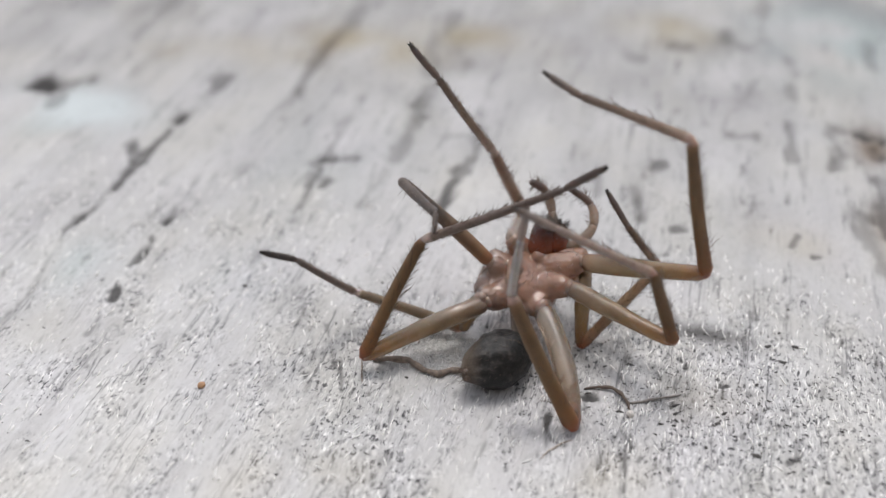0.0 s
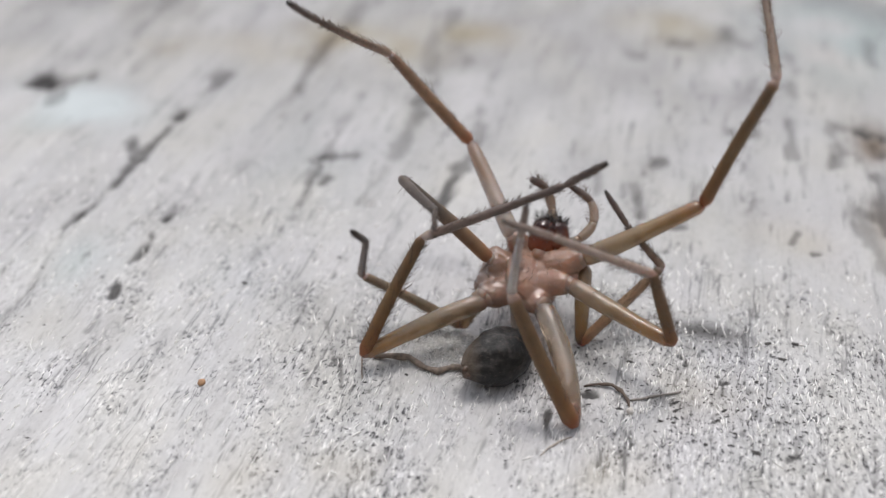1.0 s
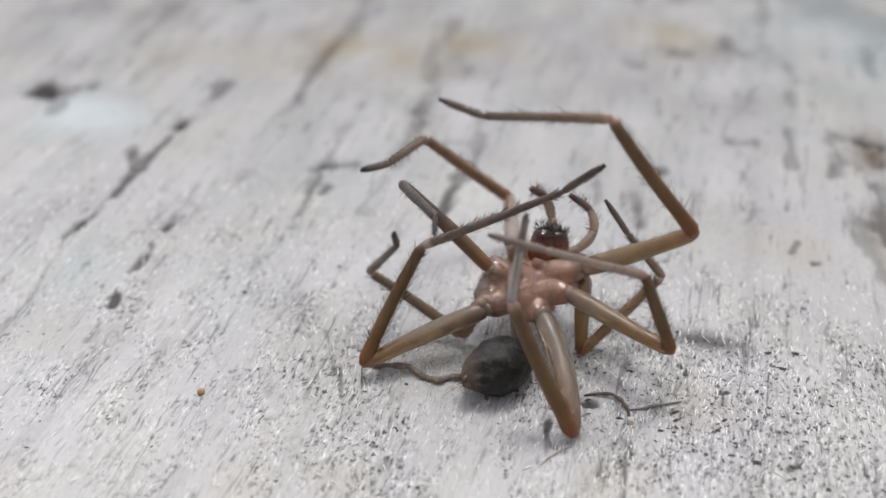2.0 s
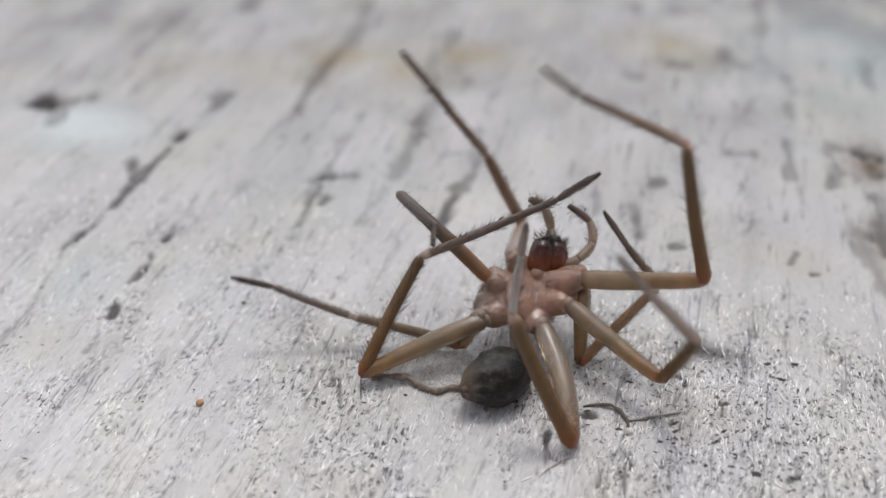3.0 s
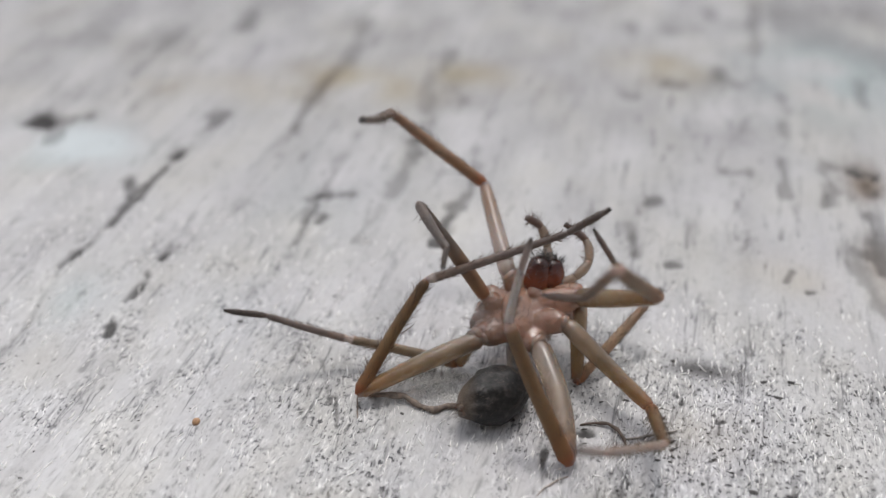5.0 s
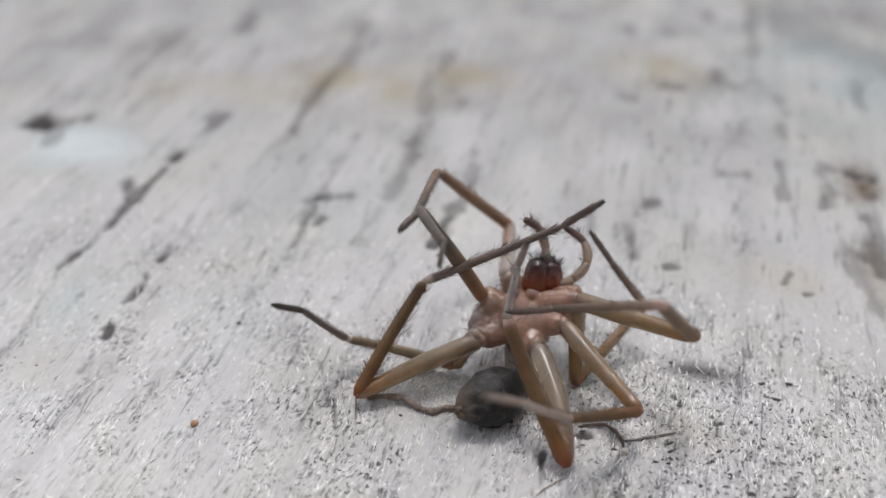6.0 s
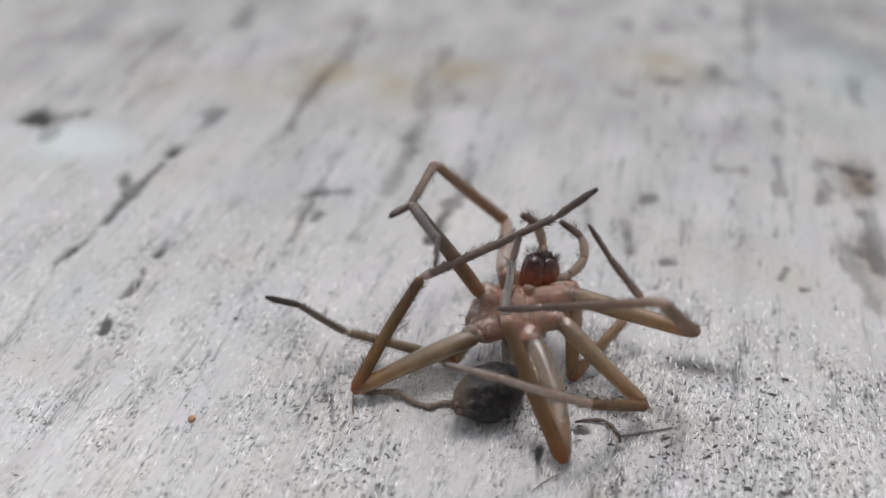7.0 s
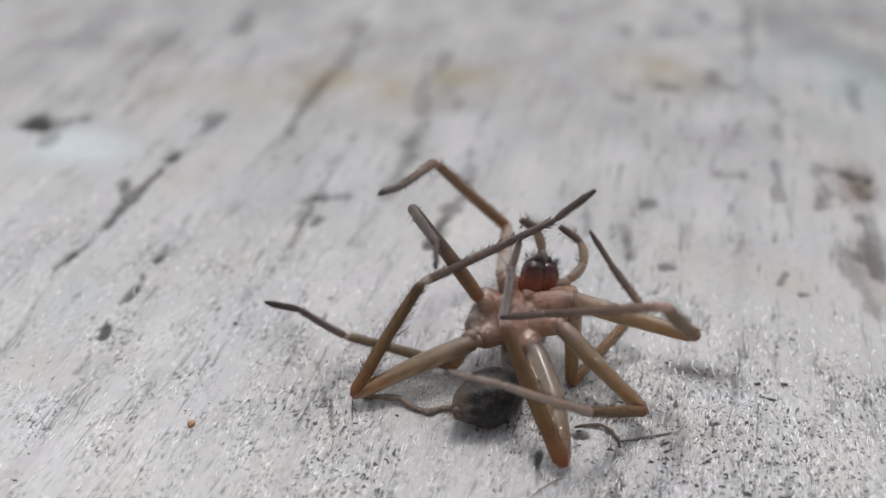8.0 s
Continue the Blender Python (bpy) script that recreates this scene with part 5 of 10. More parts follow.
    walk(LEG_A[2], [
        (0, P(4.457,0.110,8.820,94.6,42.5,-131.4)), (0.1, P(4.847,0.427,8.586,89.7,42.7,-137.7)), (0.2, P(5.430,0.872,8.351,82.1,42.1,-148.9)),
        (0.3, P(5.878,0.890,8.416,77.6,40.6,-159.9)), (0.4, P(6.329,0.834,8.458,73.0,38.6,-170.1)), (0.5, P(6.750,1.014,8.432,65.7,36.2,-177.9)),
        (0.6, P(7.124,1.202,8.391,59.5,33.5,175.7)), (0.7, P(7.409,1.188,8.552,56.9,30.3,169.6)), (0.8, P(7.553,1.269,8.855,56.5,27.7,165.2)),
        (0.9, P(7.539,1.746,9.164,57.4,26.9,163.7)), (1, P(7.377,2.246,9.504,60.4,27.1,164.1)), (1.1, P(6.850,2.450,9.941,68.3,28.5,167.3)),
        (1.2, P(5.982,2.630,10.364,76.6,29.6,171.3)), (1.3, P(4.794,3.208,10.673,80.4,31.4,-178.0)), (1.4, P(3.393,3.985,10.685,82.9,34.0,-157.5)),
        (1.5, P(2.467,4.346,10.453,85.8,35.4,-140.2)), (1.6, P(2.394,3.519,10.319,89.4,35.8,-128.2)), (1.7, P(2.454,2.248,10.028,92.9,35.7,-118.9)),
        (1.8, P(2.330,1.590,9.690,96.5,35.2,-112.5)), (1.9, P(2.214,1.181,9.427,100.0,34.6,-107.1)), (2, P(2.139,0.946,9.254,103.3,33.9,-103.2)),
        (2.1, P(2.113,0.827,9.161,106.3,33.3,-100.5)), (2.2, P(2.130,0.789,9.126,108.8,32.9,-98.9)), (2.3, P(2.185,0.802,9.128,111.1,32.7,-98.1)),
        (2.4, P(2.268,0.844,9.145,113.0,32.6,-97.9)), (2.5, P(2.371,0.891,9.151,114.8,32.7,-98.1)), (2.6, P(2.482,0.915,9.123,116.4,32.9,-98.6)),
        (2.7, P(2.590,0.888,9.033,118.0,33.1,-99.1)), (2.8, P(2.676,0.782,8.855,119.5,33.4,-99.7)), (2.9, P(3.291,0.602,8.942,110.6,38.2,-112.4)),
        (3, P(4.377,0.482,9.058,92.5,41.9,-135.9)), (3.1, P(5.346,0.220,8.860,76.0,40.1,-159.4)), (3.2, P(6.349,-0.051,8.660,64.2,34.1,-179.9)),
        (3.3, P(7.649,0.405,8.558,62.0,25.7,161.0)), (3.4, P(8.115,0.558,8.724,63.9,20.7,150.5)), (3.5, P(6.462,-0.393,10.008,78.3,22.9,157.4)),
        (3.6, P(3.208,-1.098,11.198,93.5,25.0,-171.3)), (3.7, P(0.585,-0.921,10.827,105.8,18.1,-129.6)), (3.8, P(1.623,-0.907,9.177,124.2,13.0,-118.2)),
        (3.9, P(2.544,-1.328,8.541,123.3,8.9,-112.0)), (4, P(3.119,-1.954,8.285,121.4,7.0,-109.0)), (4.1, P(3.417,-2.397,8.218,122.0,7.2,-109.3)),
        (4.2, P(3.745,-2.657,8.260,123.0,9.8,-113.5)), (4.3, P(4.276,-2.659,8.209,120.2,16.5,-124.7)), (4.4, P(5.573,-2.677,8.170,109.5,30.4,-156.4)),
        (4.5, P(6.974,-2.784,7.780,102.1,37.4,174.3)), (4.6, P(6.462,-3.826,8.247,119.2,38.3,171.4)), (4.7, P(3.653,-4.555,9.183,131.2,31.1,-176.3)),
        (4.8, P(2.681,-4.489,9.104,138.3,23.8,-168.0)), (4.9, P(2.088,-4.340,8.918,141.8,17.6,-162.4)), (5, P(1.794,-4.177,8.704,142.9,12.4,-158.3)),
        (5.1, P(1.713,-4.026,8.489,142.6,8.0,-154.9)), (5.2, P(1.775,-3.890,8.280,141.1,4.3,-151.9)), (5.3, P(1.928,-3.765,8.079,138.8,1.0,-149.2)),
        (5.4, P(2.131,-3.651,7.888,135.9,-1.9,-146.6)), (5.5, P(2.351,-3.547,7.706,132.7,-4.3,-144.1)), (5.6, P(2.561,-3.459,7.534,129.7,-6.2,-141.9)),
        (5.7, P(2.734,-3.393,7.369,127.3,-7.7,-140.0)), (5.8, P(2.843,-3.355,7.206,125.9,-8.6,-138.7)), (5.9, P(3.072,-3.427,7.086,124.3,-9.2,-137.9)),
        (6, P(3.357,-3.540,6.991,122.2,-9.6,-137.2)), (6.1, P(3.479,-3.583,6.919,121.0,-10.3,-136.0)), (6.2, P(3.513,-3.585,6.898,120.2,-11.2,-134.6)),
        (6.3, P(3.496,-3.561,6.907,119.8,-12.1,-133.0)), (6.4, P(3.466,-3.526,6.922,119.4,-12.9,-131.5)), (6.5, P(3.461,-3.497,6.921,119.1,-13.5,-130.4)),
        (6.6, P(3.480,-3.474,6.896,118.8,-13.8,-129.8)), (6.7, P(3.499,-3.447,6.861,118.5,-14.0,-129.4)), (6.8, P(3.516,-3.420,6.825,118.4,-14.1,-129.3)),
        (6.9, P(3.531,-3.395,6.796,118.4,-14.1,-129.2)), (7, P(3.542,-3.378,6.785,118.4,-14.2,-129.2)), (7.1, P(3.550,-3.370,6.786,118.5,-14.2,-129.1)),
        (7.2, P(3.557,-3.369,6.788,118.6,-14.2,-129.1)), (7.3, P(3.565,-3.373,6.791,118.7,-14.2,-129.1)), (7.4, P(3.573,-3.377,6.794,118.8,-14.2,-129.1)),
        (7.5, P(3.583,-3.379,6.796,118.8,-14.2,-129.1)), (7.6, P(3.598,-3.378,6.797,118.9,-14.2,-129.0)), (7.7, P(3.618,-3.376,6.797,118.9,-14.3,-128.9)),
        (7.8, P(3.638,-3.374,6.798,118.9,-14.4,-128.8)), (7.9, P(3.653,-3.372,6.799,118.9,-14.4,-128.8)), (8, P(3.659,-3.371,6.799,118.9,-14.4,-128.7)),
    ])
    walk(LEG_A[3], [
        (0, P(1.548,2.967,8.579,80.1,37.0,-142.0)), (0.1, P(2.089,3.439,8.600,73.4,35.7,-148.9)), (0.2, P(3.017,4.141,8.766,63.4,32.2,-159.3)),
        (0.3, P(3.969,4.439,9.081,55.9,28.5,-166.7)), (0.4, P(4.926,4.555,9.390,51.8,24.2,-173.2)), (0.5, P(5.620,4.699,9.786,59.5,19.4,179.3)),
        (0.6, P(6.243,4.796,10.121,67.5,16.3,172.6)), (0.7, P(6.916,4.756,10.480,59.6,14.6,169.1)), (0.8, P(7.410,4.832,10.848,51.5,13.8,167.9)),
        (0.9, P(7.553,5.328,11.127,54.7,19.2,175.4)), (1, P(7.464,5.914,11.297,61.5,26.1,-172.6)), (1.1, P(6.982,6.311,11.269,67.2,28.8,-166.4)),
        (1.2, P(6.123,6.628,11.187,72.2,30.7,-160.5)), (1.3, P(4.303,7.222,11.252,72.0,34.5,-146.4)), (1.4, P(1.582,7.621,11.106,69.3,40.7,-124.6)),
        (1.5, P(-0.275,7.364,10.695,69.5,44.0,-112.8)), (1.6, P(-0.833,6.023,10.353,72.9,41.2,-123.9)), (1.7, P(-1.059,4.327,9.860,77.2,39.0,-134.4)),
        (1.8, P(-1.319,3.387,9.313,80.2,39.4,-132.2)), (1.9, P(-1.510,2.753,8.841,83.4,39.7,-129.2)), (2, P(-1.611,2.363,8.473,86.8,39.9,-125.5)),
        (2.1, P(-1.629,2.159,8.205,90.3,40.0,-121.5)), (2.2, P(-1.579,2.093,8.019,93.6,39.9,-117.3)), (2.3, P(-1.477,2.124,7.892,96.8,39.6,-113.2)),
        (2.4, P(-1.336,2.214,7.798,99.5,39.2,-109.5)), (2.5, P(-1.170,2.330,7.709,101.8,38.7,-106.3)), (2.6, P(-0.989,2.435,7.597,103.4,38.3,-103.8)),
        (2.7, P(-0.807,2.492,7.429,104.5,38.0,-102.2)), (2.8, P(-0.642,2.469,7.173,104.8,37.9,-101.6)), (2.9, P(0.095,2.882,7.812,88.3,39.3,-116.8)),
        (3, P(1.623,3.496,8.927,65.7,34.7,-141.1)), (3.1, P(3.354,3.704,9.616,57.4,25.0,-161.4)), (3.2, P(5.346,3.626,10.129,56.1,14.2,-178.8)),
        (3.3, P(8.032,4.085,10.288,57.2,3.3,164.7)), (3.4, P(9.366,4.063,10.406,62.9,-3.9,152.3)), (3.5, P(7.705,3.423,10.770,73.1,-4.2,151.5)),
        (3.6, P(2.697,2.948,10.973,79.0,5.2,-171.8)), (3.7, P(-2.225,1.849,9.769,99.5,5.8,-128.0)), (3.8, P(-1.109,1.147,6.940,98.8,-1.8,-83.2)),
        (3.9, P(-0.489,0.272,6.323,104.6,-0.7,-88.7)), (4, P(-0.095,-0.576,6.175,112.7,2.1,-97.1)), (4.1, P(0.240,-0.995,6.069,116.7,4.4,-101.9)),
        (4.2, P(0.756,-0.942,6.067,118.1,7.0,-107.0)), (4.3, P(1.703,-0.169,6.242,110.8,10.5,-114.8)), (4.4, P(4.667,1.128,6.993,107.9,24.1,-153.8)),
        (4.5, P(7.885,1.140,7.102,62.2,19.8,156.5)), (4.6, P(8.218,-0.486,6.683,114.3,19.5,147.4)), (4.7, P(4.840,-1.398,6.879,118.7,2.8,-179.4)),
        (4.8, P(3.323,-1.577,6.312,119.6,-9.3,-157.9)), (4.9, P(2.250,-1.638,5.859,118.4,-15.6,-146.4)), (5, P(1.534,-1.632,5.520,117.4,-18.6,-140.5)),
        (5.1, P(1.070,-1.587,5.276,116.9,-20.0,-137.5)), (5.2, P(0.776,-1.515,5.110,117.0,-20.6,-136.3)), (5.3, P(0.593,-1.427,5.008,117.5,-20.6,-136.3)),
        (5.4, P(0.484,-1.330,4.958,118.4,-20.3,-137.0)), (5.5, P(0.424,-1.237,4.943,119.5,-19.7,-138.0)), (5.6, P(0.399,-1.160,4.941,120.8,-19.4,-138.7)),
        (5.7, P(0.392,-1.114,4.919,121.8,-19.7,-138.1)), (5.8, P(0.389,-1.108,4.838,122.2,-21.2,-135.5)), (5.9, P(0.537,-1.169,4.816,119.5,-24.5,-129.5)),
        (6, P(0.740,-1.252,4.846,116.5,-26.6,-125.3)), (6.1, P(0.776,-1.324,4.851,116.8,-26.4,-125.6)), (6.2, P(0.717,-1.393,4.881,117.4,-26.0,-126.5)),
        (6.3, P(0.611,-1.456,4.924,118.2,-25.5,-127.6)), (6.4, P(0.505,-1.506,4.966,118.8,-25.0,-128.7)), (6.5, P(0.442,-1.537,4.990,119.0,-24.6,-129.4)),
        (6.6, P(0.427,-1.545,4.988,118.9,-24.3,-130.0)), (6.7, P(0.427,-1.534,4.967,118.7,-24.0,-130.6)), (6.8, P(0.436,-1.513,4.939,118.6,-23.7,-131.1)),
        (6.9, P(0.448,-1.490,4.913,118.4,-23.5,-131.5)), (7, P(0.457,-1.477,4.901,118.4,-23.4,-131.7)), (7.1, P(0.464,-1.474,4.898,118.4,-23.4,-131.8)),
        (7.2, P(0.472,-1.478,4.894,118.6,-23.4,-131.8)), (7.3, P(0.481,-1.486,4.890,118.7,-23.4,-131.7)), (7.4, P(0.491,-1.494,4.887,118.9,-23.4,-131.7)),
        (7.5, P(0.501,-1.499,4.885,119.0,-23.5,-131.7)), (7.6, P(0.513,-1.504,4.885,119.3,-23.5,-131.6)), (7.7, P(0.529,-1.508,4.886,119.6,-23.5,-131.6)),
        (7.8, P(0.545,-1.512,4.887,119.9,-23.5,-131.5)), (7.9, P(0.557,-1.516,4.888,120.2,-23.5,-131.5)), (8, P(0.562,-1.517,4.888,120.3,-23.5,-131.5)),
    ])
    walk(LEG_B[0], [
        (0, P(-0.400,2.751,2.848,169.7,-67.0,90.0)), (0.1, P(-0.400,2.751,2.848,170.2,-69.2,91.1)), (0.2, P(-0.400,2.751,2.848,171.1,-72.8,92.9)),
        (0.3, P(-0.400,2.751,2.848,172.6,-75.0,94.0)), (0.4, P(-0.400,2.751,2.848,174.0,-78.5,95.8)), (0.5, P(-0.400,2.751,2.848,170.4,-86.4,104.0)),
        (0.6, P(-0.400,2.751,2.848,7.1,-84.5,-87.7)), (0.7, P(-0.400,2.751,2.848,6.6,-76.4,-81.9)), (0.8, P(-0.400,2.751,2.848,8.2,-69.3,-78.8)),
        (0.9, P(-0.400,2.751,2.848,9.0,-65.0,-77.1)), (1, P(-0.400,2.751,2.848,9.1,-63.2,-76.4)), (1.1, P(-0.400,2.751,2.848,5.5,-73.0,-79.8)),
        (1.2, P(-0.400,2.751,2.848,0.1,-86.8,-83.7)), (1.3, P(-0.400,2.751,2.848,-179.9,-87.2,93.1)), (1.4, P(-0.400,2.751,2.848,179.2,-84.2,92.9)),
        (1.5, P(-0.400,2.751,2.848,178.6,-82.2,92.5)), (1.6, P(-0.400,2.751,2.848,177.6,-81.0,92.3)), (1.7, P(-0.400,2.751,2.848,176.8,-80.3,92.0)),
        (1.8, P(-0.400,2.751,2.848,176.4,-79.5,91.8)), (1.9, P(-0.400,2.751,2.848,176.4,-79.0,91.6)), (2, P(-0.400,2.751,2.848,176.7,-78.7,91.5)),
        (2.1, P(-0.400,2.751,2.848,177.2,-78.4,91.4)), (2.2, P(-0.400,2.751,2.848,177.8,-78.2,91.4)), (2.3, P(-0.400,2.751,2.848,178.3,-78.0,91.4)),
        (2.4, P(-0.400,2.751,2.848,178.6,-77.7,91.3)), (2.5, P(-0.400,2.751,2.848,178.6,-77.2,91.3)), (2.6, P(-0.400,2.751,2.848,178.1,-76.5,91.2)),
        (2.7, P(-0.400,2.751,2.848,177.0,-75.4,91.0)), (2.8, P(-0.400,2.751,2.848,175.3,-74.1,90.6)), (2.9, P(-0.400,2.751,2.848,173.6,-72.0,89.9)),
        (3, P(-0.400,2.751,2.848,170.8,-70.5,89.3)), (3.1, P(-0.400,2.751,2.848,165.4,-68.5,88.1)), (3.2, P(-0.400,2.751,2.848,155.2,-71.8,91.5)),
        (3.3, P(-0.400,2.751,2.848,54.4,-80.0,-172.5)), (3.4, P(-0.400,2.751,2.848,10.7,-57.1,-134.4)), (3.5, P(-0.400,2.751,2.848,4.8,-33.6,-129.9)),
        (3.6, P(-0.400,2.751,2.848,4.9,-34.2,-129.9)), (3.7, P(-0.400,2.751,2.848,59.4,-81.4,179.5)), (3.8, P(-0.400,2.751,2.848,141.0,-78.2,97.1)),
        (3.9, P(-0.400,2.751,2.848,133.1,-80.9,111.0)), (4, P(-0.400,2.751,2.848,51.0,-81.6,-155.9)), (4.1, P(-0.400,2.751,2.848,18.9,-59.4,-112.1)),
        (4.2, P(-0.400,2.751,2.848,12.4,-30.5,-100.7)), (4.3, P(-0.400,2.751,2.848,10.0,-31.2,-100.9)), (4.4, P(-0.400,2.751,2.848,100.2,-86.3,155.2)),
        (4.5, P(-0.400,2.751,2.848,144.6,-83.8,111.6)), (4.6, P(-0.400,2.751,2.848,25.0,-80.6,-116.2)), (4.7, P(-0.400,2.751,2.848,17.2,-61.7,-94.1)),
        (4.8, P(-0.400,2.751,2.848,17.4,-62.5,-94.6)), (4.9, P(-0.400,2.751,2.848,17.9,-64.7,-96.2)), (5, P(-0.400,2.751,2.848,19.2,-68.1,-99.0)),
        (5.1, P(-0.400,2.751,2.848,22.0,-72.4,-103.8)), (5.2, P(-0.400,2.751,2.848,28.2,-77.2,-112.3)), (5.3, P(-0.400,2.751,2.848,43.4,-81.7,-130.0)),
        (5.4, P(-0.400,2.751,2.848,80.4,-84.4,-169.3)), (5.5, P(-0.400,2.751,2.848,121.9,-83.4,147.0)), (5.6, P(-0.400,2.751,2.848,140.4,-81.0,126.9)),
        (5.7, P(-0.400,2.751,2.848,147.1,-79.1,118.9)), (5.8, P(-0.400,2.751,2.848,148.8,-78.4,116.6)), (5.9, P(-0.400,2.751,2.848,147.7,-78.7,117.5)),
        (6, P(-0.400,2.751,2.848,146.7,-79.0,118.5)), (6.1, P(-0.400,2.751,2.848,146.8,-78.9,118.3)), (6.2, P(-0.400,2.751,2.848,147.0,-78.8,118.0)),
        (6.3, P(-0.400,2.751,2.848,147.4,-78.7,117.5)), (6.4, P(-0.400,2.751,2.848,147.7,-78.6,117.2)), (6.5, P(-0.400,2.751,2.848,147.8,-78.5,117.0)),
        (6.6, P(-0.400,2.751,2.848,147.8,-78.5,117.1)), (6.7, P(-0.400,2.751,2.848,147.7,-78.6,117.2)), (6.8, P(-0.400,2.751,2.848,147.6,-78.6,117.4)),
        (6.9, P(-0.400,2.751,2.848,147.6,-78.7,117.5)), (7, P(-0.400,2.751,2.848,147.5,-78.7,117.6)), (7.1, P(-0.400,2.751,2.848,147.7,-78.7,117.5)),
        (7.2, P(-0.400,2.751,2.848,148.0,-78.6,117.1)), (7.3, P(-0.400,2.751,2.848,148.4,-78.4,116.7)), (7.4, P(-0.400,2.751,2.848,148.6,-78.3,116.4)),
        (7.5, P(-0.400,2.751,2.848,148.7,-78.3,116.2)), (7.6, P(-0.400,2.751,2.848,148.5,-78.3,116.4)), (7.7, P(-0.400,2.751,2.848,148.1,-78.4,116.7)),
        (7.8, P(-0.400,2.751,2.848,147.5,-78.5,117.1)), (7.9, P(-0.400,2.751,2.848,147.1,-78.7,117.5)), (8, P(-0.400,2.751,2.848,146.9,-78.7,117.6)),
    ])
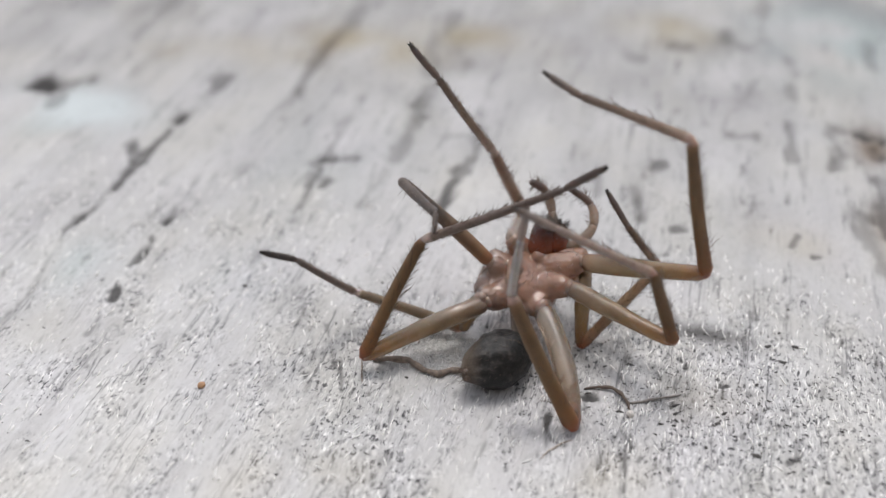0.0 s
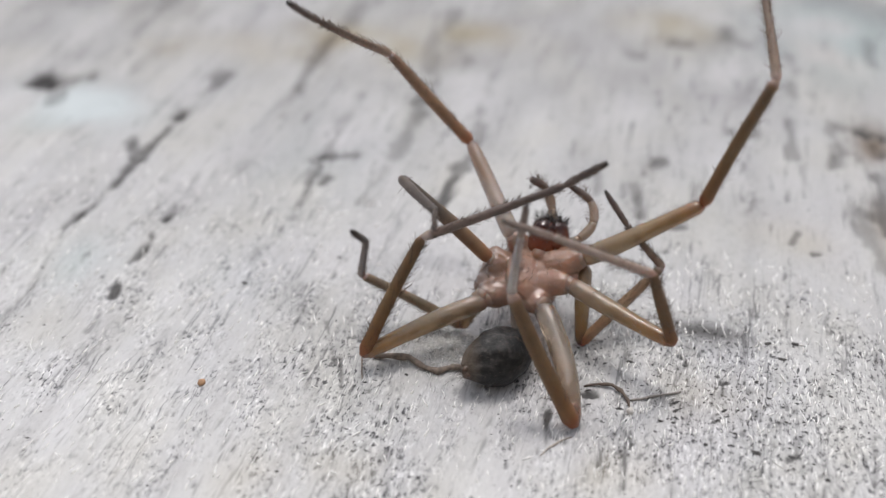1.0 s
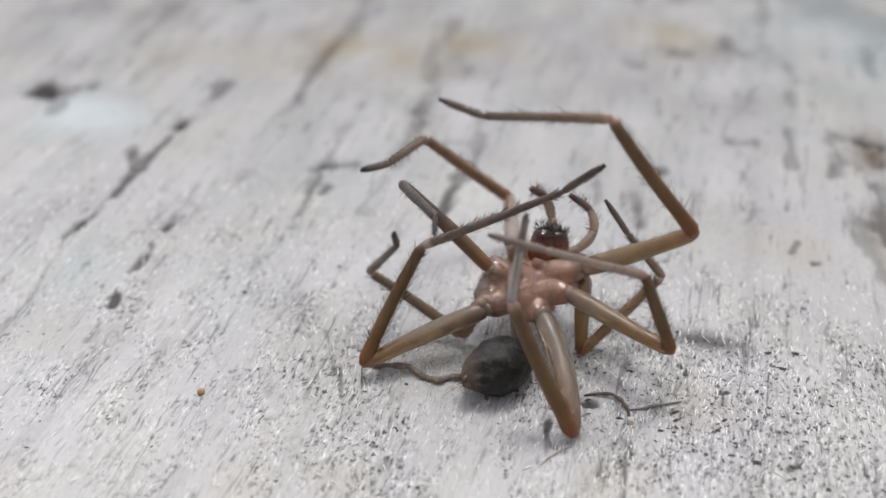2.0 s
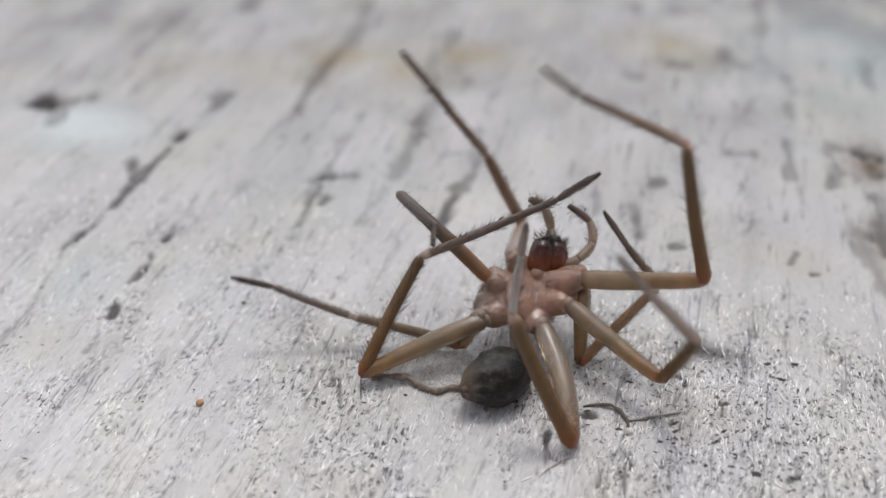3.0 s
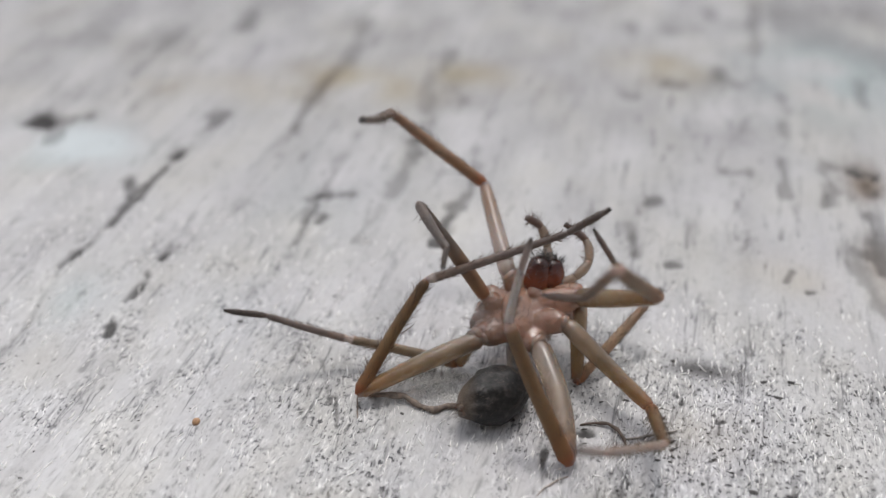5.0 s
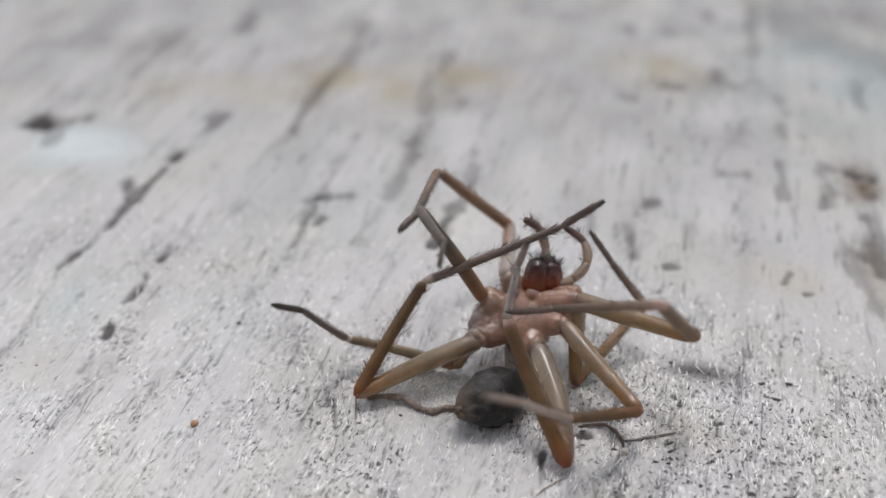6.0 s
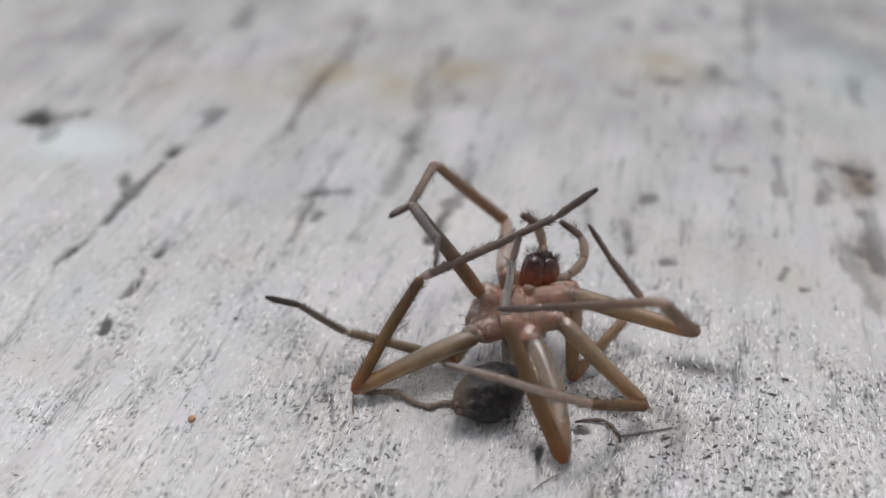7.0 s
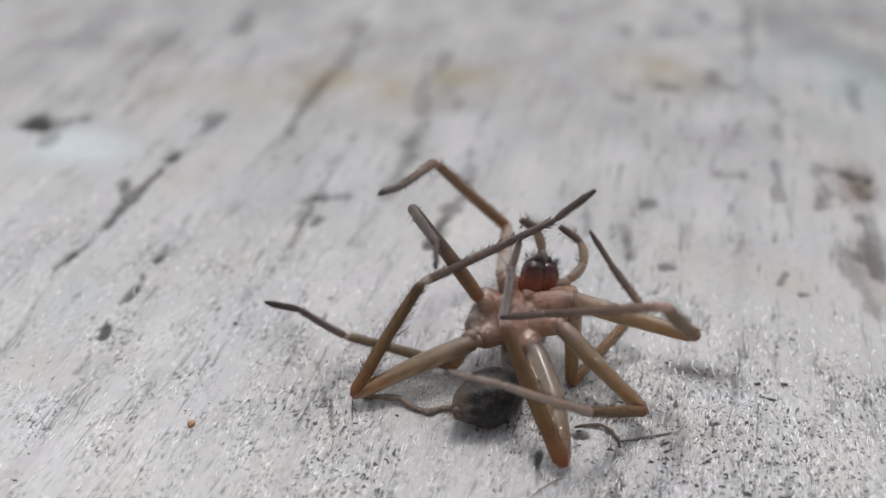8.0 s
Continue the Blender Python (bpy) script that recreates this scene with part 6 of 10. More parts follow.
    walk(LEG_B[1], [
        (0, P(0.333,6.449,1.276,-10.3,26.1,-156.4)), (0.1, P(0.228,6.525,1.417,-8.6,26.7,-156.5)), (0.2, P(0.033,6.634,1.656,-5.1,27.4,-156.6)),
        (0.3, P(-0.150,6.691,1.800,-0.5,27.6,-156.6)), (0.4, P(-0.380,6.755,2.039,4.7,28.0,-156.5)), (0.5, P(-0.712,6.816,2.594,9.2,29.8,-156.3)),
        (0.6, P(-1.065,6.763,3.238,14.9,31.7,-155.8)), (0.7, P(-1.418,6.590,3.804,26.5,31.9,-155.8)), (0.8, P(-1.710,6.348,4.274,35.0,32.5,-155.3)),
        (0.9, P(-1.837,6.173,4.554,35.5,33.7,-154.3)), (1, P(-1.871,6.100,4.666,33.9,34.7,-153.4)), (1.1, P(-1.471,6.510,4.035,29.1,36.7,-151.9)),
        (1.2, P(-0.861,6.803,3.076,24.2,38.8,-150.6)), (1.3, P(-0.627,6.825,2.647,23.5,40.0,-149.9)), (1.4, P(-0.542,6.812,2.433,24.6,40.5,-149.6)),
        (1.5, P(-0.477,6.798,2.297,25.0,41.0,-149.3)), (1.6, P(-0.390,6.786,2.209,23.6,41.7,-148.9)), (1.7, P(-0.317,6.777,2.161,22.0,42.4,-148.5)),
        (1.8, P(-0.268,6.766,2.108,21.3,43.1,-148.1)), (1.9, P(-0.257,6.759,2.071,21.7,43.9,-147.7)), (2, P(-0.272,6.755,2.047,22.7,44.8,-147.2)),
        (2.1, P(-0.304,6.752,2.029,24.1,45.5,-146.7)), (2.2, P(-0.342,6.750,2.015,25.5,46.0,-146.4)), (2.3, P(-0.375,6.746,1.998,26.4,46.2,-146.3)),
        (2.4, P(-0.393,6.742,1.975,26.6,45.9,-146.5)), (2.5, P(-0.386,6.734,1.942,25.8,45.0,-147.1)), (2.6, P(-0.344,6.722,1.893,23.5,43.4,-148.1)),
        (2.7, P(-0.255,6.703,1.823,19.5,40.9,-149.5)), (2.8, P(-0.110,6.669,1.730,13.5,37.0,-151.0)), (2.9, P(0.057,6.611,1.592,4.8,32.0,-151.9)),
        (3, P(0.301,6.544,1.503,-2.0,25.8,-152.1)), (3.1, P(0.750,6.394,1.402,5.3,12.4,-152.5)), (3.2, P(1.216,6.319,1.688,16.4,-3.3,-155.5)),
        (3.3, P(1.493,6.347,3.263,16.1,-17.1,-159.6)), (3.4, P(1.415,5.689,5.030,15.3,-25.5,-162.1)), (3.5, P(0.782,4.699,6.238,21.4,-12.9,-157.7)),
        (3.6, P(0.805,4.729,6.213,-1.1,11.5,-153.3)), (3.7, P(1.687,6.249,3.159,27.6,-7.9,-157.9)), (3.8, P(1.766,6.154,2.201,12.0,-5.2,-156.9)),
        (3.9, P(1.398,6.393,2.409,20.1,-5.8,-157.1)), (4, P(0.627,6.687,3.224,29.1,-4.4,-156.5)), (4.1, P(-0.378,6.333,4.812,2.5,13.4,-151.4)),
        (4.2, P(-0.888,4.905,6.284,13.1,16.8,-150.9)), (4.3, P(-0.700,4.931,6.290,-2.0,31.0,-149.4)), (4.4, P(0.629,6.704,2.801,33.9,6.7,-156.7)),
        (4.5, P(0.585,6.699,2.488,5.1,17.5,-152.8)), (4.6, P(-0.333,6.790,3.454,5.9,21.9,-152.4)), (4.7, P(-1.362,6.265,4.696,35.4,21.2,-152.7)),
        (4.8, P(-1.338,6.296,4.647,42.5,28.0,-146.6)), (4.9, P(-1.272,6.380,4.508,47.0,32.7,-141.3)), (5, P(-1.164,6.497,4.287,48.8,35.8,-137.1)),
        (5.1, P(-1.021,6.623,3.994,47.9,37.8,-134.3)), (5.2, P(-0.849,6.732,3.647,44.8,39.0,-132.6)), (5.3, P(-0.663,6.805,3.276,40.2,39.6,-132.0)),
        (5.4, P(-0.479,6.835,2.915,34.8,39.6,-131.9)), (5.5, P(-0.313,6.827,2.600,29.3,39.3,-132.2)), (5.6, P(-0.180,6.800,2.355,24.7,38.9,-132.4)),
        (5.7, P(-0.086,6.772,2.199,21.3,38.7,-132.6)), (5.8, P(-0.038,6.759,2.145,19.8,38.9,-132.5)), (5.9, P(-0.028,6.762,2.170,19.5,39.3,-132.3)),
        (6, P(-0.026,6.766,2.195,19.4,39.4,-132.2)), (6.1, P(-0.020,6.765,2.192,19.4,39.3,-132.3)), (6.2, P(-0.013,6.763,2.183,19.3,39.1,-132.4)),
        (6.3, P(-0.007,6.761,2.173,19.2,38.9,-132.5)), (6.4, P(-0.003,6.759,2.164,19.2,38.6,-132.6)), (6.5, P(-0.001,6.758,2.161,19.2,38.4,-132.7)),
        (6.6, P(-0.003,6.758,2.162,19.4,38.4,-132.7)), (6.7, P(-0.009,6.759,2.165,19.6,38.3,-132.7)), (6.8, P(-0.015,6.761,2.169,19.9,38.2,-132.8)),
        (6.9, P(-0.020,6.762,2.172,20.2,38.1,-132.8)), (7, P(-0.023,6.762,2.173,20.6,37.9,-132.9)), (7.1, P(-0.022,6.761,2.169,21.2,37.6,-133.1)),
        (7.2, P(-0.020,6.760,2.161,21.8,37.1,-133.3)), (7.3, P(-0.017,6.758,2.150,22.5,36.6,-133.5)), (7.4, P(-0.013,6.756,2.141,23.1,36.1,-133.8)),
        (7.5, P(-0.009,6.755,2.138,23.5,35.8,-134.0)), (7.6, P(-0.002,6.755,2.142,23.8,35.5,-134.1)), (7.7, P(0.006,6.756,2.152,23.8,35.3,-134.3)),
        (7.8, P(0.015,6.757,2.164,23.9,35.1,-134.4)), (7.9, P(0.022,6.758,2.174,23.8,35.0,-134.4)), (8, P(0.024,6.758,2.178,23.8,35.0,-134.4)),
    ])
    walk(LEG_B[2], [
        (0, P(-1.093,4.973,5.149,21.6,29.6,-152.3)), (0.1, P(-1.292,5.147,5.291,24.3,29.1,-152.5)), (0.2, P(-1.656,5.476,5.532,27.1,28.6,-152.8)),
        (0.3, P(-1.996,5.852,5.686,23.4,30.2,-151.9)), (0.4, P(-2.405,6.270,5.896,16.4,33.1,-150.7)), (0.5, P(-2.965,6.590,6.348,6.7,34.9,-150.3)),
        (0.6, P(-3.557,6.881,6.842,-2.3,36.4,-150.2)), (0.7, P(-4.109,7.520,7.137,-5.5,37.9,-150.3)), (0.8, P(-4.512,7.827,7.303,-6.8,40.2,-150.6)),
        (0.9, P(-4.723,7.611,7.524,-6.0,46.5,-151.6)), (1, P(-4.820,7.357,7.656,-6.7,52.7,-152.7)), (1.1, P(-4.496,7.313,7.104,-13.7,56.2,-153.8)),
        (1.2, P(-3.924,7.145,6.193,-22.0,58.8,-155.3)), (1.3, P(-3.736,7.042,5.730,-27.2,60.6,-157.0)), (1.4, P(-3.700,7.079,5.463,-30.9,61.8,-158.3)),
        (1.5, P(-3.664,7.064,5.296,-34.7,62.6,-159.4)), (1.6, P(-3.586,6.911,5.207,-40.5,63.1,-160.4)), (1.7, P(-3.512,6.746,5.161,-43.9,63.3,-160.8)),
        (1.8, P(-3.479,6.645,5.090,-44.9,63.6,-161.4)), (1.9, P(-3.511,6.614,5.005,-47.3,64.2,-162.8)), (2, P(-3.584,6.634,4.916,-50.3,64.9,-164.6)),
        (2.1, P(-3.674,6.685,4.832,-53.1,65.5,-166.4)), (2.2, P(-3.757,6.746,4.763,-55.0,65.9,-167.7)), (2.3, P(-3.813,6.800,4.717,-55.5,66.0,-168.2)),
        (2.4, P(-3.823,6.830,4.704,-54.1,65.8,-167.5)), (2.5, P(-3.765,6.819,4.733,-50.4,65.2,-165.5)), (2.6, P(-3.613,6.747,4.812,-43.5,63.7,-161.8)),
        (2.7, P(-3.327,6.590,4.949,-32.8,60.6,-156.6)), (2.8, P(-2.848,6.316,5.136,-17.5,54.4,-151.2)), (2.9, P(-2.161,5.843,5.295,5.7,41.8,-149.2)),
        (3, P(-1.309,5.514,5.448,17.8,32.2,-151.7)), (3.1, P(-0.266,6.322,5.665,8.9,22.9,-154.2)), (3.2, P(0.927,7.544,5.887,-3.4,12.8,-154.7)),
        (3.3, P(2.225,7.919,7.289,-13.6,12.3,-154.6)), (3.4, P(2.788,7.348,8.848,-23.8,15.8,-155.9)), (3.5, P(1.015,6.523,10.218,-33.4,23.1,-160.1)),
        (3.6, P(0.058,4.263,10.507,-45.4,37.7,-173.9)), (3.7, P(1.416,8.332,7.006,-15.4,29.2,-167.9)), (3.8, P(1.762,7.147,6.471,27.7,11.0,-170.0)),
        (3.9, P(1.192,7.945,6.503,10.3,14.6,-168.7)), (4, P(0.043,8.759,7.043,-15.2,20.1,-169.0)), (4.1, P(-1.359,6.014,9.073,-28.2,23.2,-170.3)),
        (4.2, P(-2.447,5.172,10.373,-44.1,26.0,-172.6)), (4.3, P(-2.565,3.650,10.044,-68.3,33.1,175.3)), (4.4, P(-0.726,8.786,6.414,-9.7,30.4,177.9)),
        (4.5, P(-0.763,6.443,6.651,21.3,33.2,178.2)), (4.6, P(-1.983,6.437,7.500,13.1,34.1,178.6)), (4.7, P(-3.675,7.925,8.029,-24.6,25.8,179.5)),
        (4.8, P(-4.234,7.938,7.500,-46.3,22.0,-177.5)), (4.9, P(-4.536,7.874,7.023,-56.7,20.9,-176.0)), (5, P(-4.646,7.761,6.632,-62.4,20.6,-175.5)),
        (5.1, P(-4.607,7.601,6.317,-66.1,20.7,-175.7)), (5.2, P(-4.448,7.385,6.063,-68.8,20.9,-176.4)), (5.3, P(-4.193,7.112,5.856,-71.0,21.3,-177.6)),
        (5.4, P(-3.873,6.797,5.689,-73.0,21.8,-179.2)), (5.5, P(-3.531,6.475,5.556,-75.0,22.4,178.6)), (5.6, P(-3.218,6.188,5.455,-77.0,23.0,176.1)),
        (5.7, P(-2.986,5.972,5.387,-78.9,23.5,173.8)), (5.8, P(-2.881,5.854,5.356,-80.5,23.7,172.5)), (5.9, P(-2.870,5.813,5.370,-81.4,23.7,171.9)),
        (6, P(-2.869,5.803,5.390,-81.7,23.8,171.4)), (6.1, P(-2.858,5.804,5.391,-81.5,23.8,171.2)), (6.2, P(-2.841,5.809,5.394,-81.1,23.9,171.1)),
        (6.3, P(-2.824,5.817,5.397,-80.6,23.9,171.1)), (6.4, P(-2.811,5.829,5.400,-80.1,23.9,171.1)), (6.5, P(-2.807,5.843,5.402,-80.0,23.9,171.0)),
        (6.6, P(-2.813,5.859,5.405,-80.1,23.9,170.8)), (6.7, P(-2.825,5.877,5.406,-80.3,23.9,170.7)), (6.8, P(-2.841,5.899,5.408,-80.7,23.9,170.6)),
        (6.9, P(-2.856,5.928,5.409,-80.9,24.0,170.4)), (7, P(-2.869,5.966,5.411,-81.0,24.0,170.0)), (7.1, P(-2.879,6.021,5.410,-80.0,24.1,169.6)),
        (7.2, P(-2.890,6.089,5.406,-77.6,24.1,169.5)), (7.3, P(-2.898,6.163,5.400,-74.6,24.1,169.5)), (7.4, P(-2.901,6.230,5.397,-72.1,24.2,169.3)),
        (7.5, P(-2.900,6.280,5.398,-71.0,24.3,168.9)), (7.6, P(-2.892,6.313,5.409,-71.1,24.5,168.3)), (7.7, P(-2.878,6.335,5.426,-71.3,24.6,167.9)),
        (7.8, P(-2.864,6.348,5.444,-71.5,24.7,167.5)), (7.9, P(-2.852,6.354,5.459,-71.7,24.8,167.3)), (8, P(-2.847,6.356,5.465,-71.8,24.8,167.2)),
    ])
    walk(LEG_B[3], [
        (0, P(-3.075,5.355,7.919,37.1,30.7,-151.0)), (0.1, P(-3.289,5.699,8.020,29.4,32.3,-149.8)), (0.2, P(-3.668,6.198,8.211,21.6,34.0,-148.8)),
        (0.3, P(-4.031,6.311,8.405,28.2,32.8,-149.4)), (0.4, P(-4.445,6.233,8.650,34.7,31.7,-150.2)), (0.5, P(-4.853,5.974,9.141,14.4,35.6,-148.1)),
        (0.6, P(-5.251,5.754,9.600,-6.9,39.8,-147.8)), (0.7, P(-5.765,6.197,9.831,2.2,43.6,-148.0)), (0.8, P(-6.229,6.396,9.900,12.0,47.4,-147.3)),
        (0.9, P(-6.726,6.120,9.871,5.6,47.2,-147.3)), (1, P(-7.041,5.757,9.719,-2.3,47.7,-147.3)), (1.1, P(-6.620,5.361,8.954,-1.5,52.4,-147.5)),
        (1.2, P(-5.860,4.844,7.839,-0.0,58.0,-147.7)), (1.3, P(-5.567,4.560,7.224,-4.9,58.7,-147.7)), (1.4, P(-5.456,4.485,6.854,-12.1,57.5,-147.4)),
        (1.5, P(-5.315,4.356,6.593,-17.0,57.8,-147.5)), (1.6, P(-5.029,4.035,6.385,-19.2,61.1,-149.6)), (1.7, P(-4.814,3.776,6.269,-20.1,63.6,-151.6)),
        (1.8, P(-4.766,3.657,6.169,-20.8,64.3,-152.2)), (1.9, P(-4.764,3.588,6.015,-23.3,65.4,-153.2)), (2, P(-4.796,3.566,5.844,-26.9,66.5,-154.5)),
        (2.1, P(-4.851,3.581,5.686,-30.4,67.4,-155.7)), (2.2, P(-4.913,3.622,5.566,-33.3,67.9,-156.6)), (2.3, P(-4.970,3.673,5.506,-35.0,68.1,-157.0)),
        (2.4, P(-5.011,3.722,5.526,-34.9,67.9,-156.5)), (2.5, P(-5.022,3.765,5.650,-32.6,67.0,-155.0)), (2.6, P(-4.991,3.808,5.914,-27.5,65.2,-152.4)),
        (2.7, P(-4.895,3.891,6.363,-18.7,61.7,-149.1)), (2.8, P(-4.681,4.134,7.039,-5.0,55.1,-146.4)), (2.9, P(-4.287,4.974,7.838,15.3,43.1,-148.1)),
        (3, P(-3.336,5.611,8.209,30.5,32.6,-153.6)), (3.1, P(-1.685,6.225,8.784,29.5,19.1,-162.3)), (3.2, P(0.326,7.038,9.222,24.7,3.8,-170.2)),
        (3.3, P(1.930,6.888,10.544,10.8,3.0,-170.5)), (3.4, P(2.574,5.734,11.864,-9.4,7.3,-170.4)), (3.5, P(0.603,4.365,12.848,-22.3,16.8,-173.2)),
        (3.6, P(-1.144,1.679,12.410,-51.2,25.7,179.7)), (3.7, P(0.031,7.106,9.891,-32.9,27.5,177.9)), (3.8, P(0.915,8.615,9.449,-8.5,11.9,-175.9)),
        (3.9, P(0.240,8.379,9.767,-11.7,15.8,-176.6)), (4, P(-0.898,7.660,10.150,-20.6,20.5,-178.0)), (4.1, P(-2.263,4.218,11.848,-34.8,22.9,-179.4)),
        (4.2, P(-3.209,2.667,12.584,-46.6,28.0,175.8)), (4.3, P(-3.520,0.535,11.106,-64.2,30.6,171.4)), (4.4, P(-2.455,8.270,9.327,8.0,41.5,164.2)),
        (4.5, P(-2.473,7.743,9.321,10.8,35.1,162.9)), (4.6, P(-3.836,7.259,10.263,-29.0,21.9,165.3)), (4.7, P(-5.042,6.512,10.836,-39.6,17.8,168.3)),
        (4.8, P(-5.012,5.423,9.694,-48.7,17.6,168.5)), (4.9, P(-5.007,4.970,8.782,-55.6,17.7,168.4)), (5, P(-4.966,4.689,8.116,-60.9,18.0,167.9)),
        (5.1, P(-4.861,4.439,7.614,-65.2,18.4,167.1)), (5.2, P(-4.689,4.168,7.218,-68.8,18.8,166.0)), (5.3, P(-4.460,3.856,6.893,-71.8,19.2,164.8)),
        (5.4, P(-4.200,3.514,6.617,-74.3,19.5,163.5)), (5.5, P(-3.949,3.174,6.376,-76.4,19.9,162.3)), (5.6, P(-3.745,2.877,6.164,-78.0,20.1,161.2)),
        (5.7, P(-3.612,2.656,5.989,-79.1,20.2,160.4)), (5.8, P(-3.549,2.533,5.876,-79.5,20.3,160.2)), (5.9, P(-3.552,2.488,5.841,-79.2,20.1,161.2)),
        (6, P(-3.575,2.480,5.844,-79.0,19.9,162.0)), (6.1, P(-3.579,2.486,5.855,-79.1,20.0,161.7)), (6.2, P(-3.576,2.497,5.880,-79.4,20.2,160.7)),
        (6.3, P(-3.571,2.512,5.910,-79.8,20.4,159.6)), (6.4, P(-3.569,2.530,5.936,-80.2,20.6,158.4)), (6.5, P(-3.575,2.548,5.948,-80.3,20.7,157.6)),
        (6.6, P(-3.586,2.565,5.944,-79.6,20.7,157.4)), (6.7, P(-3.599,2.580,5.932,-77.9,20.7,157.7)), (6.8, P(-3.616,2.600,5.916,-75.8,20.6,158.2)),
        (6.9, P(-3.640,2.629,5.903,-73.7,20.4,158.7)), (7, P(-3.673,2.671,5.898,-72.2,20.4,159.0)), (7.1, P(-3.725,2.744,5.952,-71.4,20.4,159.0)),
        (7.2, P(-3.794,2.853,6.079,-70.9,20.4,158.8)), (7.3, P(-3.866,2.982,6.230,-70.5,20.5,158.5)), (7.4, P(-3.928,3.104,6.356,-70.2,20.6,158.3)),
        (7.5, P(-3.973,3.188,6.413,-69.8,20.6,158.3)), (7.6, P(-3.998,3.231,6.421,-69.2,20.5,158.5)), (7.7, P(-4.008,3.258,6.427,-68.6,20.4,158.8)),
        (7.8, P(-4.009,3.272,6.431,-68.0,20.3,159.2)), (7.9, P(-4.006,3.278,6.434,-67.5,20.2,159.5)), (8, P(-4.004,3.279,6.435,-67.4,20.1,159.6)),
    ])
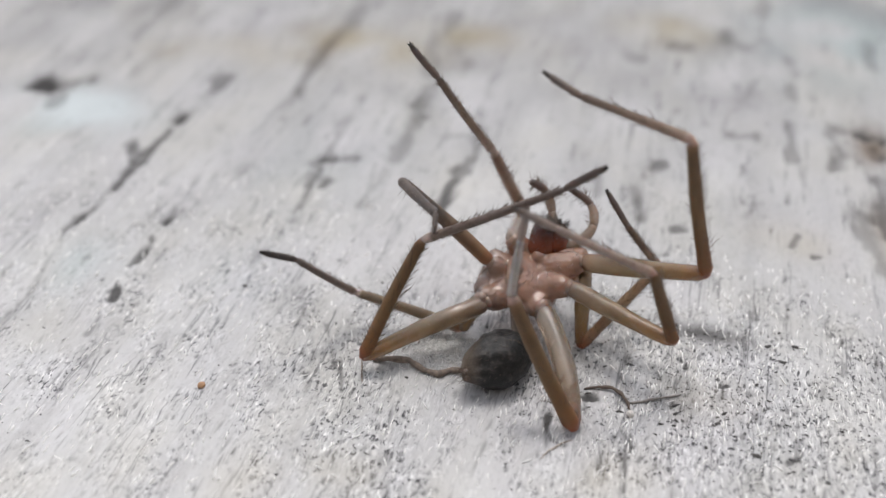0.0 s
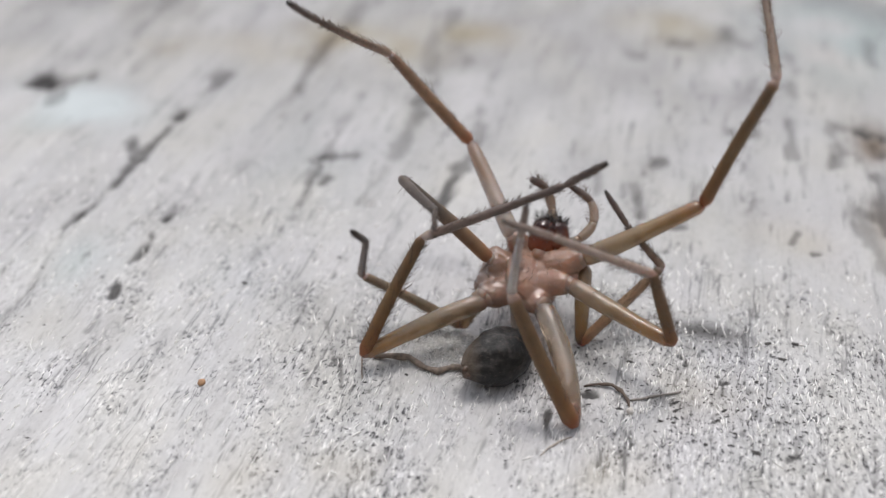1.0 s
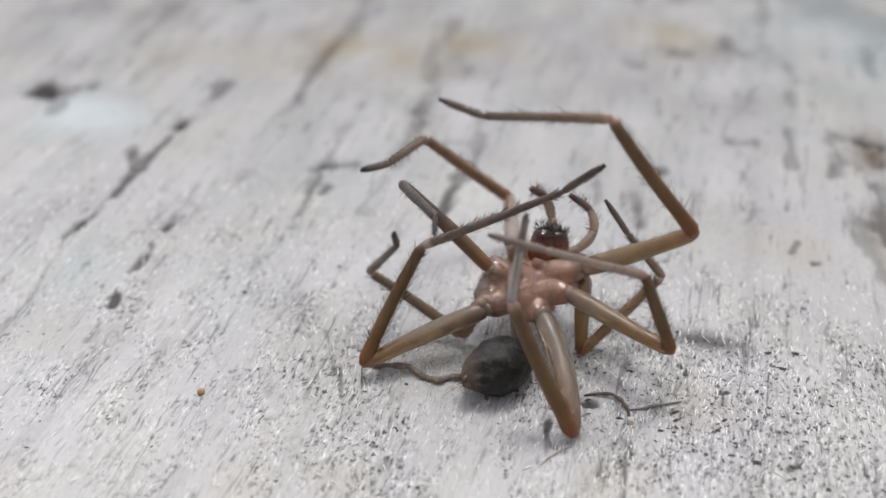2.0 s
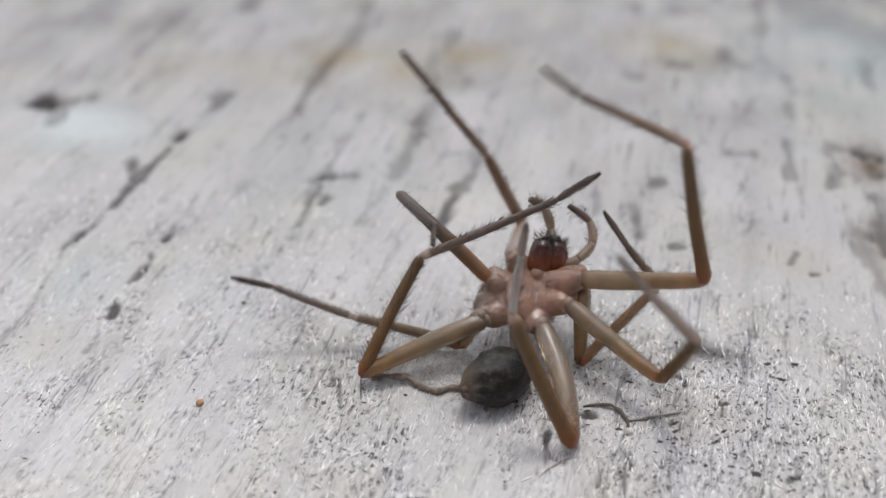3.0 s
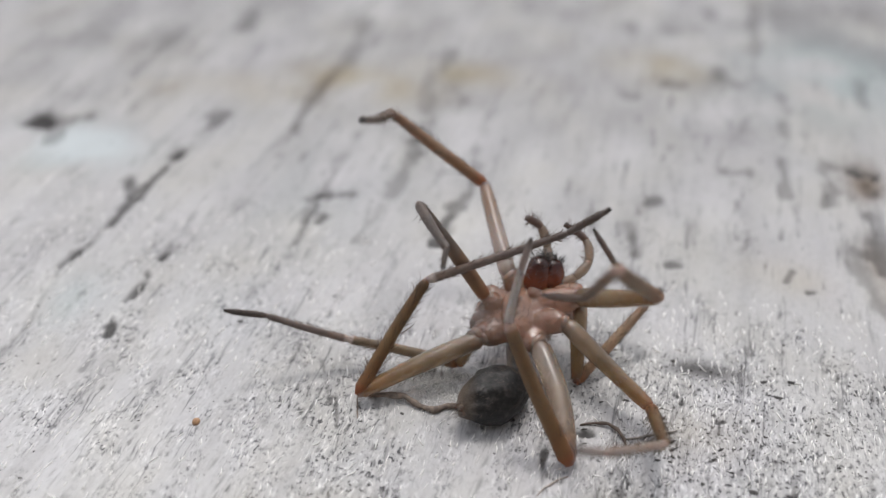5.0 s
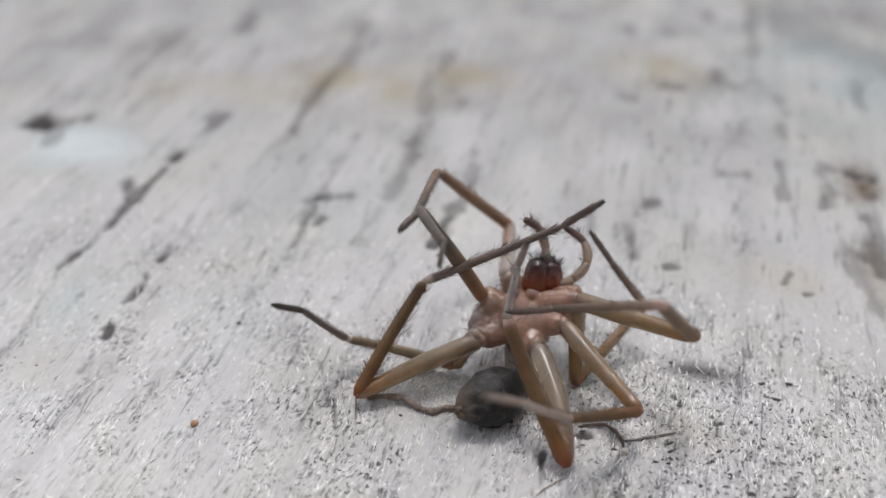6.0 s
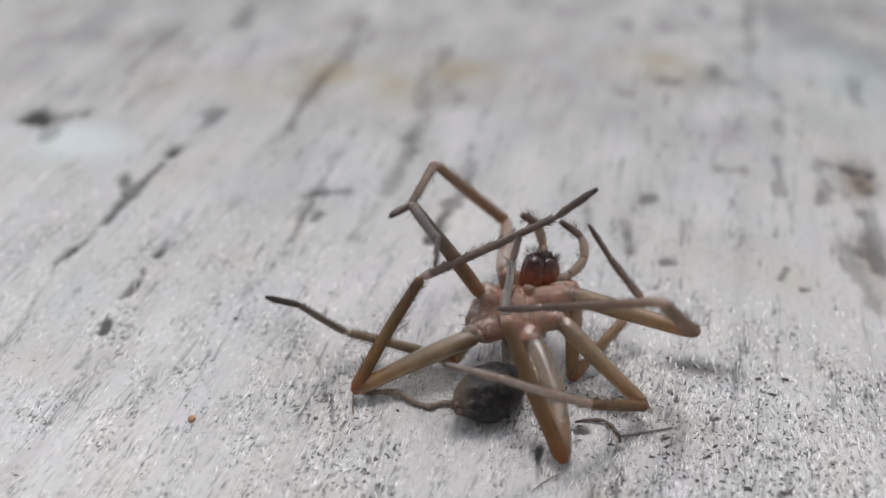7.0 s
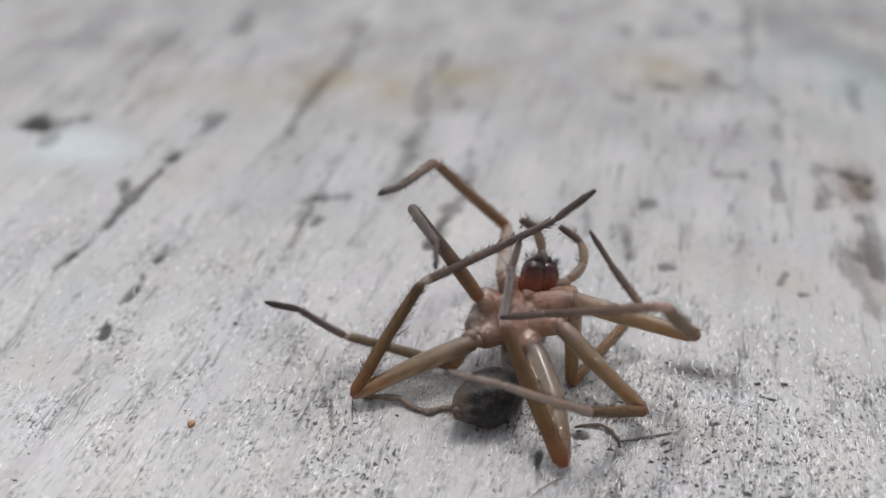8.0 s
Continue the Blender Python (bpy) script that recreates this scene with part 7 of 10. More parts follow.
    walk(LEG_C[0], [
        (0, P(-1.597,0.907,1.728,171.3,21.4,-18.7)), (0.1, P(-1.597,0.907,1.728,171.5,21.5,-18.7)), (0.2, P(-1.597,0.907,1.728,171.8,21.5,-18.7)),
        (0.3, P(-1.597,0.907,1.728,171.8,21.5,-18.7)), (0.4, P(-1.597,0.907,1.728,171.8,21.5,-18.7)), (0.5, P(-1.597,0.907,1.728,171.6,21.5,-18.7)),
        (0.6, P(-1.597,0.907,1.728,171.3,21.4,-18.7)), (0.7, P(-1.597,0.907,1.728,171.2,21.4,-18.7)), (0.8, P(-1.597,0.907,1.728,171.3,21.4,-18.7)),
        (0.9, P(-1.597,0.907,1.728,171.2,21.4,-18.7)), (1, P(-1.597,0.907,1.728,171.2,21.4,-18.7)), (1.1, P(-1.597,0.907,1.728,171.3,21.4,-18.7)),
        (1.2, P(-1.597,0.907,1.728,171.3,21.4,-18.7)), (1.3, P(-1.597,0.907,1.728,171.3,21.4,-18.7)), (1.4, P(-1.597,0.907,1.728,171.3,21.4,-18.7)),
        (1.5, P(-1.597,0.907,1.728,171.3,21.4,-18.7)), (1.6, P(-1.597,0.907,1.728,171.1,21.3,-18.7)), (1.7, P(-1.597,0.907,1.728,170.8,21.3,-18.7)),
        (1.8, P(-1.597,0.907,1.728,170.8,21.3,-18.7)), (1.9, P(-1.597,0.907,1.728,170.8,21.2,-18.7)), (2, P(-1.597,0.907,1.728,170.8,21.2,-18.7)),
        (2.1, P(-1.597,0.907,1.728,170.8,21.2,-18.7)), (2.2, P(-1.597,0.907,1.728,170.9,21.2,-18.7)), (2.3, P(-1.597,0.907,1.728,170.9,21.1,-18.6)),
        (2.4, P(-1.597,0.907,1.728,171.0,21.1,-18.6)), (2.5, P(-1.597,0.907,1.728,171.1,21.1,-18.6)), (2.6, P(-1.597,0.907,1.728,171.3,21.1,-18.6)),
        (2.7, P(-1.597,0.907,1.728,171.4,21.1,-18.6)), (2.8, P(-1.597,0.907,1.728,171.7,21.1,-18.6)), (2.9, P(-1.597,0.907,1.728,172.0,21.1,-18.6)),
        (3, P(-1.597,0.907,1.728,172.3,21.2,-18.6)), (3.1, P(-1.597,0.907,1.728,172.1,21.0,-18.6)), (3.2, P(-1.597,0.907,1.728,171.9,20.9,-18.6)),
        (3.3, P(-1.597,0.907,1.728,172.0,21.3,-18.7)), (3.4, P(-1.597,0.907,1.728,172.4,21.8,-18.7)), (3.5, P(-1.597,0.907,1.728,173.3,21.8,-18.7)),
        (3.6, P(-1.597,0.907,1.728,173.8,21.7,-18.7)), (3.7, P(-1.597,0.907,1.728,173.7,22.0,-18.8)), (3.8, P(-1.597,0.907,1.728,173.4,22.2,-18.8)),
        (3.9, P(-1.597,0.907,1.728,173.0,22.0,-18.8)), (4, P(-1.597,0.907,1.728,172.5,21.8,-18.7)), (4.1, P(-1.597,0.907,1.728,172.4,22.0,-18.8)),
        (4.2, P(-1.597,0.907,1.728,172.2,22.2,-18.8)), (4.3, P(-1.597,0.907,1.728,171.5,21.8,-18.7)), (4.4, P(-1.597,0.907,1.728,171.1,21.5,-18.7)),
        (4.5, P(-1.597,0.907,1.728,171.1,21.8,-18.7)), (4.6, P(-1.597,0.907,1.728,171.3,22.0,-18.8)), (4.7, P(-1.597,0.907,1.728,171.8,21.9,-18.8)),
        (4.8, P(-1.597,0.907,1.728,171.8,21.7,-18.7)), (4.9, P(-1.597,0.907,1.728,171.9,21.6,-18.7)), (5, P(-1.597,0.907,1.728,171.9,21.5,-18.7)),
        (5.1, P(-1.597,0.907,1.728,171.9,21.5,-18.7)), (5.2, P(-1.597,0.907,1.728,171.8,21.4,-18.7)), (5.3, P(-1.597,0.907,1.728,171.8,21.4,-18.7)),
        (5.4, P(-1.597,0.907,1.728,171.7,21.5,-18.7)), (5.5, P(-1.597,0.907,1.728,171.6,21.5,-18.7)), (5.6, P(-1.597,0.907,1.728,171.6,21.5,-18.7)),
        (5.7, P(-1.597,0.907,1.728,171.5,21.5,-18.7)), (5.8, P(-1.597,0.907,1.728,171.4,21.5,-18.7)), (5.9, P(-1.597,0.907,1.728,171.3,21.6,-18.7)),
        (6, P(-1.597,0.907,1.728,171.1,21.8,-18.7)), (6.1, P(-1.597,0.907,1.728,171.2,21.7,-18.7)), (6.2, P(-1.597,0.907,1.728,171.5,21.6,-18.7)),
        (6.3, P(-1.597,0.907,1.728,171.8,21.5,-18.7)), (6.4, P(-1.597,0.907,1.728,172.0,21.3,-18.7)), (6.5, P(-1.597,0.907,1.728,172.2,21.2,-18.6)),
        (6.6, P(-1.597,0.907,1.728,172.1,21.2,-18.6)), (6.7, P(-1.597,0.907,1.728,172.0,21.1,-18.6)), (6.8, P(-1.597,0.907,1.728,171.8,21.0,-18.6)),
        (6.9, P(-1.597,0.907,1.728,171.6,21.0,-18.6)), (7, P(-1.597,0.907,1.728,171.5,21.0,-18.6)), (7.1, P(-1.597,0.907,1.728,171.5,21.0,-18.6)),
        (7.2, P(-1.597,0.907,1.728,171.6,21.1,-18.6)), (7.3, P(-1.597,0.907,1.728,171.7,21.3,-18.7)), (7.4, P(-1.597,0.907,1.728,171.7,21.4,-18.7)),
        (7.5, P(-1.597,0.907,1.728,171.7,21.5,-18.7)), (7.6, P(-1.597,0.907,1.728,171.6,21.6,-18.7)), (7.7, P(-1.597,0.907,1.728,171.4,21.6,-18.7)),
        (7.8, P(-1.597,0.907,1.728,171.2,21.6,-18.7)), (7.9, P(-1.597,0.907,1.728,171.0,21.7,-18.7)), (8, P(-1.597,0.907,1.728,170.9,21.7,-18.7)),
    ])
    walk(LEG_C[1], [
        (0, P(-2.211,0.863,0.280,63.9,47.0,-118.8)), (0.1, P(-2.210,0.870,0.280,63.5,46.8,-119.3)), (0.2, P(-2.210,0.878,0.280,62.9,46.5,-120.2)),
        (0.3, P(-2.210,0.879,0.280,62.4,46.1,-121.3)), (0.4, P(-2.210,0.878,0.280,61.7,45.7,-122.4)), (0.5, P(-2.210,0.871,0.280,61.5,45.4,-123.2)),
        (0.6, P(-2.210,0.863,0.280,60.4,44.9,-124.4)), (0.7, P(-2.210,0.861,0.280,55.3,43.8,-126.8)), (0.8, P(-2.210,0.862,0.280,51.5,43.0,-128.3)),
        (0.9, P(-2.210,0.862,0.280,52.9,42.9,-128.5)), (1, P(-2.210,0.862,0.280,54.3,42.8,-128.7)), (1.1, P(-2.210,0.862,0.280,50.0,42.2,-129.8)),
        (1.2, P(-2.211,0.863,0.280,44.3,40.7,-131.9)), (1.3, P(-2.211,0.864,0.280,42.0,39.6,-133.3)), (1.4, P(-2.211,0.864,0.280,40.9,38.9,-134.0)),
        (1.5, P(-2.211,0.864,0.280,41.0,38.3,-134.7)), (1.6, P(-2.211,0.857,0.280,43.4,38.0,-135.1)), (1.7, P(-2.211,0.850,0.281,46.7,38.0,-135.1)),
        (1.8, P(-2.211,0.849,0.281,48.8,37.9,-135.2)), (1.9, P(-2.211,0.849,0.280,49.9,37.7,-135.5)), (2, P(-2.210,0.849,0.280,50.4,37.6,-135.7)),
        (2.1, P(-2.209,0.849,0.280,50.5,37.5,-135.8)), (2.2, P(-2.208,0.850,0.280,50.3,37.5,-135.8)), (2.3, P(-2.207,0.851,0.279,50.2,37.7,-135.5)),
        (2.4, P(-2.206,0.853,0.279,50.3,38.1,-134.9)), (2.5, P(-2.205,0.856,0.278,50.9,38.7,-133.9)), (2.6, P(-2.204,0.859,0.277,52.3,39.7,-132.4)),
        (2.7, P(-2.202,0.865,0.276,54.7,40.9,-130.3)), (2.8, P(-2.201,0.871,0.276,58.4,42.4,-127.3)), (2.9, P(-2.199,0.881,0.275,63.4,45.1,-120.4)),
        (3, P(-2.198,0.887,0.274,67.9,47.5,-112.9)), (3.1, P(-2.196,0.881,0.273,68.9,47.8,-111.5)), (3.2, P(-2.195,0.875,0.273,68.7,47.8,-111.8)),
        (3.3, P(-2.204,0.882,0.277,69.3,48.0,-110.8)), (3.4, P(-2.212,0.897,0.280,69.7,48.2,-110.2)), (3.5, P(-2.205,0.919,0.277,69.7,48.2,-110.3)),
        (3.6, P(-2.198,0.933,0.274,69.5,48.1,-110.6)), (3.7, P(-2.206,0.932,0.278,69.1,47.9,-111.2)), (3.8, P(-2.215,0.926,0.281,68.6,47.8,-111.8)),
        (3.9, P(-2.213,0.913,0.280,68.3,47.6,-112.4)), (4, P(-2.211,0.899,0.279,68.1,47.5,-112.7)), (4.1, P(-2.217,0.897,0.282,68.4,47.7,-112.2)),
        (4.2, P(-2.223,0.894,0.285,68.9,47.8,-111.5)), (4.3, P(-2.219,0.874,0.283,69.3,48.0,-110.8)), (4.4, P(-2.216,0.858,0.282,69.7,48.2,-110.2)),
        (4.5, P(-2.220,0.862,0.284,70.0,48.3,-109.8)), (4.6, P(-2.225,0.871,0.286,70.2,48.3,-109.5)), (4.7, P(-2.219,0.881,0.283,70.2,48.3,-109.5)),
        (4.8, P(-2.214,0.881,0.281,70.2,48.3,-109.6)), (4.9, P(-2.211,0.880,0.280,70.1,48.3,-109.7)), (5, P(-2.209,0.880,0.279,70.0,48.2,-109.9)),
        (5.1, P(-2.208,0.879,0.278,69.8,48.2,-110.2)), (5.2, P(-2.208,0.878,0.278,69.6,48.1,-110.4)), (5.3, P(-2.208,0.876,0.279,69.4,48.0,-110.7)),
        (5.4, P(-2.209,0.875,0.279,69.2,48.0,-111.0)), (5.5, P(-2.211,0.873,0.280,69.0,47.9,-111.2)), (5.6, P(-2.212,0.871,0.280,68.9,47.8,-111.5)),
        (5.7, P(-2.213,0.870,0.281,68.7,47.8,-111.6)), (5.8, P(-2.213,0.868,0.281,68.7,47.8,-111.8)), (5.9, P(-2.217,0.865,0.283,68.7,47.8,-111.8)),
        (6, P(-2.221,0.863,0.284,68.6,47.7,-111.9)), (6.1, P(-2.219,0.865,0.284,68.4,47.7,-112.2)), (6.2, P(-2.215,0.871,0.281,68.1,47.5,-112.7)),
        (6.3, P(-2.209,0.877,0.279,67.7,47.4,-113.2)), (6.4, P(-2.203,0.882,0.276,67.4,47.3,-113.7)), (6.5, P(-2.200,0.885,0.275,67.3,47.2,-113.8)),
        (6.6, P(-2.199,0.883,0.275,67.3,47.2,-113.8)), (6.7, P(-2.198,0.878,0.275,67.4,47.2,-113.7)), (6.8, P(-2.199,0.872,0.275,67.5,47.3,-113.6)),
        (6.9, P(-2.199,0.868,0.275,67.5,47.3,-113.5)), (7, P(-2.200,0.866,0.275,67.5,47.3,-113.5)), (7.1, P(-2.200,0.867,0.276,67.5,47.3,-113.5)),
        (7.2, P(-2.202,0.869,0.276,67.5,47.3,-113.6)), (7.3, P(-2.205,0.873,0.277,67.4,47.2,-113.7)), (7.4, P(-2.207,0.875,0.278,67.3,47.2,-113.9)),
        (7.5, P(-2.210,0.876,0.279,67.2,47.2,-114.0)), (7.6, P(-2.212,0.874,0.280,67.2,47.1,-114.1)), (7.7, P(-2.215,0.869,0.282,67.1,47.1,-114.2)),
        (7.8, P(-2.217,0.863,0.283,67.0,47.1,-114.3)), (7.9, P(-2.219,0.858,0.284,67.0,47.0,-114.4)), (8, P(-2.220,0.856,0.284,66.9,47.0,-114.4)),
    ])
    walk(LEG_C[2], [
        (0, P(-6.019,1.474,1.496,10.9,39.8,-137.0)), (0.1, P(-6.011,1.495,1.514,6.6,37.3,-137.5)), (0.2, P(-5.995,1.535,1.547,-0.6,32.7,-137.8)),
        (0.3, P(-5.975,1.582,1.581,-7.7,27.7,-137.4)), (0.4, P(-5.953,1.631,1.618,-13.5,23.3,-136.4)), (0.5, P(-5.938,1.668,1.634,-15.2,21.8,-136.0)),
        (0.6, P(-5.910,1.682,1.695,-15.8,21.0,-135.8)), (0.7, P(-5.828,1.580,1.941,-17.8,19.9,-135.4)), (0.8, P(-5.760,1.478,2.119,-19.9,18.6,-135.0)),
        (0.9, P(-5.770,1.568,2.067,-21.7,16.7,-134.2)), (1, P(-5.778,1.658,2.012,-23.5,14.9,-133.4)), (1.1, P(-5.708,1.503,2.209,-24.9,13.8,-132.9)),
        (1.2, P(-5.574,1.344,2.474,-26.3,12.8,-132.4)), (1.3, P(-5.494,1.329,2.595,-28.3,11.4,-131.7)), (1.4, P(-5.449,1.323,2.660,-30.4,9.8,-130.8)),
        (1.5, P(-5.429,1.383,2.675,-31.9,8.8,-130.2)), (1.6, P(-5.456,1.547,2.595,-33.0,8.7,-130.1)), (1.7, P(-5.499,1.730,2.466,-33.5,9.0,-130.3)),
        (1.8, P(-5.516,1.856,2.384,-34.0,8.9,-130.3)), (1.9, P(-5.518,1.937,2.340,-35.2,8.9,-130.2)), (2, P(-5.514,1.979,2.322,-36.5,8.9,-130.2)),
        (2.1, P(-5.508,1.992,2.322,-37.6,9.0,-130.3)), (2.2, P(-5.508,1.982,2.327,-38.0,9.3,-130.5)), (2.3, P(-5.515,1.957,2.328,-37.4,9.7,-130.9)),
        (2.4, P(-5.536,1.922,2.312,-35.5,10.5,-131.5)), (2.5, P(-5.573,1.885,2.267,-31.7,11.8,-132.3)), (2.6, P(-5.630,1.852,2.183,-25.1,13.7,-133.4)),
        (2.7, P(-5.709,1.830,2.045,-14.7,16.8,-134.6)), (2.8, P(-5.807,1.823,1.840,0.7,21.3,-135.1)), (2.9, P(-5.968,1.607,1.552,28.3,32.6,-131.9)),
        (3, P(-6.086,1.313,1.304,58.8,43.3,-119.0)), (3.1, P(-6.102,1.259,1.252,63.4,44.6,-115.9)), (3.2, P(-6.097,1.265,1.263,60.6,44.3,-116.5)),
        (3.3, P(-6.118,1.236,1.233,51.4,44.3,-116.6)), (3.4, P(-6.134,1.227,1.214,37.5,42.8,-118.6)), (3.5, P(-6.126,1.251,1.214,26.6,41.3,-119.8)),
        (3.6, P(-6.116,1.275,1.221,17.2,39.7,-120.7)), (3.7, P(-6.117,1.296,1.246,9.8,38.3,-121.1)), (3.8, P(-6.117,1.314,1.272,4.6,37.6,-121.2)),
        (3.9, P(-6.108,1.320,1.290,2.3,37.8,-121.2)), (4, P(-6.103,1.317,1.299,1.8,38.2,-121.2)), (4.1, P(-6.115,1.299,1.286,4.6,37.3,-121.3)),
        (4.2, P(-6.130,1.270,1.263,13.5,37.4,-121.3)), (4.3, P(-6.134,1.225,1.239,38.5,40.5,-119.3)), (4.4, P(-6.137,1.189,1.216,62.8,44.2,-113.1)),
        (4.5, P(-6.147,1.178,1.203,66.6,45.5,-109.4)), (4.6, P(-6.155,1.180,1.196,64.8,45.4,-109.8)), (4.7, P(-6.148,1.191,1.192,64.7,45.2,-110.4)),
        (4.8, P(-6.143,1.193,1.192,63.3,45.0,-111.0)), (4.9, P(-6.138,1.197,1.195,60.1,44.6,-111.9)), (5, P(-6.134,1.203,1.201,55.6,44.1,-113.1)),
        (5.1, P(-6.130,1.210,1.210,49.8,43.3,-114.4)), (5.2, P(-6.127,1.218,1.220,43.3,42.4,-115.8)), (5.3, P(-6.124,1.226,1.230,36.5,41.3,-117.0)),
        (5.4, P(-6.122,1.233,1.241,29.9,40.1,-118.1)), (5.5, P(-6.120,1.240,1.251,23.8,38.9,-118.8)), (5.6, P(-6.118,1.246,1.259,18.6,37.8,-119.4)),
        (5.7, P(-6.117,1.250,1.266,14.4,36.9,-119.7)), (5.8, P(-6.116,1.252,1.270,11.4,36.1,-120.0)), (5.9, P(-6.120,1.251,1.272,9.0,35.4,-120.1)),
        (6, P(-6.123,1.252,1.276,7.1,34.9,-120.2)), (6.1, P(-6.117,1.265,1.285,5.9,34.9,-120.2)), (6.2, P(-6.106,1.289,1.301,5.4,34.9,-120.2)),
        (6.3, P(-6.093,1.315,1.318,5.3,35.0,-120.2)), (6.4, P(-6.082,1.337,1.331,5.4,35.2,-120.2)), (6.5, P(-6.076,1.346,1.336,5.4,35.3,-120.2)),
        (6.6, P(-6.075,1.342,1.334,5.8,35.4,-120.1)), (6.7, P(-6.076,1.335,1.331,6.6,35.6,-120.1)), (6.8, P(-6.078,1.326,1.327,7.5,35.9,-120.1)),
        (6.9, P(-6.079,1.319,1.324,8.3,36.1,-120.0)), (7, P(-6.080,1.316,1.323,8.6,36.2,-120.0)), (7.1, P(-6.081,1.318,1.325,8.6,36.3,-120.0)),
        (7.2, P(-6.081,1.323,1.328,8.5,36.4,-120.0)), (7.3, P(-6.082,1.330,1.333,8.4,36.5,-120.0)), (7.4, P(-6.083,1.337,1.339,8.3,36.5,-120.0)),
        (7.5, P(-6.084,1.342,1.343,8.2,36.6,-119.9)), (7.6, P(-6.085,1.344,1.348,8.1,36.6,-119.9)), (7.7, P(-6.086,1.343,1.353,8.0,36.6,-119.9)),
        (7.8, P(-6.087,1.342,1.359,7.9,36.6,-119.9)), (7.9, P(-6.088,1.340,1.363,7.9,36.6,-119.9)), (8, P(-6.088,1.339,1.364,7.8,36.6,-120.0)),
    ])
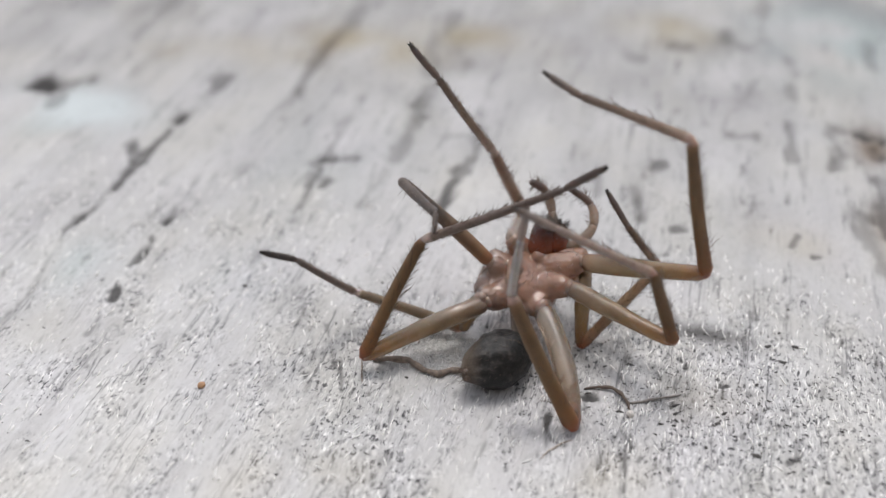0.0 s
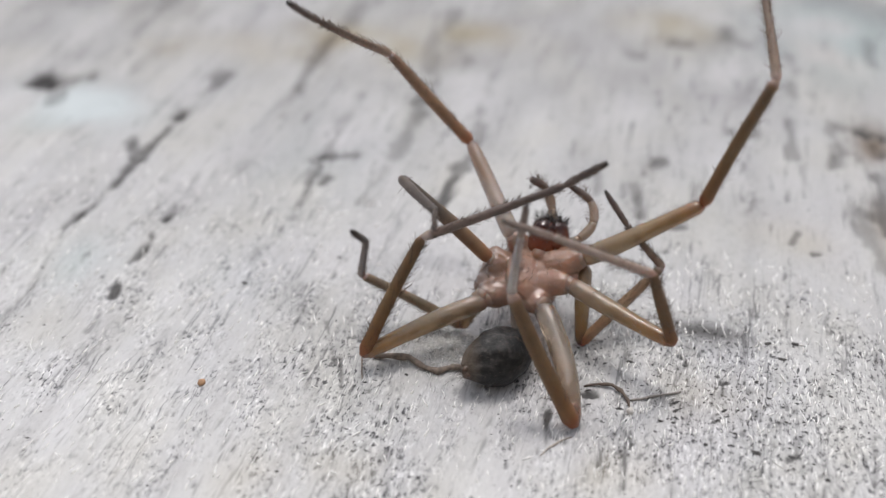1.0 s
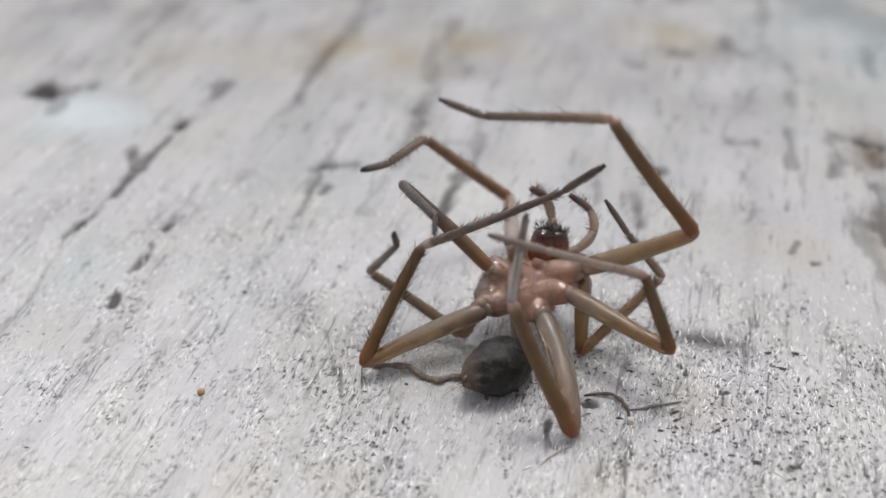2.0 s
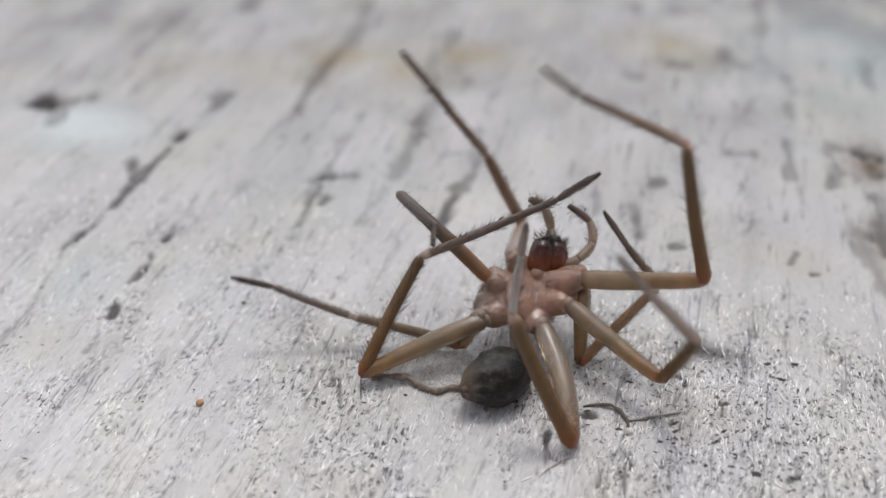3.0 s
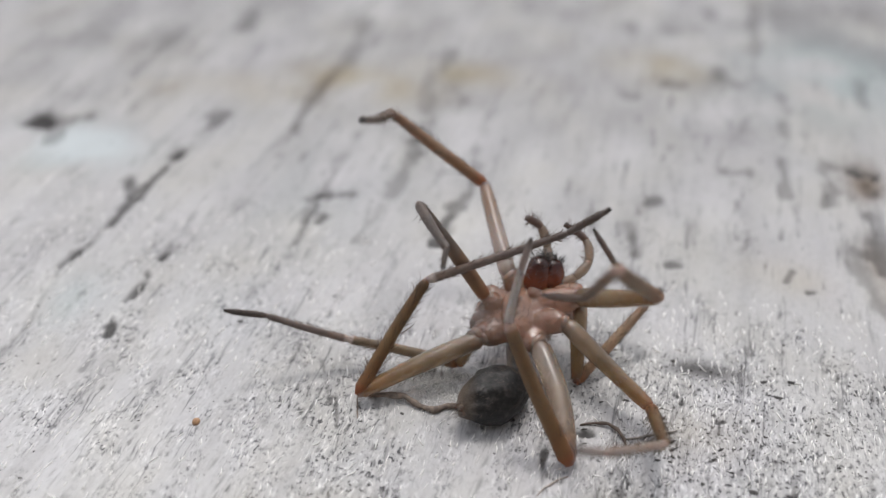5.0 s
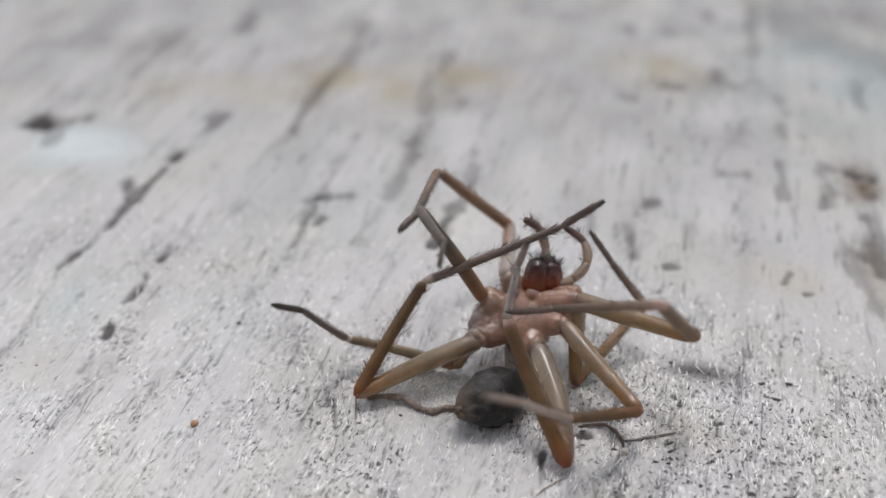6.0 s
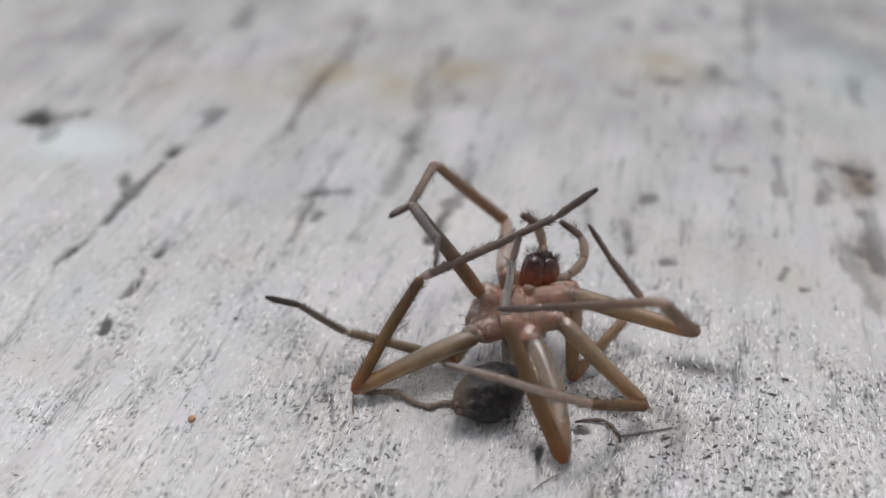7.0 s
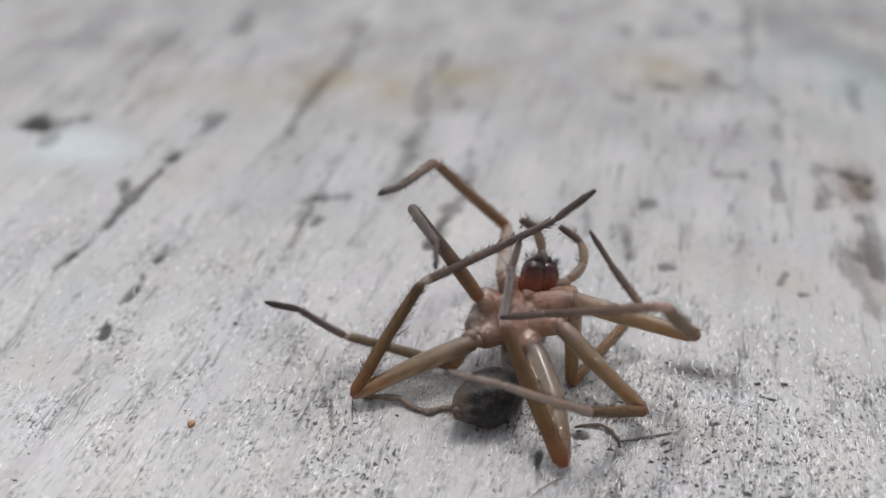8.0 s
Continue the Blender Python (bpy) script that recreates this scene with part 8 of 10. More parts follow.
    walk(LEG_C[3], [
        (0, P(-7.779,0.606,3.750,29.8,48.5,-112.4)), (0.1, P(-7.568,0.531,3.876,24.9,47.2,-113.4)), (0.2, P(-7.168,0.426,4.062,18.0,45.4,-114.4)),
        (0.3, P(-6.717,0.357,4.204,14.9,45.6,-114.3)), (0.4, P(-6.306,0.333,4.287,12.2,45.8,-114.2)), (0.5, P(-6.164,0.363,4.313,7.8,44.4,-114.6)),
        (0.6, P(-6.081,0.380,4.380,3.5,42.4,-114.8)), (0.7, P(-5.876,0.249,4.617,-0.4,40.2,-114.9)), (0.8, P(-5.670,0.125,4.783,-2.4,39.0,-114.9)),
        (0.9, P(-5.531,0.226,4.726,-1.8,39.5,-114.9)), (1, P(-5.398,0.328,4.662,-1.2,40.0,-114.9)), (1.1, P(-5.225,0.173,4.841,-2.0,37.8,-114.8)),
        (1.2, P(-4.995,0.012,5.086,-3.6,35.1,-114.7)), (1.3, P(-4.782,-0.000,5.176,-6.7,35.4,-114.7)), (1.4, P(-4.593,0.002,5.201,-10.3,36.6,-114.9)),
        (1.5, P(-4.470,0.067,5.181,-12.2,37.3,-115.1)), (1.6, P(-4.456,0.207,5.072,-11.9,36.6,-114.9)), (1.7, P(-4.491,0.367,4.927,-11.3,35.8,-114.7)),
        (1.8, P(-4.488,0.482,4.831,-11.1,35.2,-114.6)), (1.9, P(-4.446,0.536,4.753,-11.5,34.4,-114.4)), (2, P(-4.395,0.548,4.696,-12.2,33.5,-114.2)),
        (2.1, P(-4.359,0.531,4.662,-12.7,32.8,-114.0)), (2.2, P(-4.356,0.500,4.653,-12.9,32.2,-113.8)), (2.3, P(-4.405,0.465,4.668,-12.4,31.8,-113.7)),
        (2.4, P(-4.529,0.440,4.704,-11.1,31.7,-113.7)), (2.5, P(-4.760,0.445,4.757,-8.6,31.9,-113.7)), (2.6, P(-5.148,0.513,4.811,-4.2,32.5,-113.8)),
        (2.7, P(-5.756,0.702,4.813,3.4,33.8,-113.8)), (2.8, P(-6.601,1.081,4.624,16.8,36.2,-113.3)), (2.9, P(-7.968,1.498,3.770,42.9,39.1,-111.2)),
        (3, P(-8.837,1.625,2.430,65.4,42.0,-105.9)), (3.1, P(-8.917,1.582,2.204,70.9,43.2,-101.7)), (3.2, P(-8.885,1.509,2.313,70.3,43.8,-99.6)),
        (3.3, P(-8.789,1.117,2.568,64.3,44.1,-98.5)), (3.4, P(-8.502,0.682,2.955,53.3,43.9,-99.0)), (3.5, P(-8.166,0.387,3.220,39.8,44.1,-98.6)),
        (3.6, P(-7.805,0.157,3.418,27.3,44.2,-98.5)), (3.7, P(-7.496,-0.004,3.557,22.7,44.0,-98.7)), (3.8, P(-7.264,-0.115,3.634,20.9,43.3,-99.1)),
        (3.9, P(-7.159,-0.186,3.648,18.8,42.0,-99.7)), (4, P(-7.138,-0.214,3.648,18.0,41.0,-100.1)), (4.1, P(-7.255,-0.120,3.656,20.3,42.1,-99.7)),
        (4.2, P(-7.640,0.123,3.573,28.5,43.7,-98.7)), (4.3, P(-8.500,0.811,3.017,50.9,43.3,-99.2)), (4.4, P(-8.956,1.356,2.194,71.7,43.9,-97.5)),
        (4.5, P(-9.015,1.293,2.035,74.4,44.4,-95.2)), (4.6, P(-9.006,1.246,2.088,72.4,44.2,-96.0)), (4.7, P(-8.997,1.287,2.092,71.4,43.8,-97.9)),
        (4.8, P(-8.975,1.264,2.143,69.8,43.7,-98.4)), (4.9, P(-8.933,1.196,2.255,67.3,43.7,-98.4)), (5, P(-8.862,1.089,2.416,64.1,43.8,-98.0)),
        (5.1, P(-8.757,0.950,2.612,60.3,44.1,-97.3)), (5.2, P(-8.611,0.790,2.825,56.0,44.4,-96.5)), (5.3, P(-8.429,0.622,3.035,51.5,44.8,-95.7)),
        (5.4, P(-8.221,0.460,3.223,47.0,45.2,-95.1)), (5.5, P(-8.005,0.317,3.379,42.8,45.5,-94.7)), (5.6, P(-7.800,0.200,3.498,39.0,45.6,-94.5)),
        (5.7, P(-7.624,0.111,3.582,36.0,45.5,-94.7)), (5.8, P(-7.489,0.050,3.637,33.8,44.9,-95.2)), (5.9, P(-7.382,0.006,3.679,32.2,43.9,-96.2)),
        (6, P(-7.296,-0.030,3.708,31.0,43.1,-96.9)), (6.1, P(-7.238,-0.048,3.725,30.3,42.7,-97.2)), (6.2, P(-7.205,-0.042,3.741,30.0,42.7,-97.2)),
        (6.3, P(-7.189,-0.023,3.754,30.0,42.9,-97.1)), (6.4, P(-7.185,-0.005,3.763,30.1,43.0,-96.9)), (6.5, P(-7.184,0.003,3.765,30.2,43.1,-96.8)),
        (6.6, P(-7.200,0.004,3.758,30.5,43.0,-97.0)), (6.7, P(-7.239,0.011,3.744,31.1,42.5,-97.3)), (6.8, P(-7.286,0.019,3.728,32.0,42.0,-97.8)),
        (6.9, P(-7.325,0.025,3.714,32.9,41.5,-98.2)), (7, P(-7.343,0.027,3.706,33.7,41.2,-98.5)), (7.1, P(-7.343,0.026,3.706,34.5,41.1,-98.6)),
        (7.2, P(-7.342,0.026,3.707,35.4,41.1,-98.6)), (7.3, P(-7.339,0.026,3.711,36.3,41.1,-98.5)), (7.4, P(-7.336,0.027,3.715,36.9,41.2,-98.5)),
        (7.5, P(-7.333,0.027,3.719,37.2,41.2,-98.5)), (7.6, P(-7.331,0.026,3.723,37.0,41.2,-98.4)), (7.7, P(-7.328,0.023,3.730,36.4,41.4,-98.2)),
        (7.8, P(-7.325,0.019,3.736,35.8,41.6,-98.1)), (7.9, P(-7.323,0.016,3.740,35.3,41.8,-97.9)), (8, P(-7.322,0.014,3.742,35.1,41.8,-97.8)),
    ])
    walk(LEG_D[0], [
        (0, P(1.483,0.937,2.233,91.1,-42.9,49.5)), (0.1, P(1.483,0.937,2.233,91.5,-42.9,49.4)), (0.2, P(1.483,0.937,2.233,92.5,-42.9,49.0)),
        (0.3, P(1.483,0.937,2.233,93.6,-42.9,48.6)), (0.4, P(1.483,0.937,2.233,94.4,-42.9,48.2)), (0.5, P(1.483,0.937,2.233,94.7,-42.8,47.9)),
        (0.6, P(1.483,0.937,2.233,94.9,-42.8,47.6)), (0.7, P(1.483,0.937,2.233,94.9,-42.8,47.5)), (0.8, P(1.483,0.937,2.233,94.9,-42.8,47.3)),
        (0.9, P(1.483,0.937,2.233,94.8,-42.8,47.2)), (1, P(1.483,0.937,2.233,94.8,-42.8,47.0)), (1.1, P(1.483,0.937,2.233,94.7,-42.8,46.9)),
        (1.2, P(1.483,0.937,2.233,94.4,-42.8,46.8)), (1.3, P(1.483,0.937,2.233,94.1,-42.8,46.8)), (1.4, P(1.483,0.937,2.233,93.8,-42.8,46.8)),
        (1.5, P(1.483,0.937,2.233,93.5,-42.8,46.8)), (1.6, P(1.483,0.937,2.233,93.2,-42.8,46.7)), (1.7, P(1.483,0.937,2.233,93.2,-42.8,46.5)),
        (1.8, P(1.483,0.937,2.233,92.9,-42.8,46.5)), (1.9, P(1.483,0.937,2.233,92.3,-42.8,46.8)), (2, P(1.483,0.937,2.233,91.5,-42.8,47.3)),
        (2.1, P(1.483,0.937,2.233,90.6,-42.8,47.8)), (2.2, P(1.483,0.937,2.233,89.9,-42.8,48.3)), (2.3, P(1.483,0.937,2.233,89.4,-42.8,48.5)),
        (2.4, P(1.483,0.937,2.233,89.2,-42.8,48.4)), (2.5, P(1.483,0.937,2.233,89.7,-42.8,47.9)), (2.6, P(1.483,0.937,2.233,90.9,-42.8,46.8)),
        (2.7, P(1.483,0.937,2.233,92.9,-42.7,44.9)), (2.8, P(1.483,0.937,2.233,96.0,-42.6,42.2)), (2.9, P(1.483,0.937,2.233,99.4,-42.3,38.9)),
        (3, P(1.483,0.937,2.233,104.5,-41.6,34.8)), (3.1, P(1.483,0.937,2.233,114.2,-41.9,35.8)), (3.2, P(1.483,0.937,2.233,101.6,-42.4,37.9)),
        (3.3, P(1.483,0.937,2.233,80.9,-42.4,38.7)), (3.4, P(1.483,0.937,2.233,65.7,-42.4,38.5)), (3.5, P(1.483,0.937,2.233,57.2,-42.8,37.7)),
        (3.6, P(1.483,0.937,2.233,73.3,-44.2,33.5)), (3.7, P(1.483,0.937,2.233,121.6,-43.3,23.8)), (3.8, P(1.483,0.937,2.233,115.1,-43.2,23.8)),
        (3.9, P(1.483,0.937,2.233,118.4,-43.0,23.2)), (4, P(1.483,0.937,2.233,121.9,-43.1,23.3)), (4.1, P(1.483,0.937,2.233,120.7,-44.0,25.5)),
        (4.2, P(1.483,0.937,2.233,89.1,-45.5,33.4)), (4.3, P(1.483,0.937,2.233,73.1,-45.2,36.2)), (4.4, P(1.483,0.937,2.233,71.2,-45.7,34.3)),
        (4.5, P(1.483,0.937,2.233,64.2,-46.1,32.9)), (4.6, P(1.483,0.937,2.233,84.3,-46.3,31.9)), (4.7, P(1.483,0.937,2.233,122.4,-44.7,22.3)),
        (4.8, P(1.483,0.937,2.233,122.0,-44.7,22.4)), (4.9, P(1.483,0.937,2.233,120.8,-44.9,22.8)), (5, P(1.483,0.937,2.233,118.9,-45.1,23.4)),
        (5.1, P(1.483,0.937,2.233,116.6,-45.4,24.0)), (5.2, P(1.483,0.937,2.233,114.0,-45.6,24.8)), (5.3, P(1.483,0.937,2.233,111.3,-45.8,25.5)),
        (5.4, P(1.483,0.937,2.233,108.7,-46.0,26.1)), (5.5, P(1.483,0.937,2.233,106.4,-46.1,26.5)), (5.6, P(1.483,0.937,2.233,104.5,-46.1,26.7)),
        (5.7, P(1.483,0.937,2.233,103.2,-46.1,26.5)), (5.8, P(1.483,0.937,2.233,102.8,-46.0,25.8)), (5.9, P(1.483,0.937,2.233,104.0,-45.6,23.9)),
        (6, P(1.483,0.937,2.233,106.0,-45.2,21.8)), (6.1, P(1.483,0.937,2.233,107.3,-45.1,21.3)), (6.2, P(1.483,0.937,2.233,108.5,-45.2,21.5)),
        (6.3, P(1.483,0.937,2.233,109.8,-45.3,22.1)), (6.4, P(1.483,0.937,2.233,111.1,-45.5,22.7)), (6.5, P(1.483,0.937,2.233,112.7,-45.6,23.0)),
        (6.6, P(1.483,0.937,2.233,114.9,-45.5,22.7)), (6.7, P(1.483,0.937,2.233,117.6,-45.3,22.2)), (6.8, P(1.483,0.937,2.233,120.2,-45.1,21.7)),
        (6.9, P(1.483,0.937,2.233,122.3,-45.0,21.3)), (7, P(1.483,0.937,2.233,123.3,-45.0,21.5)), (7.1, P(1.483,0.937,2.233,123.4,-45.2,21.8)),
        (7.2, P(1.483,0.937,2.233,123.4,-45.2,21.9)), (7.3, P(1.483,0.937,2.233,123.3,-45.2,21.8)), (7.4, P(1.483,0.937,2.233,123.2,-45.2,21.8)),
        (7.5, P(1.483,0.937,2.233,123.1,-45.1,21.7)), (7.6, P(1.483,0.937,2.233,123.2,-45.1,21.7)), (7.7, P(1.483,0.937,2.233,123.2,-45.1,21.6)),
        (7.8, P(1.483,0.937,2.233,123.2,-45.1,21.6)), (7.9, P(1.483,0.937,2.233,123.2,-45.0,21.5)), (8, P(1.483,0.937,2.233,123.2,-45.0,21.5)),
    ])
    walk(LEG_D[1], [
        (0, P(4.608,-1.662,2.177,4.4,19.4,-163.3)), (0.1, P(4.614,-1.654,2.155,4.6,19.3,-163.3)), (0.2, P(4.627,-1.637,2.105,4.9,19.0,-163.3)),
        (0.3, P(4.638,-1.619,2.049,5.2,18.7,-163.3)), (0.4, P(4.643,-1.610,2.007,5.4,18.6,-163.3)), (0.5, P(4.640,-1.611,1.987,5.4,18.6,-163.3)),
        (0.6, P(4.636,-1.616,1.978,5.3,18.7,-163.3)), (0.7, P(4.629,-1.624,1.976,5.2,18.7,-163.3)), (0.8, P(4.621,-1.634,1.979,5.1,18.7,-163.3)),
        (0.9, P(4.613,-1.645,1.983,5.1,18.8,-163.3)), (1, P(4.604,-1.655,1.986,5.1,18.8,-163.3)), (1.1, P(4.596,-1.666,1.990,5.2,18.7,-163.3)),
        (1.2, P(4.586,-1.678,2.002,5.7,18.5,-163.3)), (1.3, P(4.576,-1.692,2.018,6.4,18.2,-163.4)), (1.4, P(4.565,-1.706,2.036,7.0,17.8,-163.4)),
        (1.5, P(4.554,-1.720,2.052,7.7,17.4,-163.5)), (1.6, P(4.543,-1.733,2.064,8.1,17.1,-163.5)), (1.7, P(4.532,-1.746,2.069,8.2,16.8,-163.6)),
        (1.8, P(4.524,-1.756,2.081,8.8,17.0,-163.5)), (1.9, P(4.519,-1.763,2.113,10.5,18.0,-163.4)), (2, P(4.516,-1.768,2.155,12.8,19.4,-163.1)),
        (2.1, P(4.514,-1.771,2.200,15.2,20.9,-162.7)), (2.2, P(4.512,-1.774,2.240,17.3,22.2,-162.2)), (2.3, P(4.507,-1.779,2.267,18.7,23.2,-161.9)),
        (2.4, P(4.500,-1.787,2.272,19.1,23.6,-161.8)), (2.5, P(4.489,-1.799,2.248,18.1,23.2,-161.9)), (2.6, P(4.473,-1.816,2.187,15.2,21.8,-162.4)),
        (2.7, P(4.448,-1.839,2.080,9.8,18.8,-163.1)), (2.8, P(4.411,-1.865,1.918,1.2,13.7,-163.6)), (2.9, P(4.348,-1.904,1.744,-10.5,5.7,-162.9)),
        (3, P(4.286,-1.907,1.472,-24.0,-0.7,-160.9)), (3.1, P(4.556,-1.417,0.992,-40.0,-2.8,-159.6)), (3.2, P(4.363,-1.867,1.632,-55.4,-11.1,-150.5)),
        (3.3, P(3.652,-2.467,2.708,-62.2,-6.6,-158.1)), (3.4, P(2.905,-2.665,3.469,-65.0,-3.1,-165.1)), (3.5, P(2.390,-2.680,3.849,-52.4,23.7,152.6)),
        (3.6, P(2.951,-2.759,3.072,-50.1,42.9,124.6)), (3.7, P(4.214,-1.643,0.682,-58.5,44.3,121.9)), (3.8, P(4.046,-1.957,0.979,-73.0,12.3,-168.4)),
        (3.9, P(4.102,-1.832,0.820,-74.2,9.5,-158.6)), (4, P(4.194,-1.654,0.665,-70.4,11.8,-166.0)), (4.1, P(4.290,-1.595,0.740,-60.1,15.7,-174.6)),
        (4.2, P(3.681,-2.482,2.277,-58.8,12.9,-169.8)), (4.3, P(3.103,-2.697,3.065,-83.0,7.1,-152.9)), (4.4, P(2.875,-2.771,3.148,-65.0,12.5,-171.7)),
        (4.5, P(2.398,-2.828,3.461,-48.9,31.3,158.1)), (4.6, P(3.372,-2.651,2.511,-47.2,46.7,136.4)), (4.7, P(4.203,-1.656,0.683,-59.6,18.9,178.5)),
        (4.8, P(4.199,-1.671,0.703,-59.9,18.5,179.2)), (4.9, P(4.190,-1.714,0.760,-60.6,17.6,-179.1)), (5, P(4.173,-1.776,0.846,-61.5,16.4,-176.8)),
        (5.1, P(4.147,-1.853,0.954,-62.5,15.2,-174.6)), (5.2, P(4.113,-1.938,1.075,-63.4,14.3,-172.7)), (5.3, P(4.070,-2.024,1.203,-64.1,13.7,-171.4)),
        (5.4, P(4.019,-2.107,1.326,-64.4,13.6,-171.2)), (5.5, P(3.963,-2.183,1.438,-64.4,14.0,-172.1)), (5.6, P(3.905,-2.250,1.528,-63.7,15.2,-174.7)),
        (5.7, P(3.847,-2.306,1.588,-62.4,17.7,-179.8)), (5.8, P(3.792,-2.349,1.609,-60.4,22.3,171.2)), (5.9, P(3.721,-2.385,1.545,-58.8,31.9,153.1)),
        (6, P(3.672,-2.396,1.446,-59.6,38.0,140.6)), (6.1, P(3.690,-2.368,1.380,-58.4,37.5,141.7)), (6.2, P(3.748,-2.313,1.322,-55.7,36.1,144.3)),
        (6.3, P(3.828,-2.239,1.267,-52.6,34.4,147.3)), (6.4, P(3.910,-2.158,1.207,-50.2,32.8,149.7)), (6.5, P(3.977,-2.079,1.136,-49.2,32.1,150.6)),
        (6.6, P(4.031,-1.995,1.035,-49.3,32.2,150.5)), (6.7, P(4.082,-1.895,0.911,-49.4,32.4,150.2)), (6.8, P(4.126,-1.793,0.789,-49.6,32.7,149.8)),
        (6.9, P(4.163,-1.705,0.697,-49.8,33.0,149.4)), (7, P(4.196,-1.648,0.658,-50.0,33.1,149.2)), (7.1, P(4.217,-1.624,0.655,-50.1,33.1,149.2)),
        (7.2, P(4.222,-1.620,0.657,-50.3,33.1,149.2)), (7.3, P(4.217,-1.627,0.660,-50.5,33.1,149.3)), (7.4, P(4.209,-1.637,0.664,-50.6,33.0,149.4)),
        (7.5, P(4.205,-1.642,0.665,-50.8,32.9,149.5)), (7.6, P(4.204,-1.643,0.665,-50.9,32.9,149.5)), (7.7, P(4.202,-1.645,0.663,-51.1,32.8,149.6)),
        (7.8, P(4.199,-1.647,0.662,-51.2,32.8,149.7)), (7.9, P(4.197,-1.648,0.660,-51.2,32.7,149.8)), (8, P(4.196,-1.649,0.660,-51.3,32.7,149.8)),
    ])
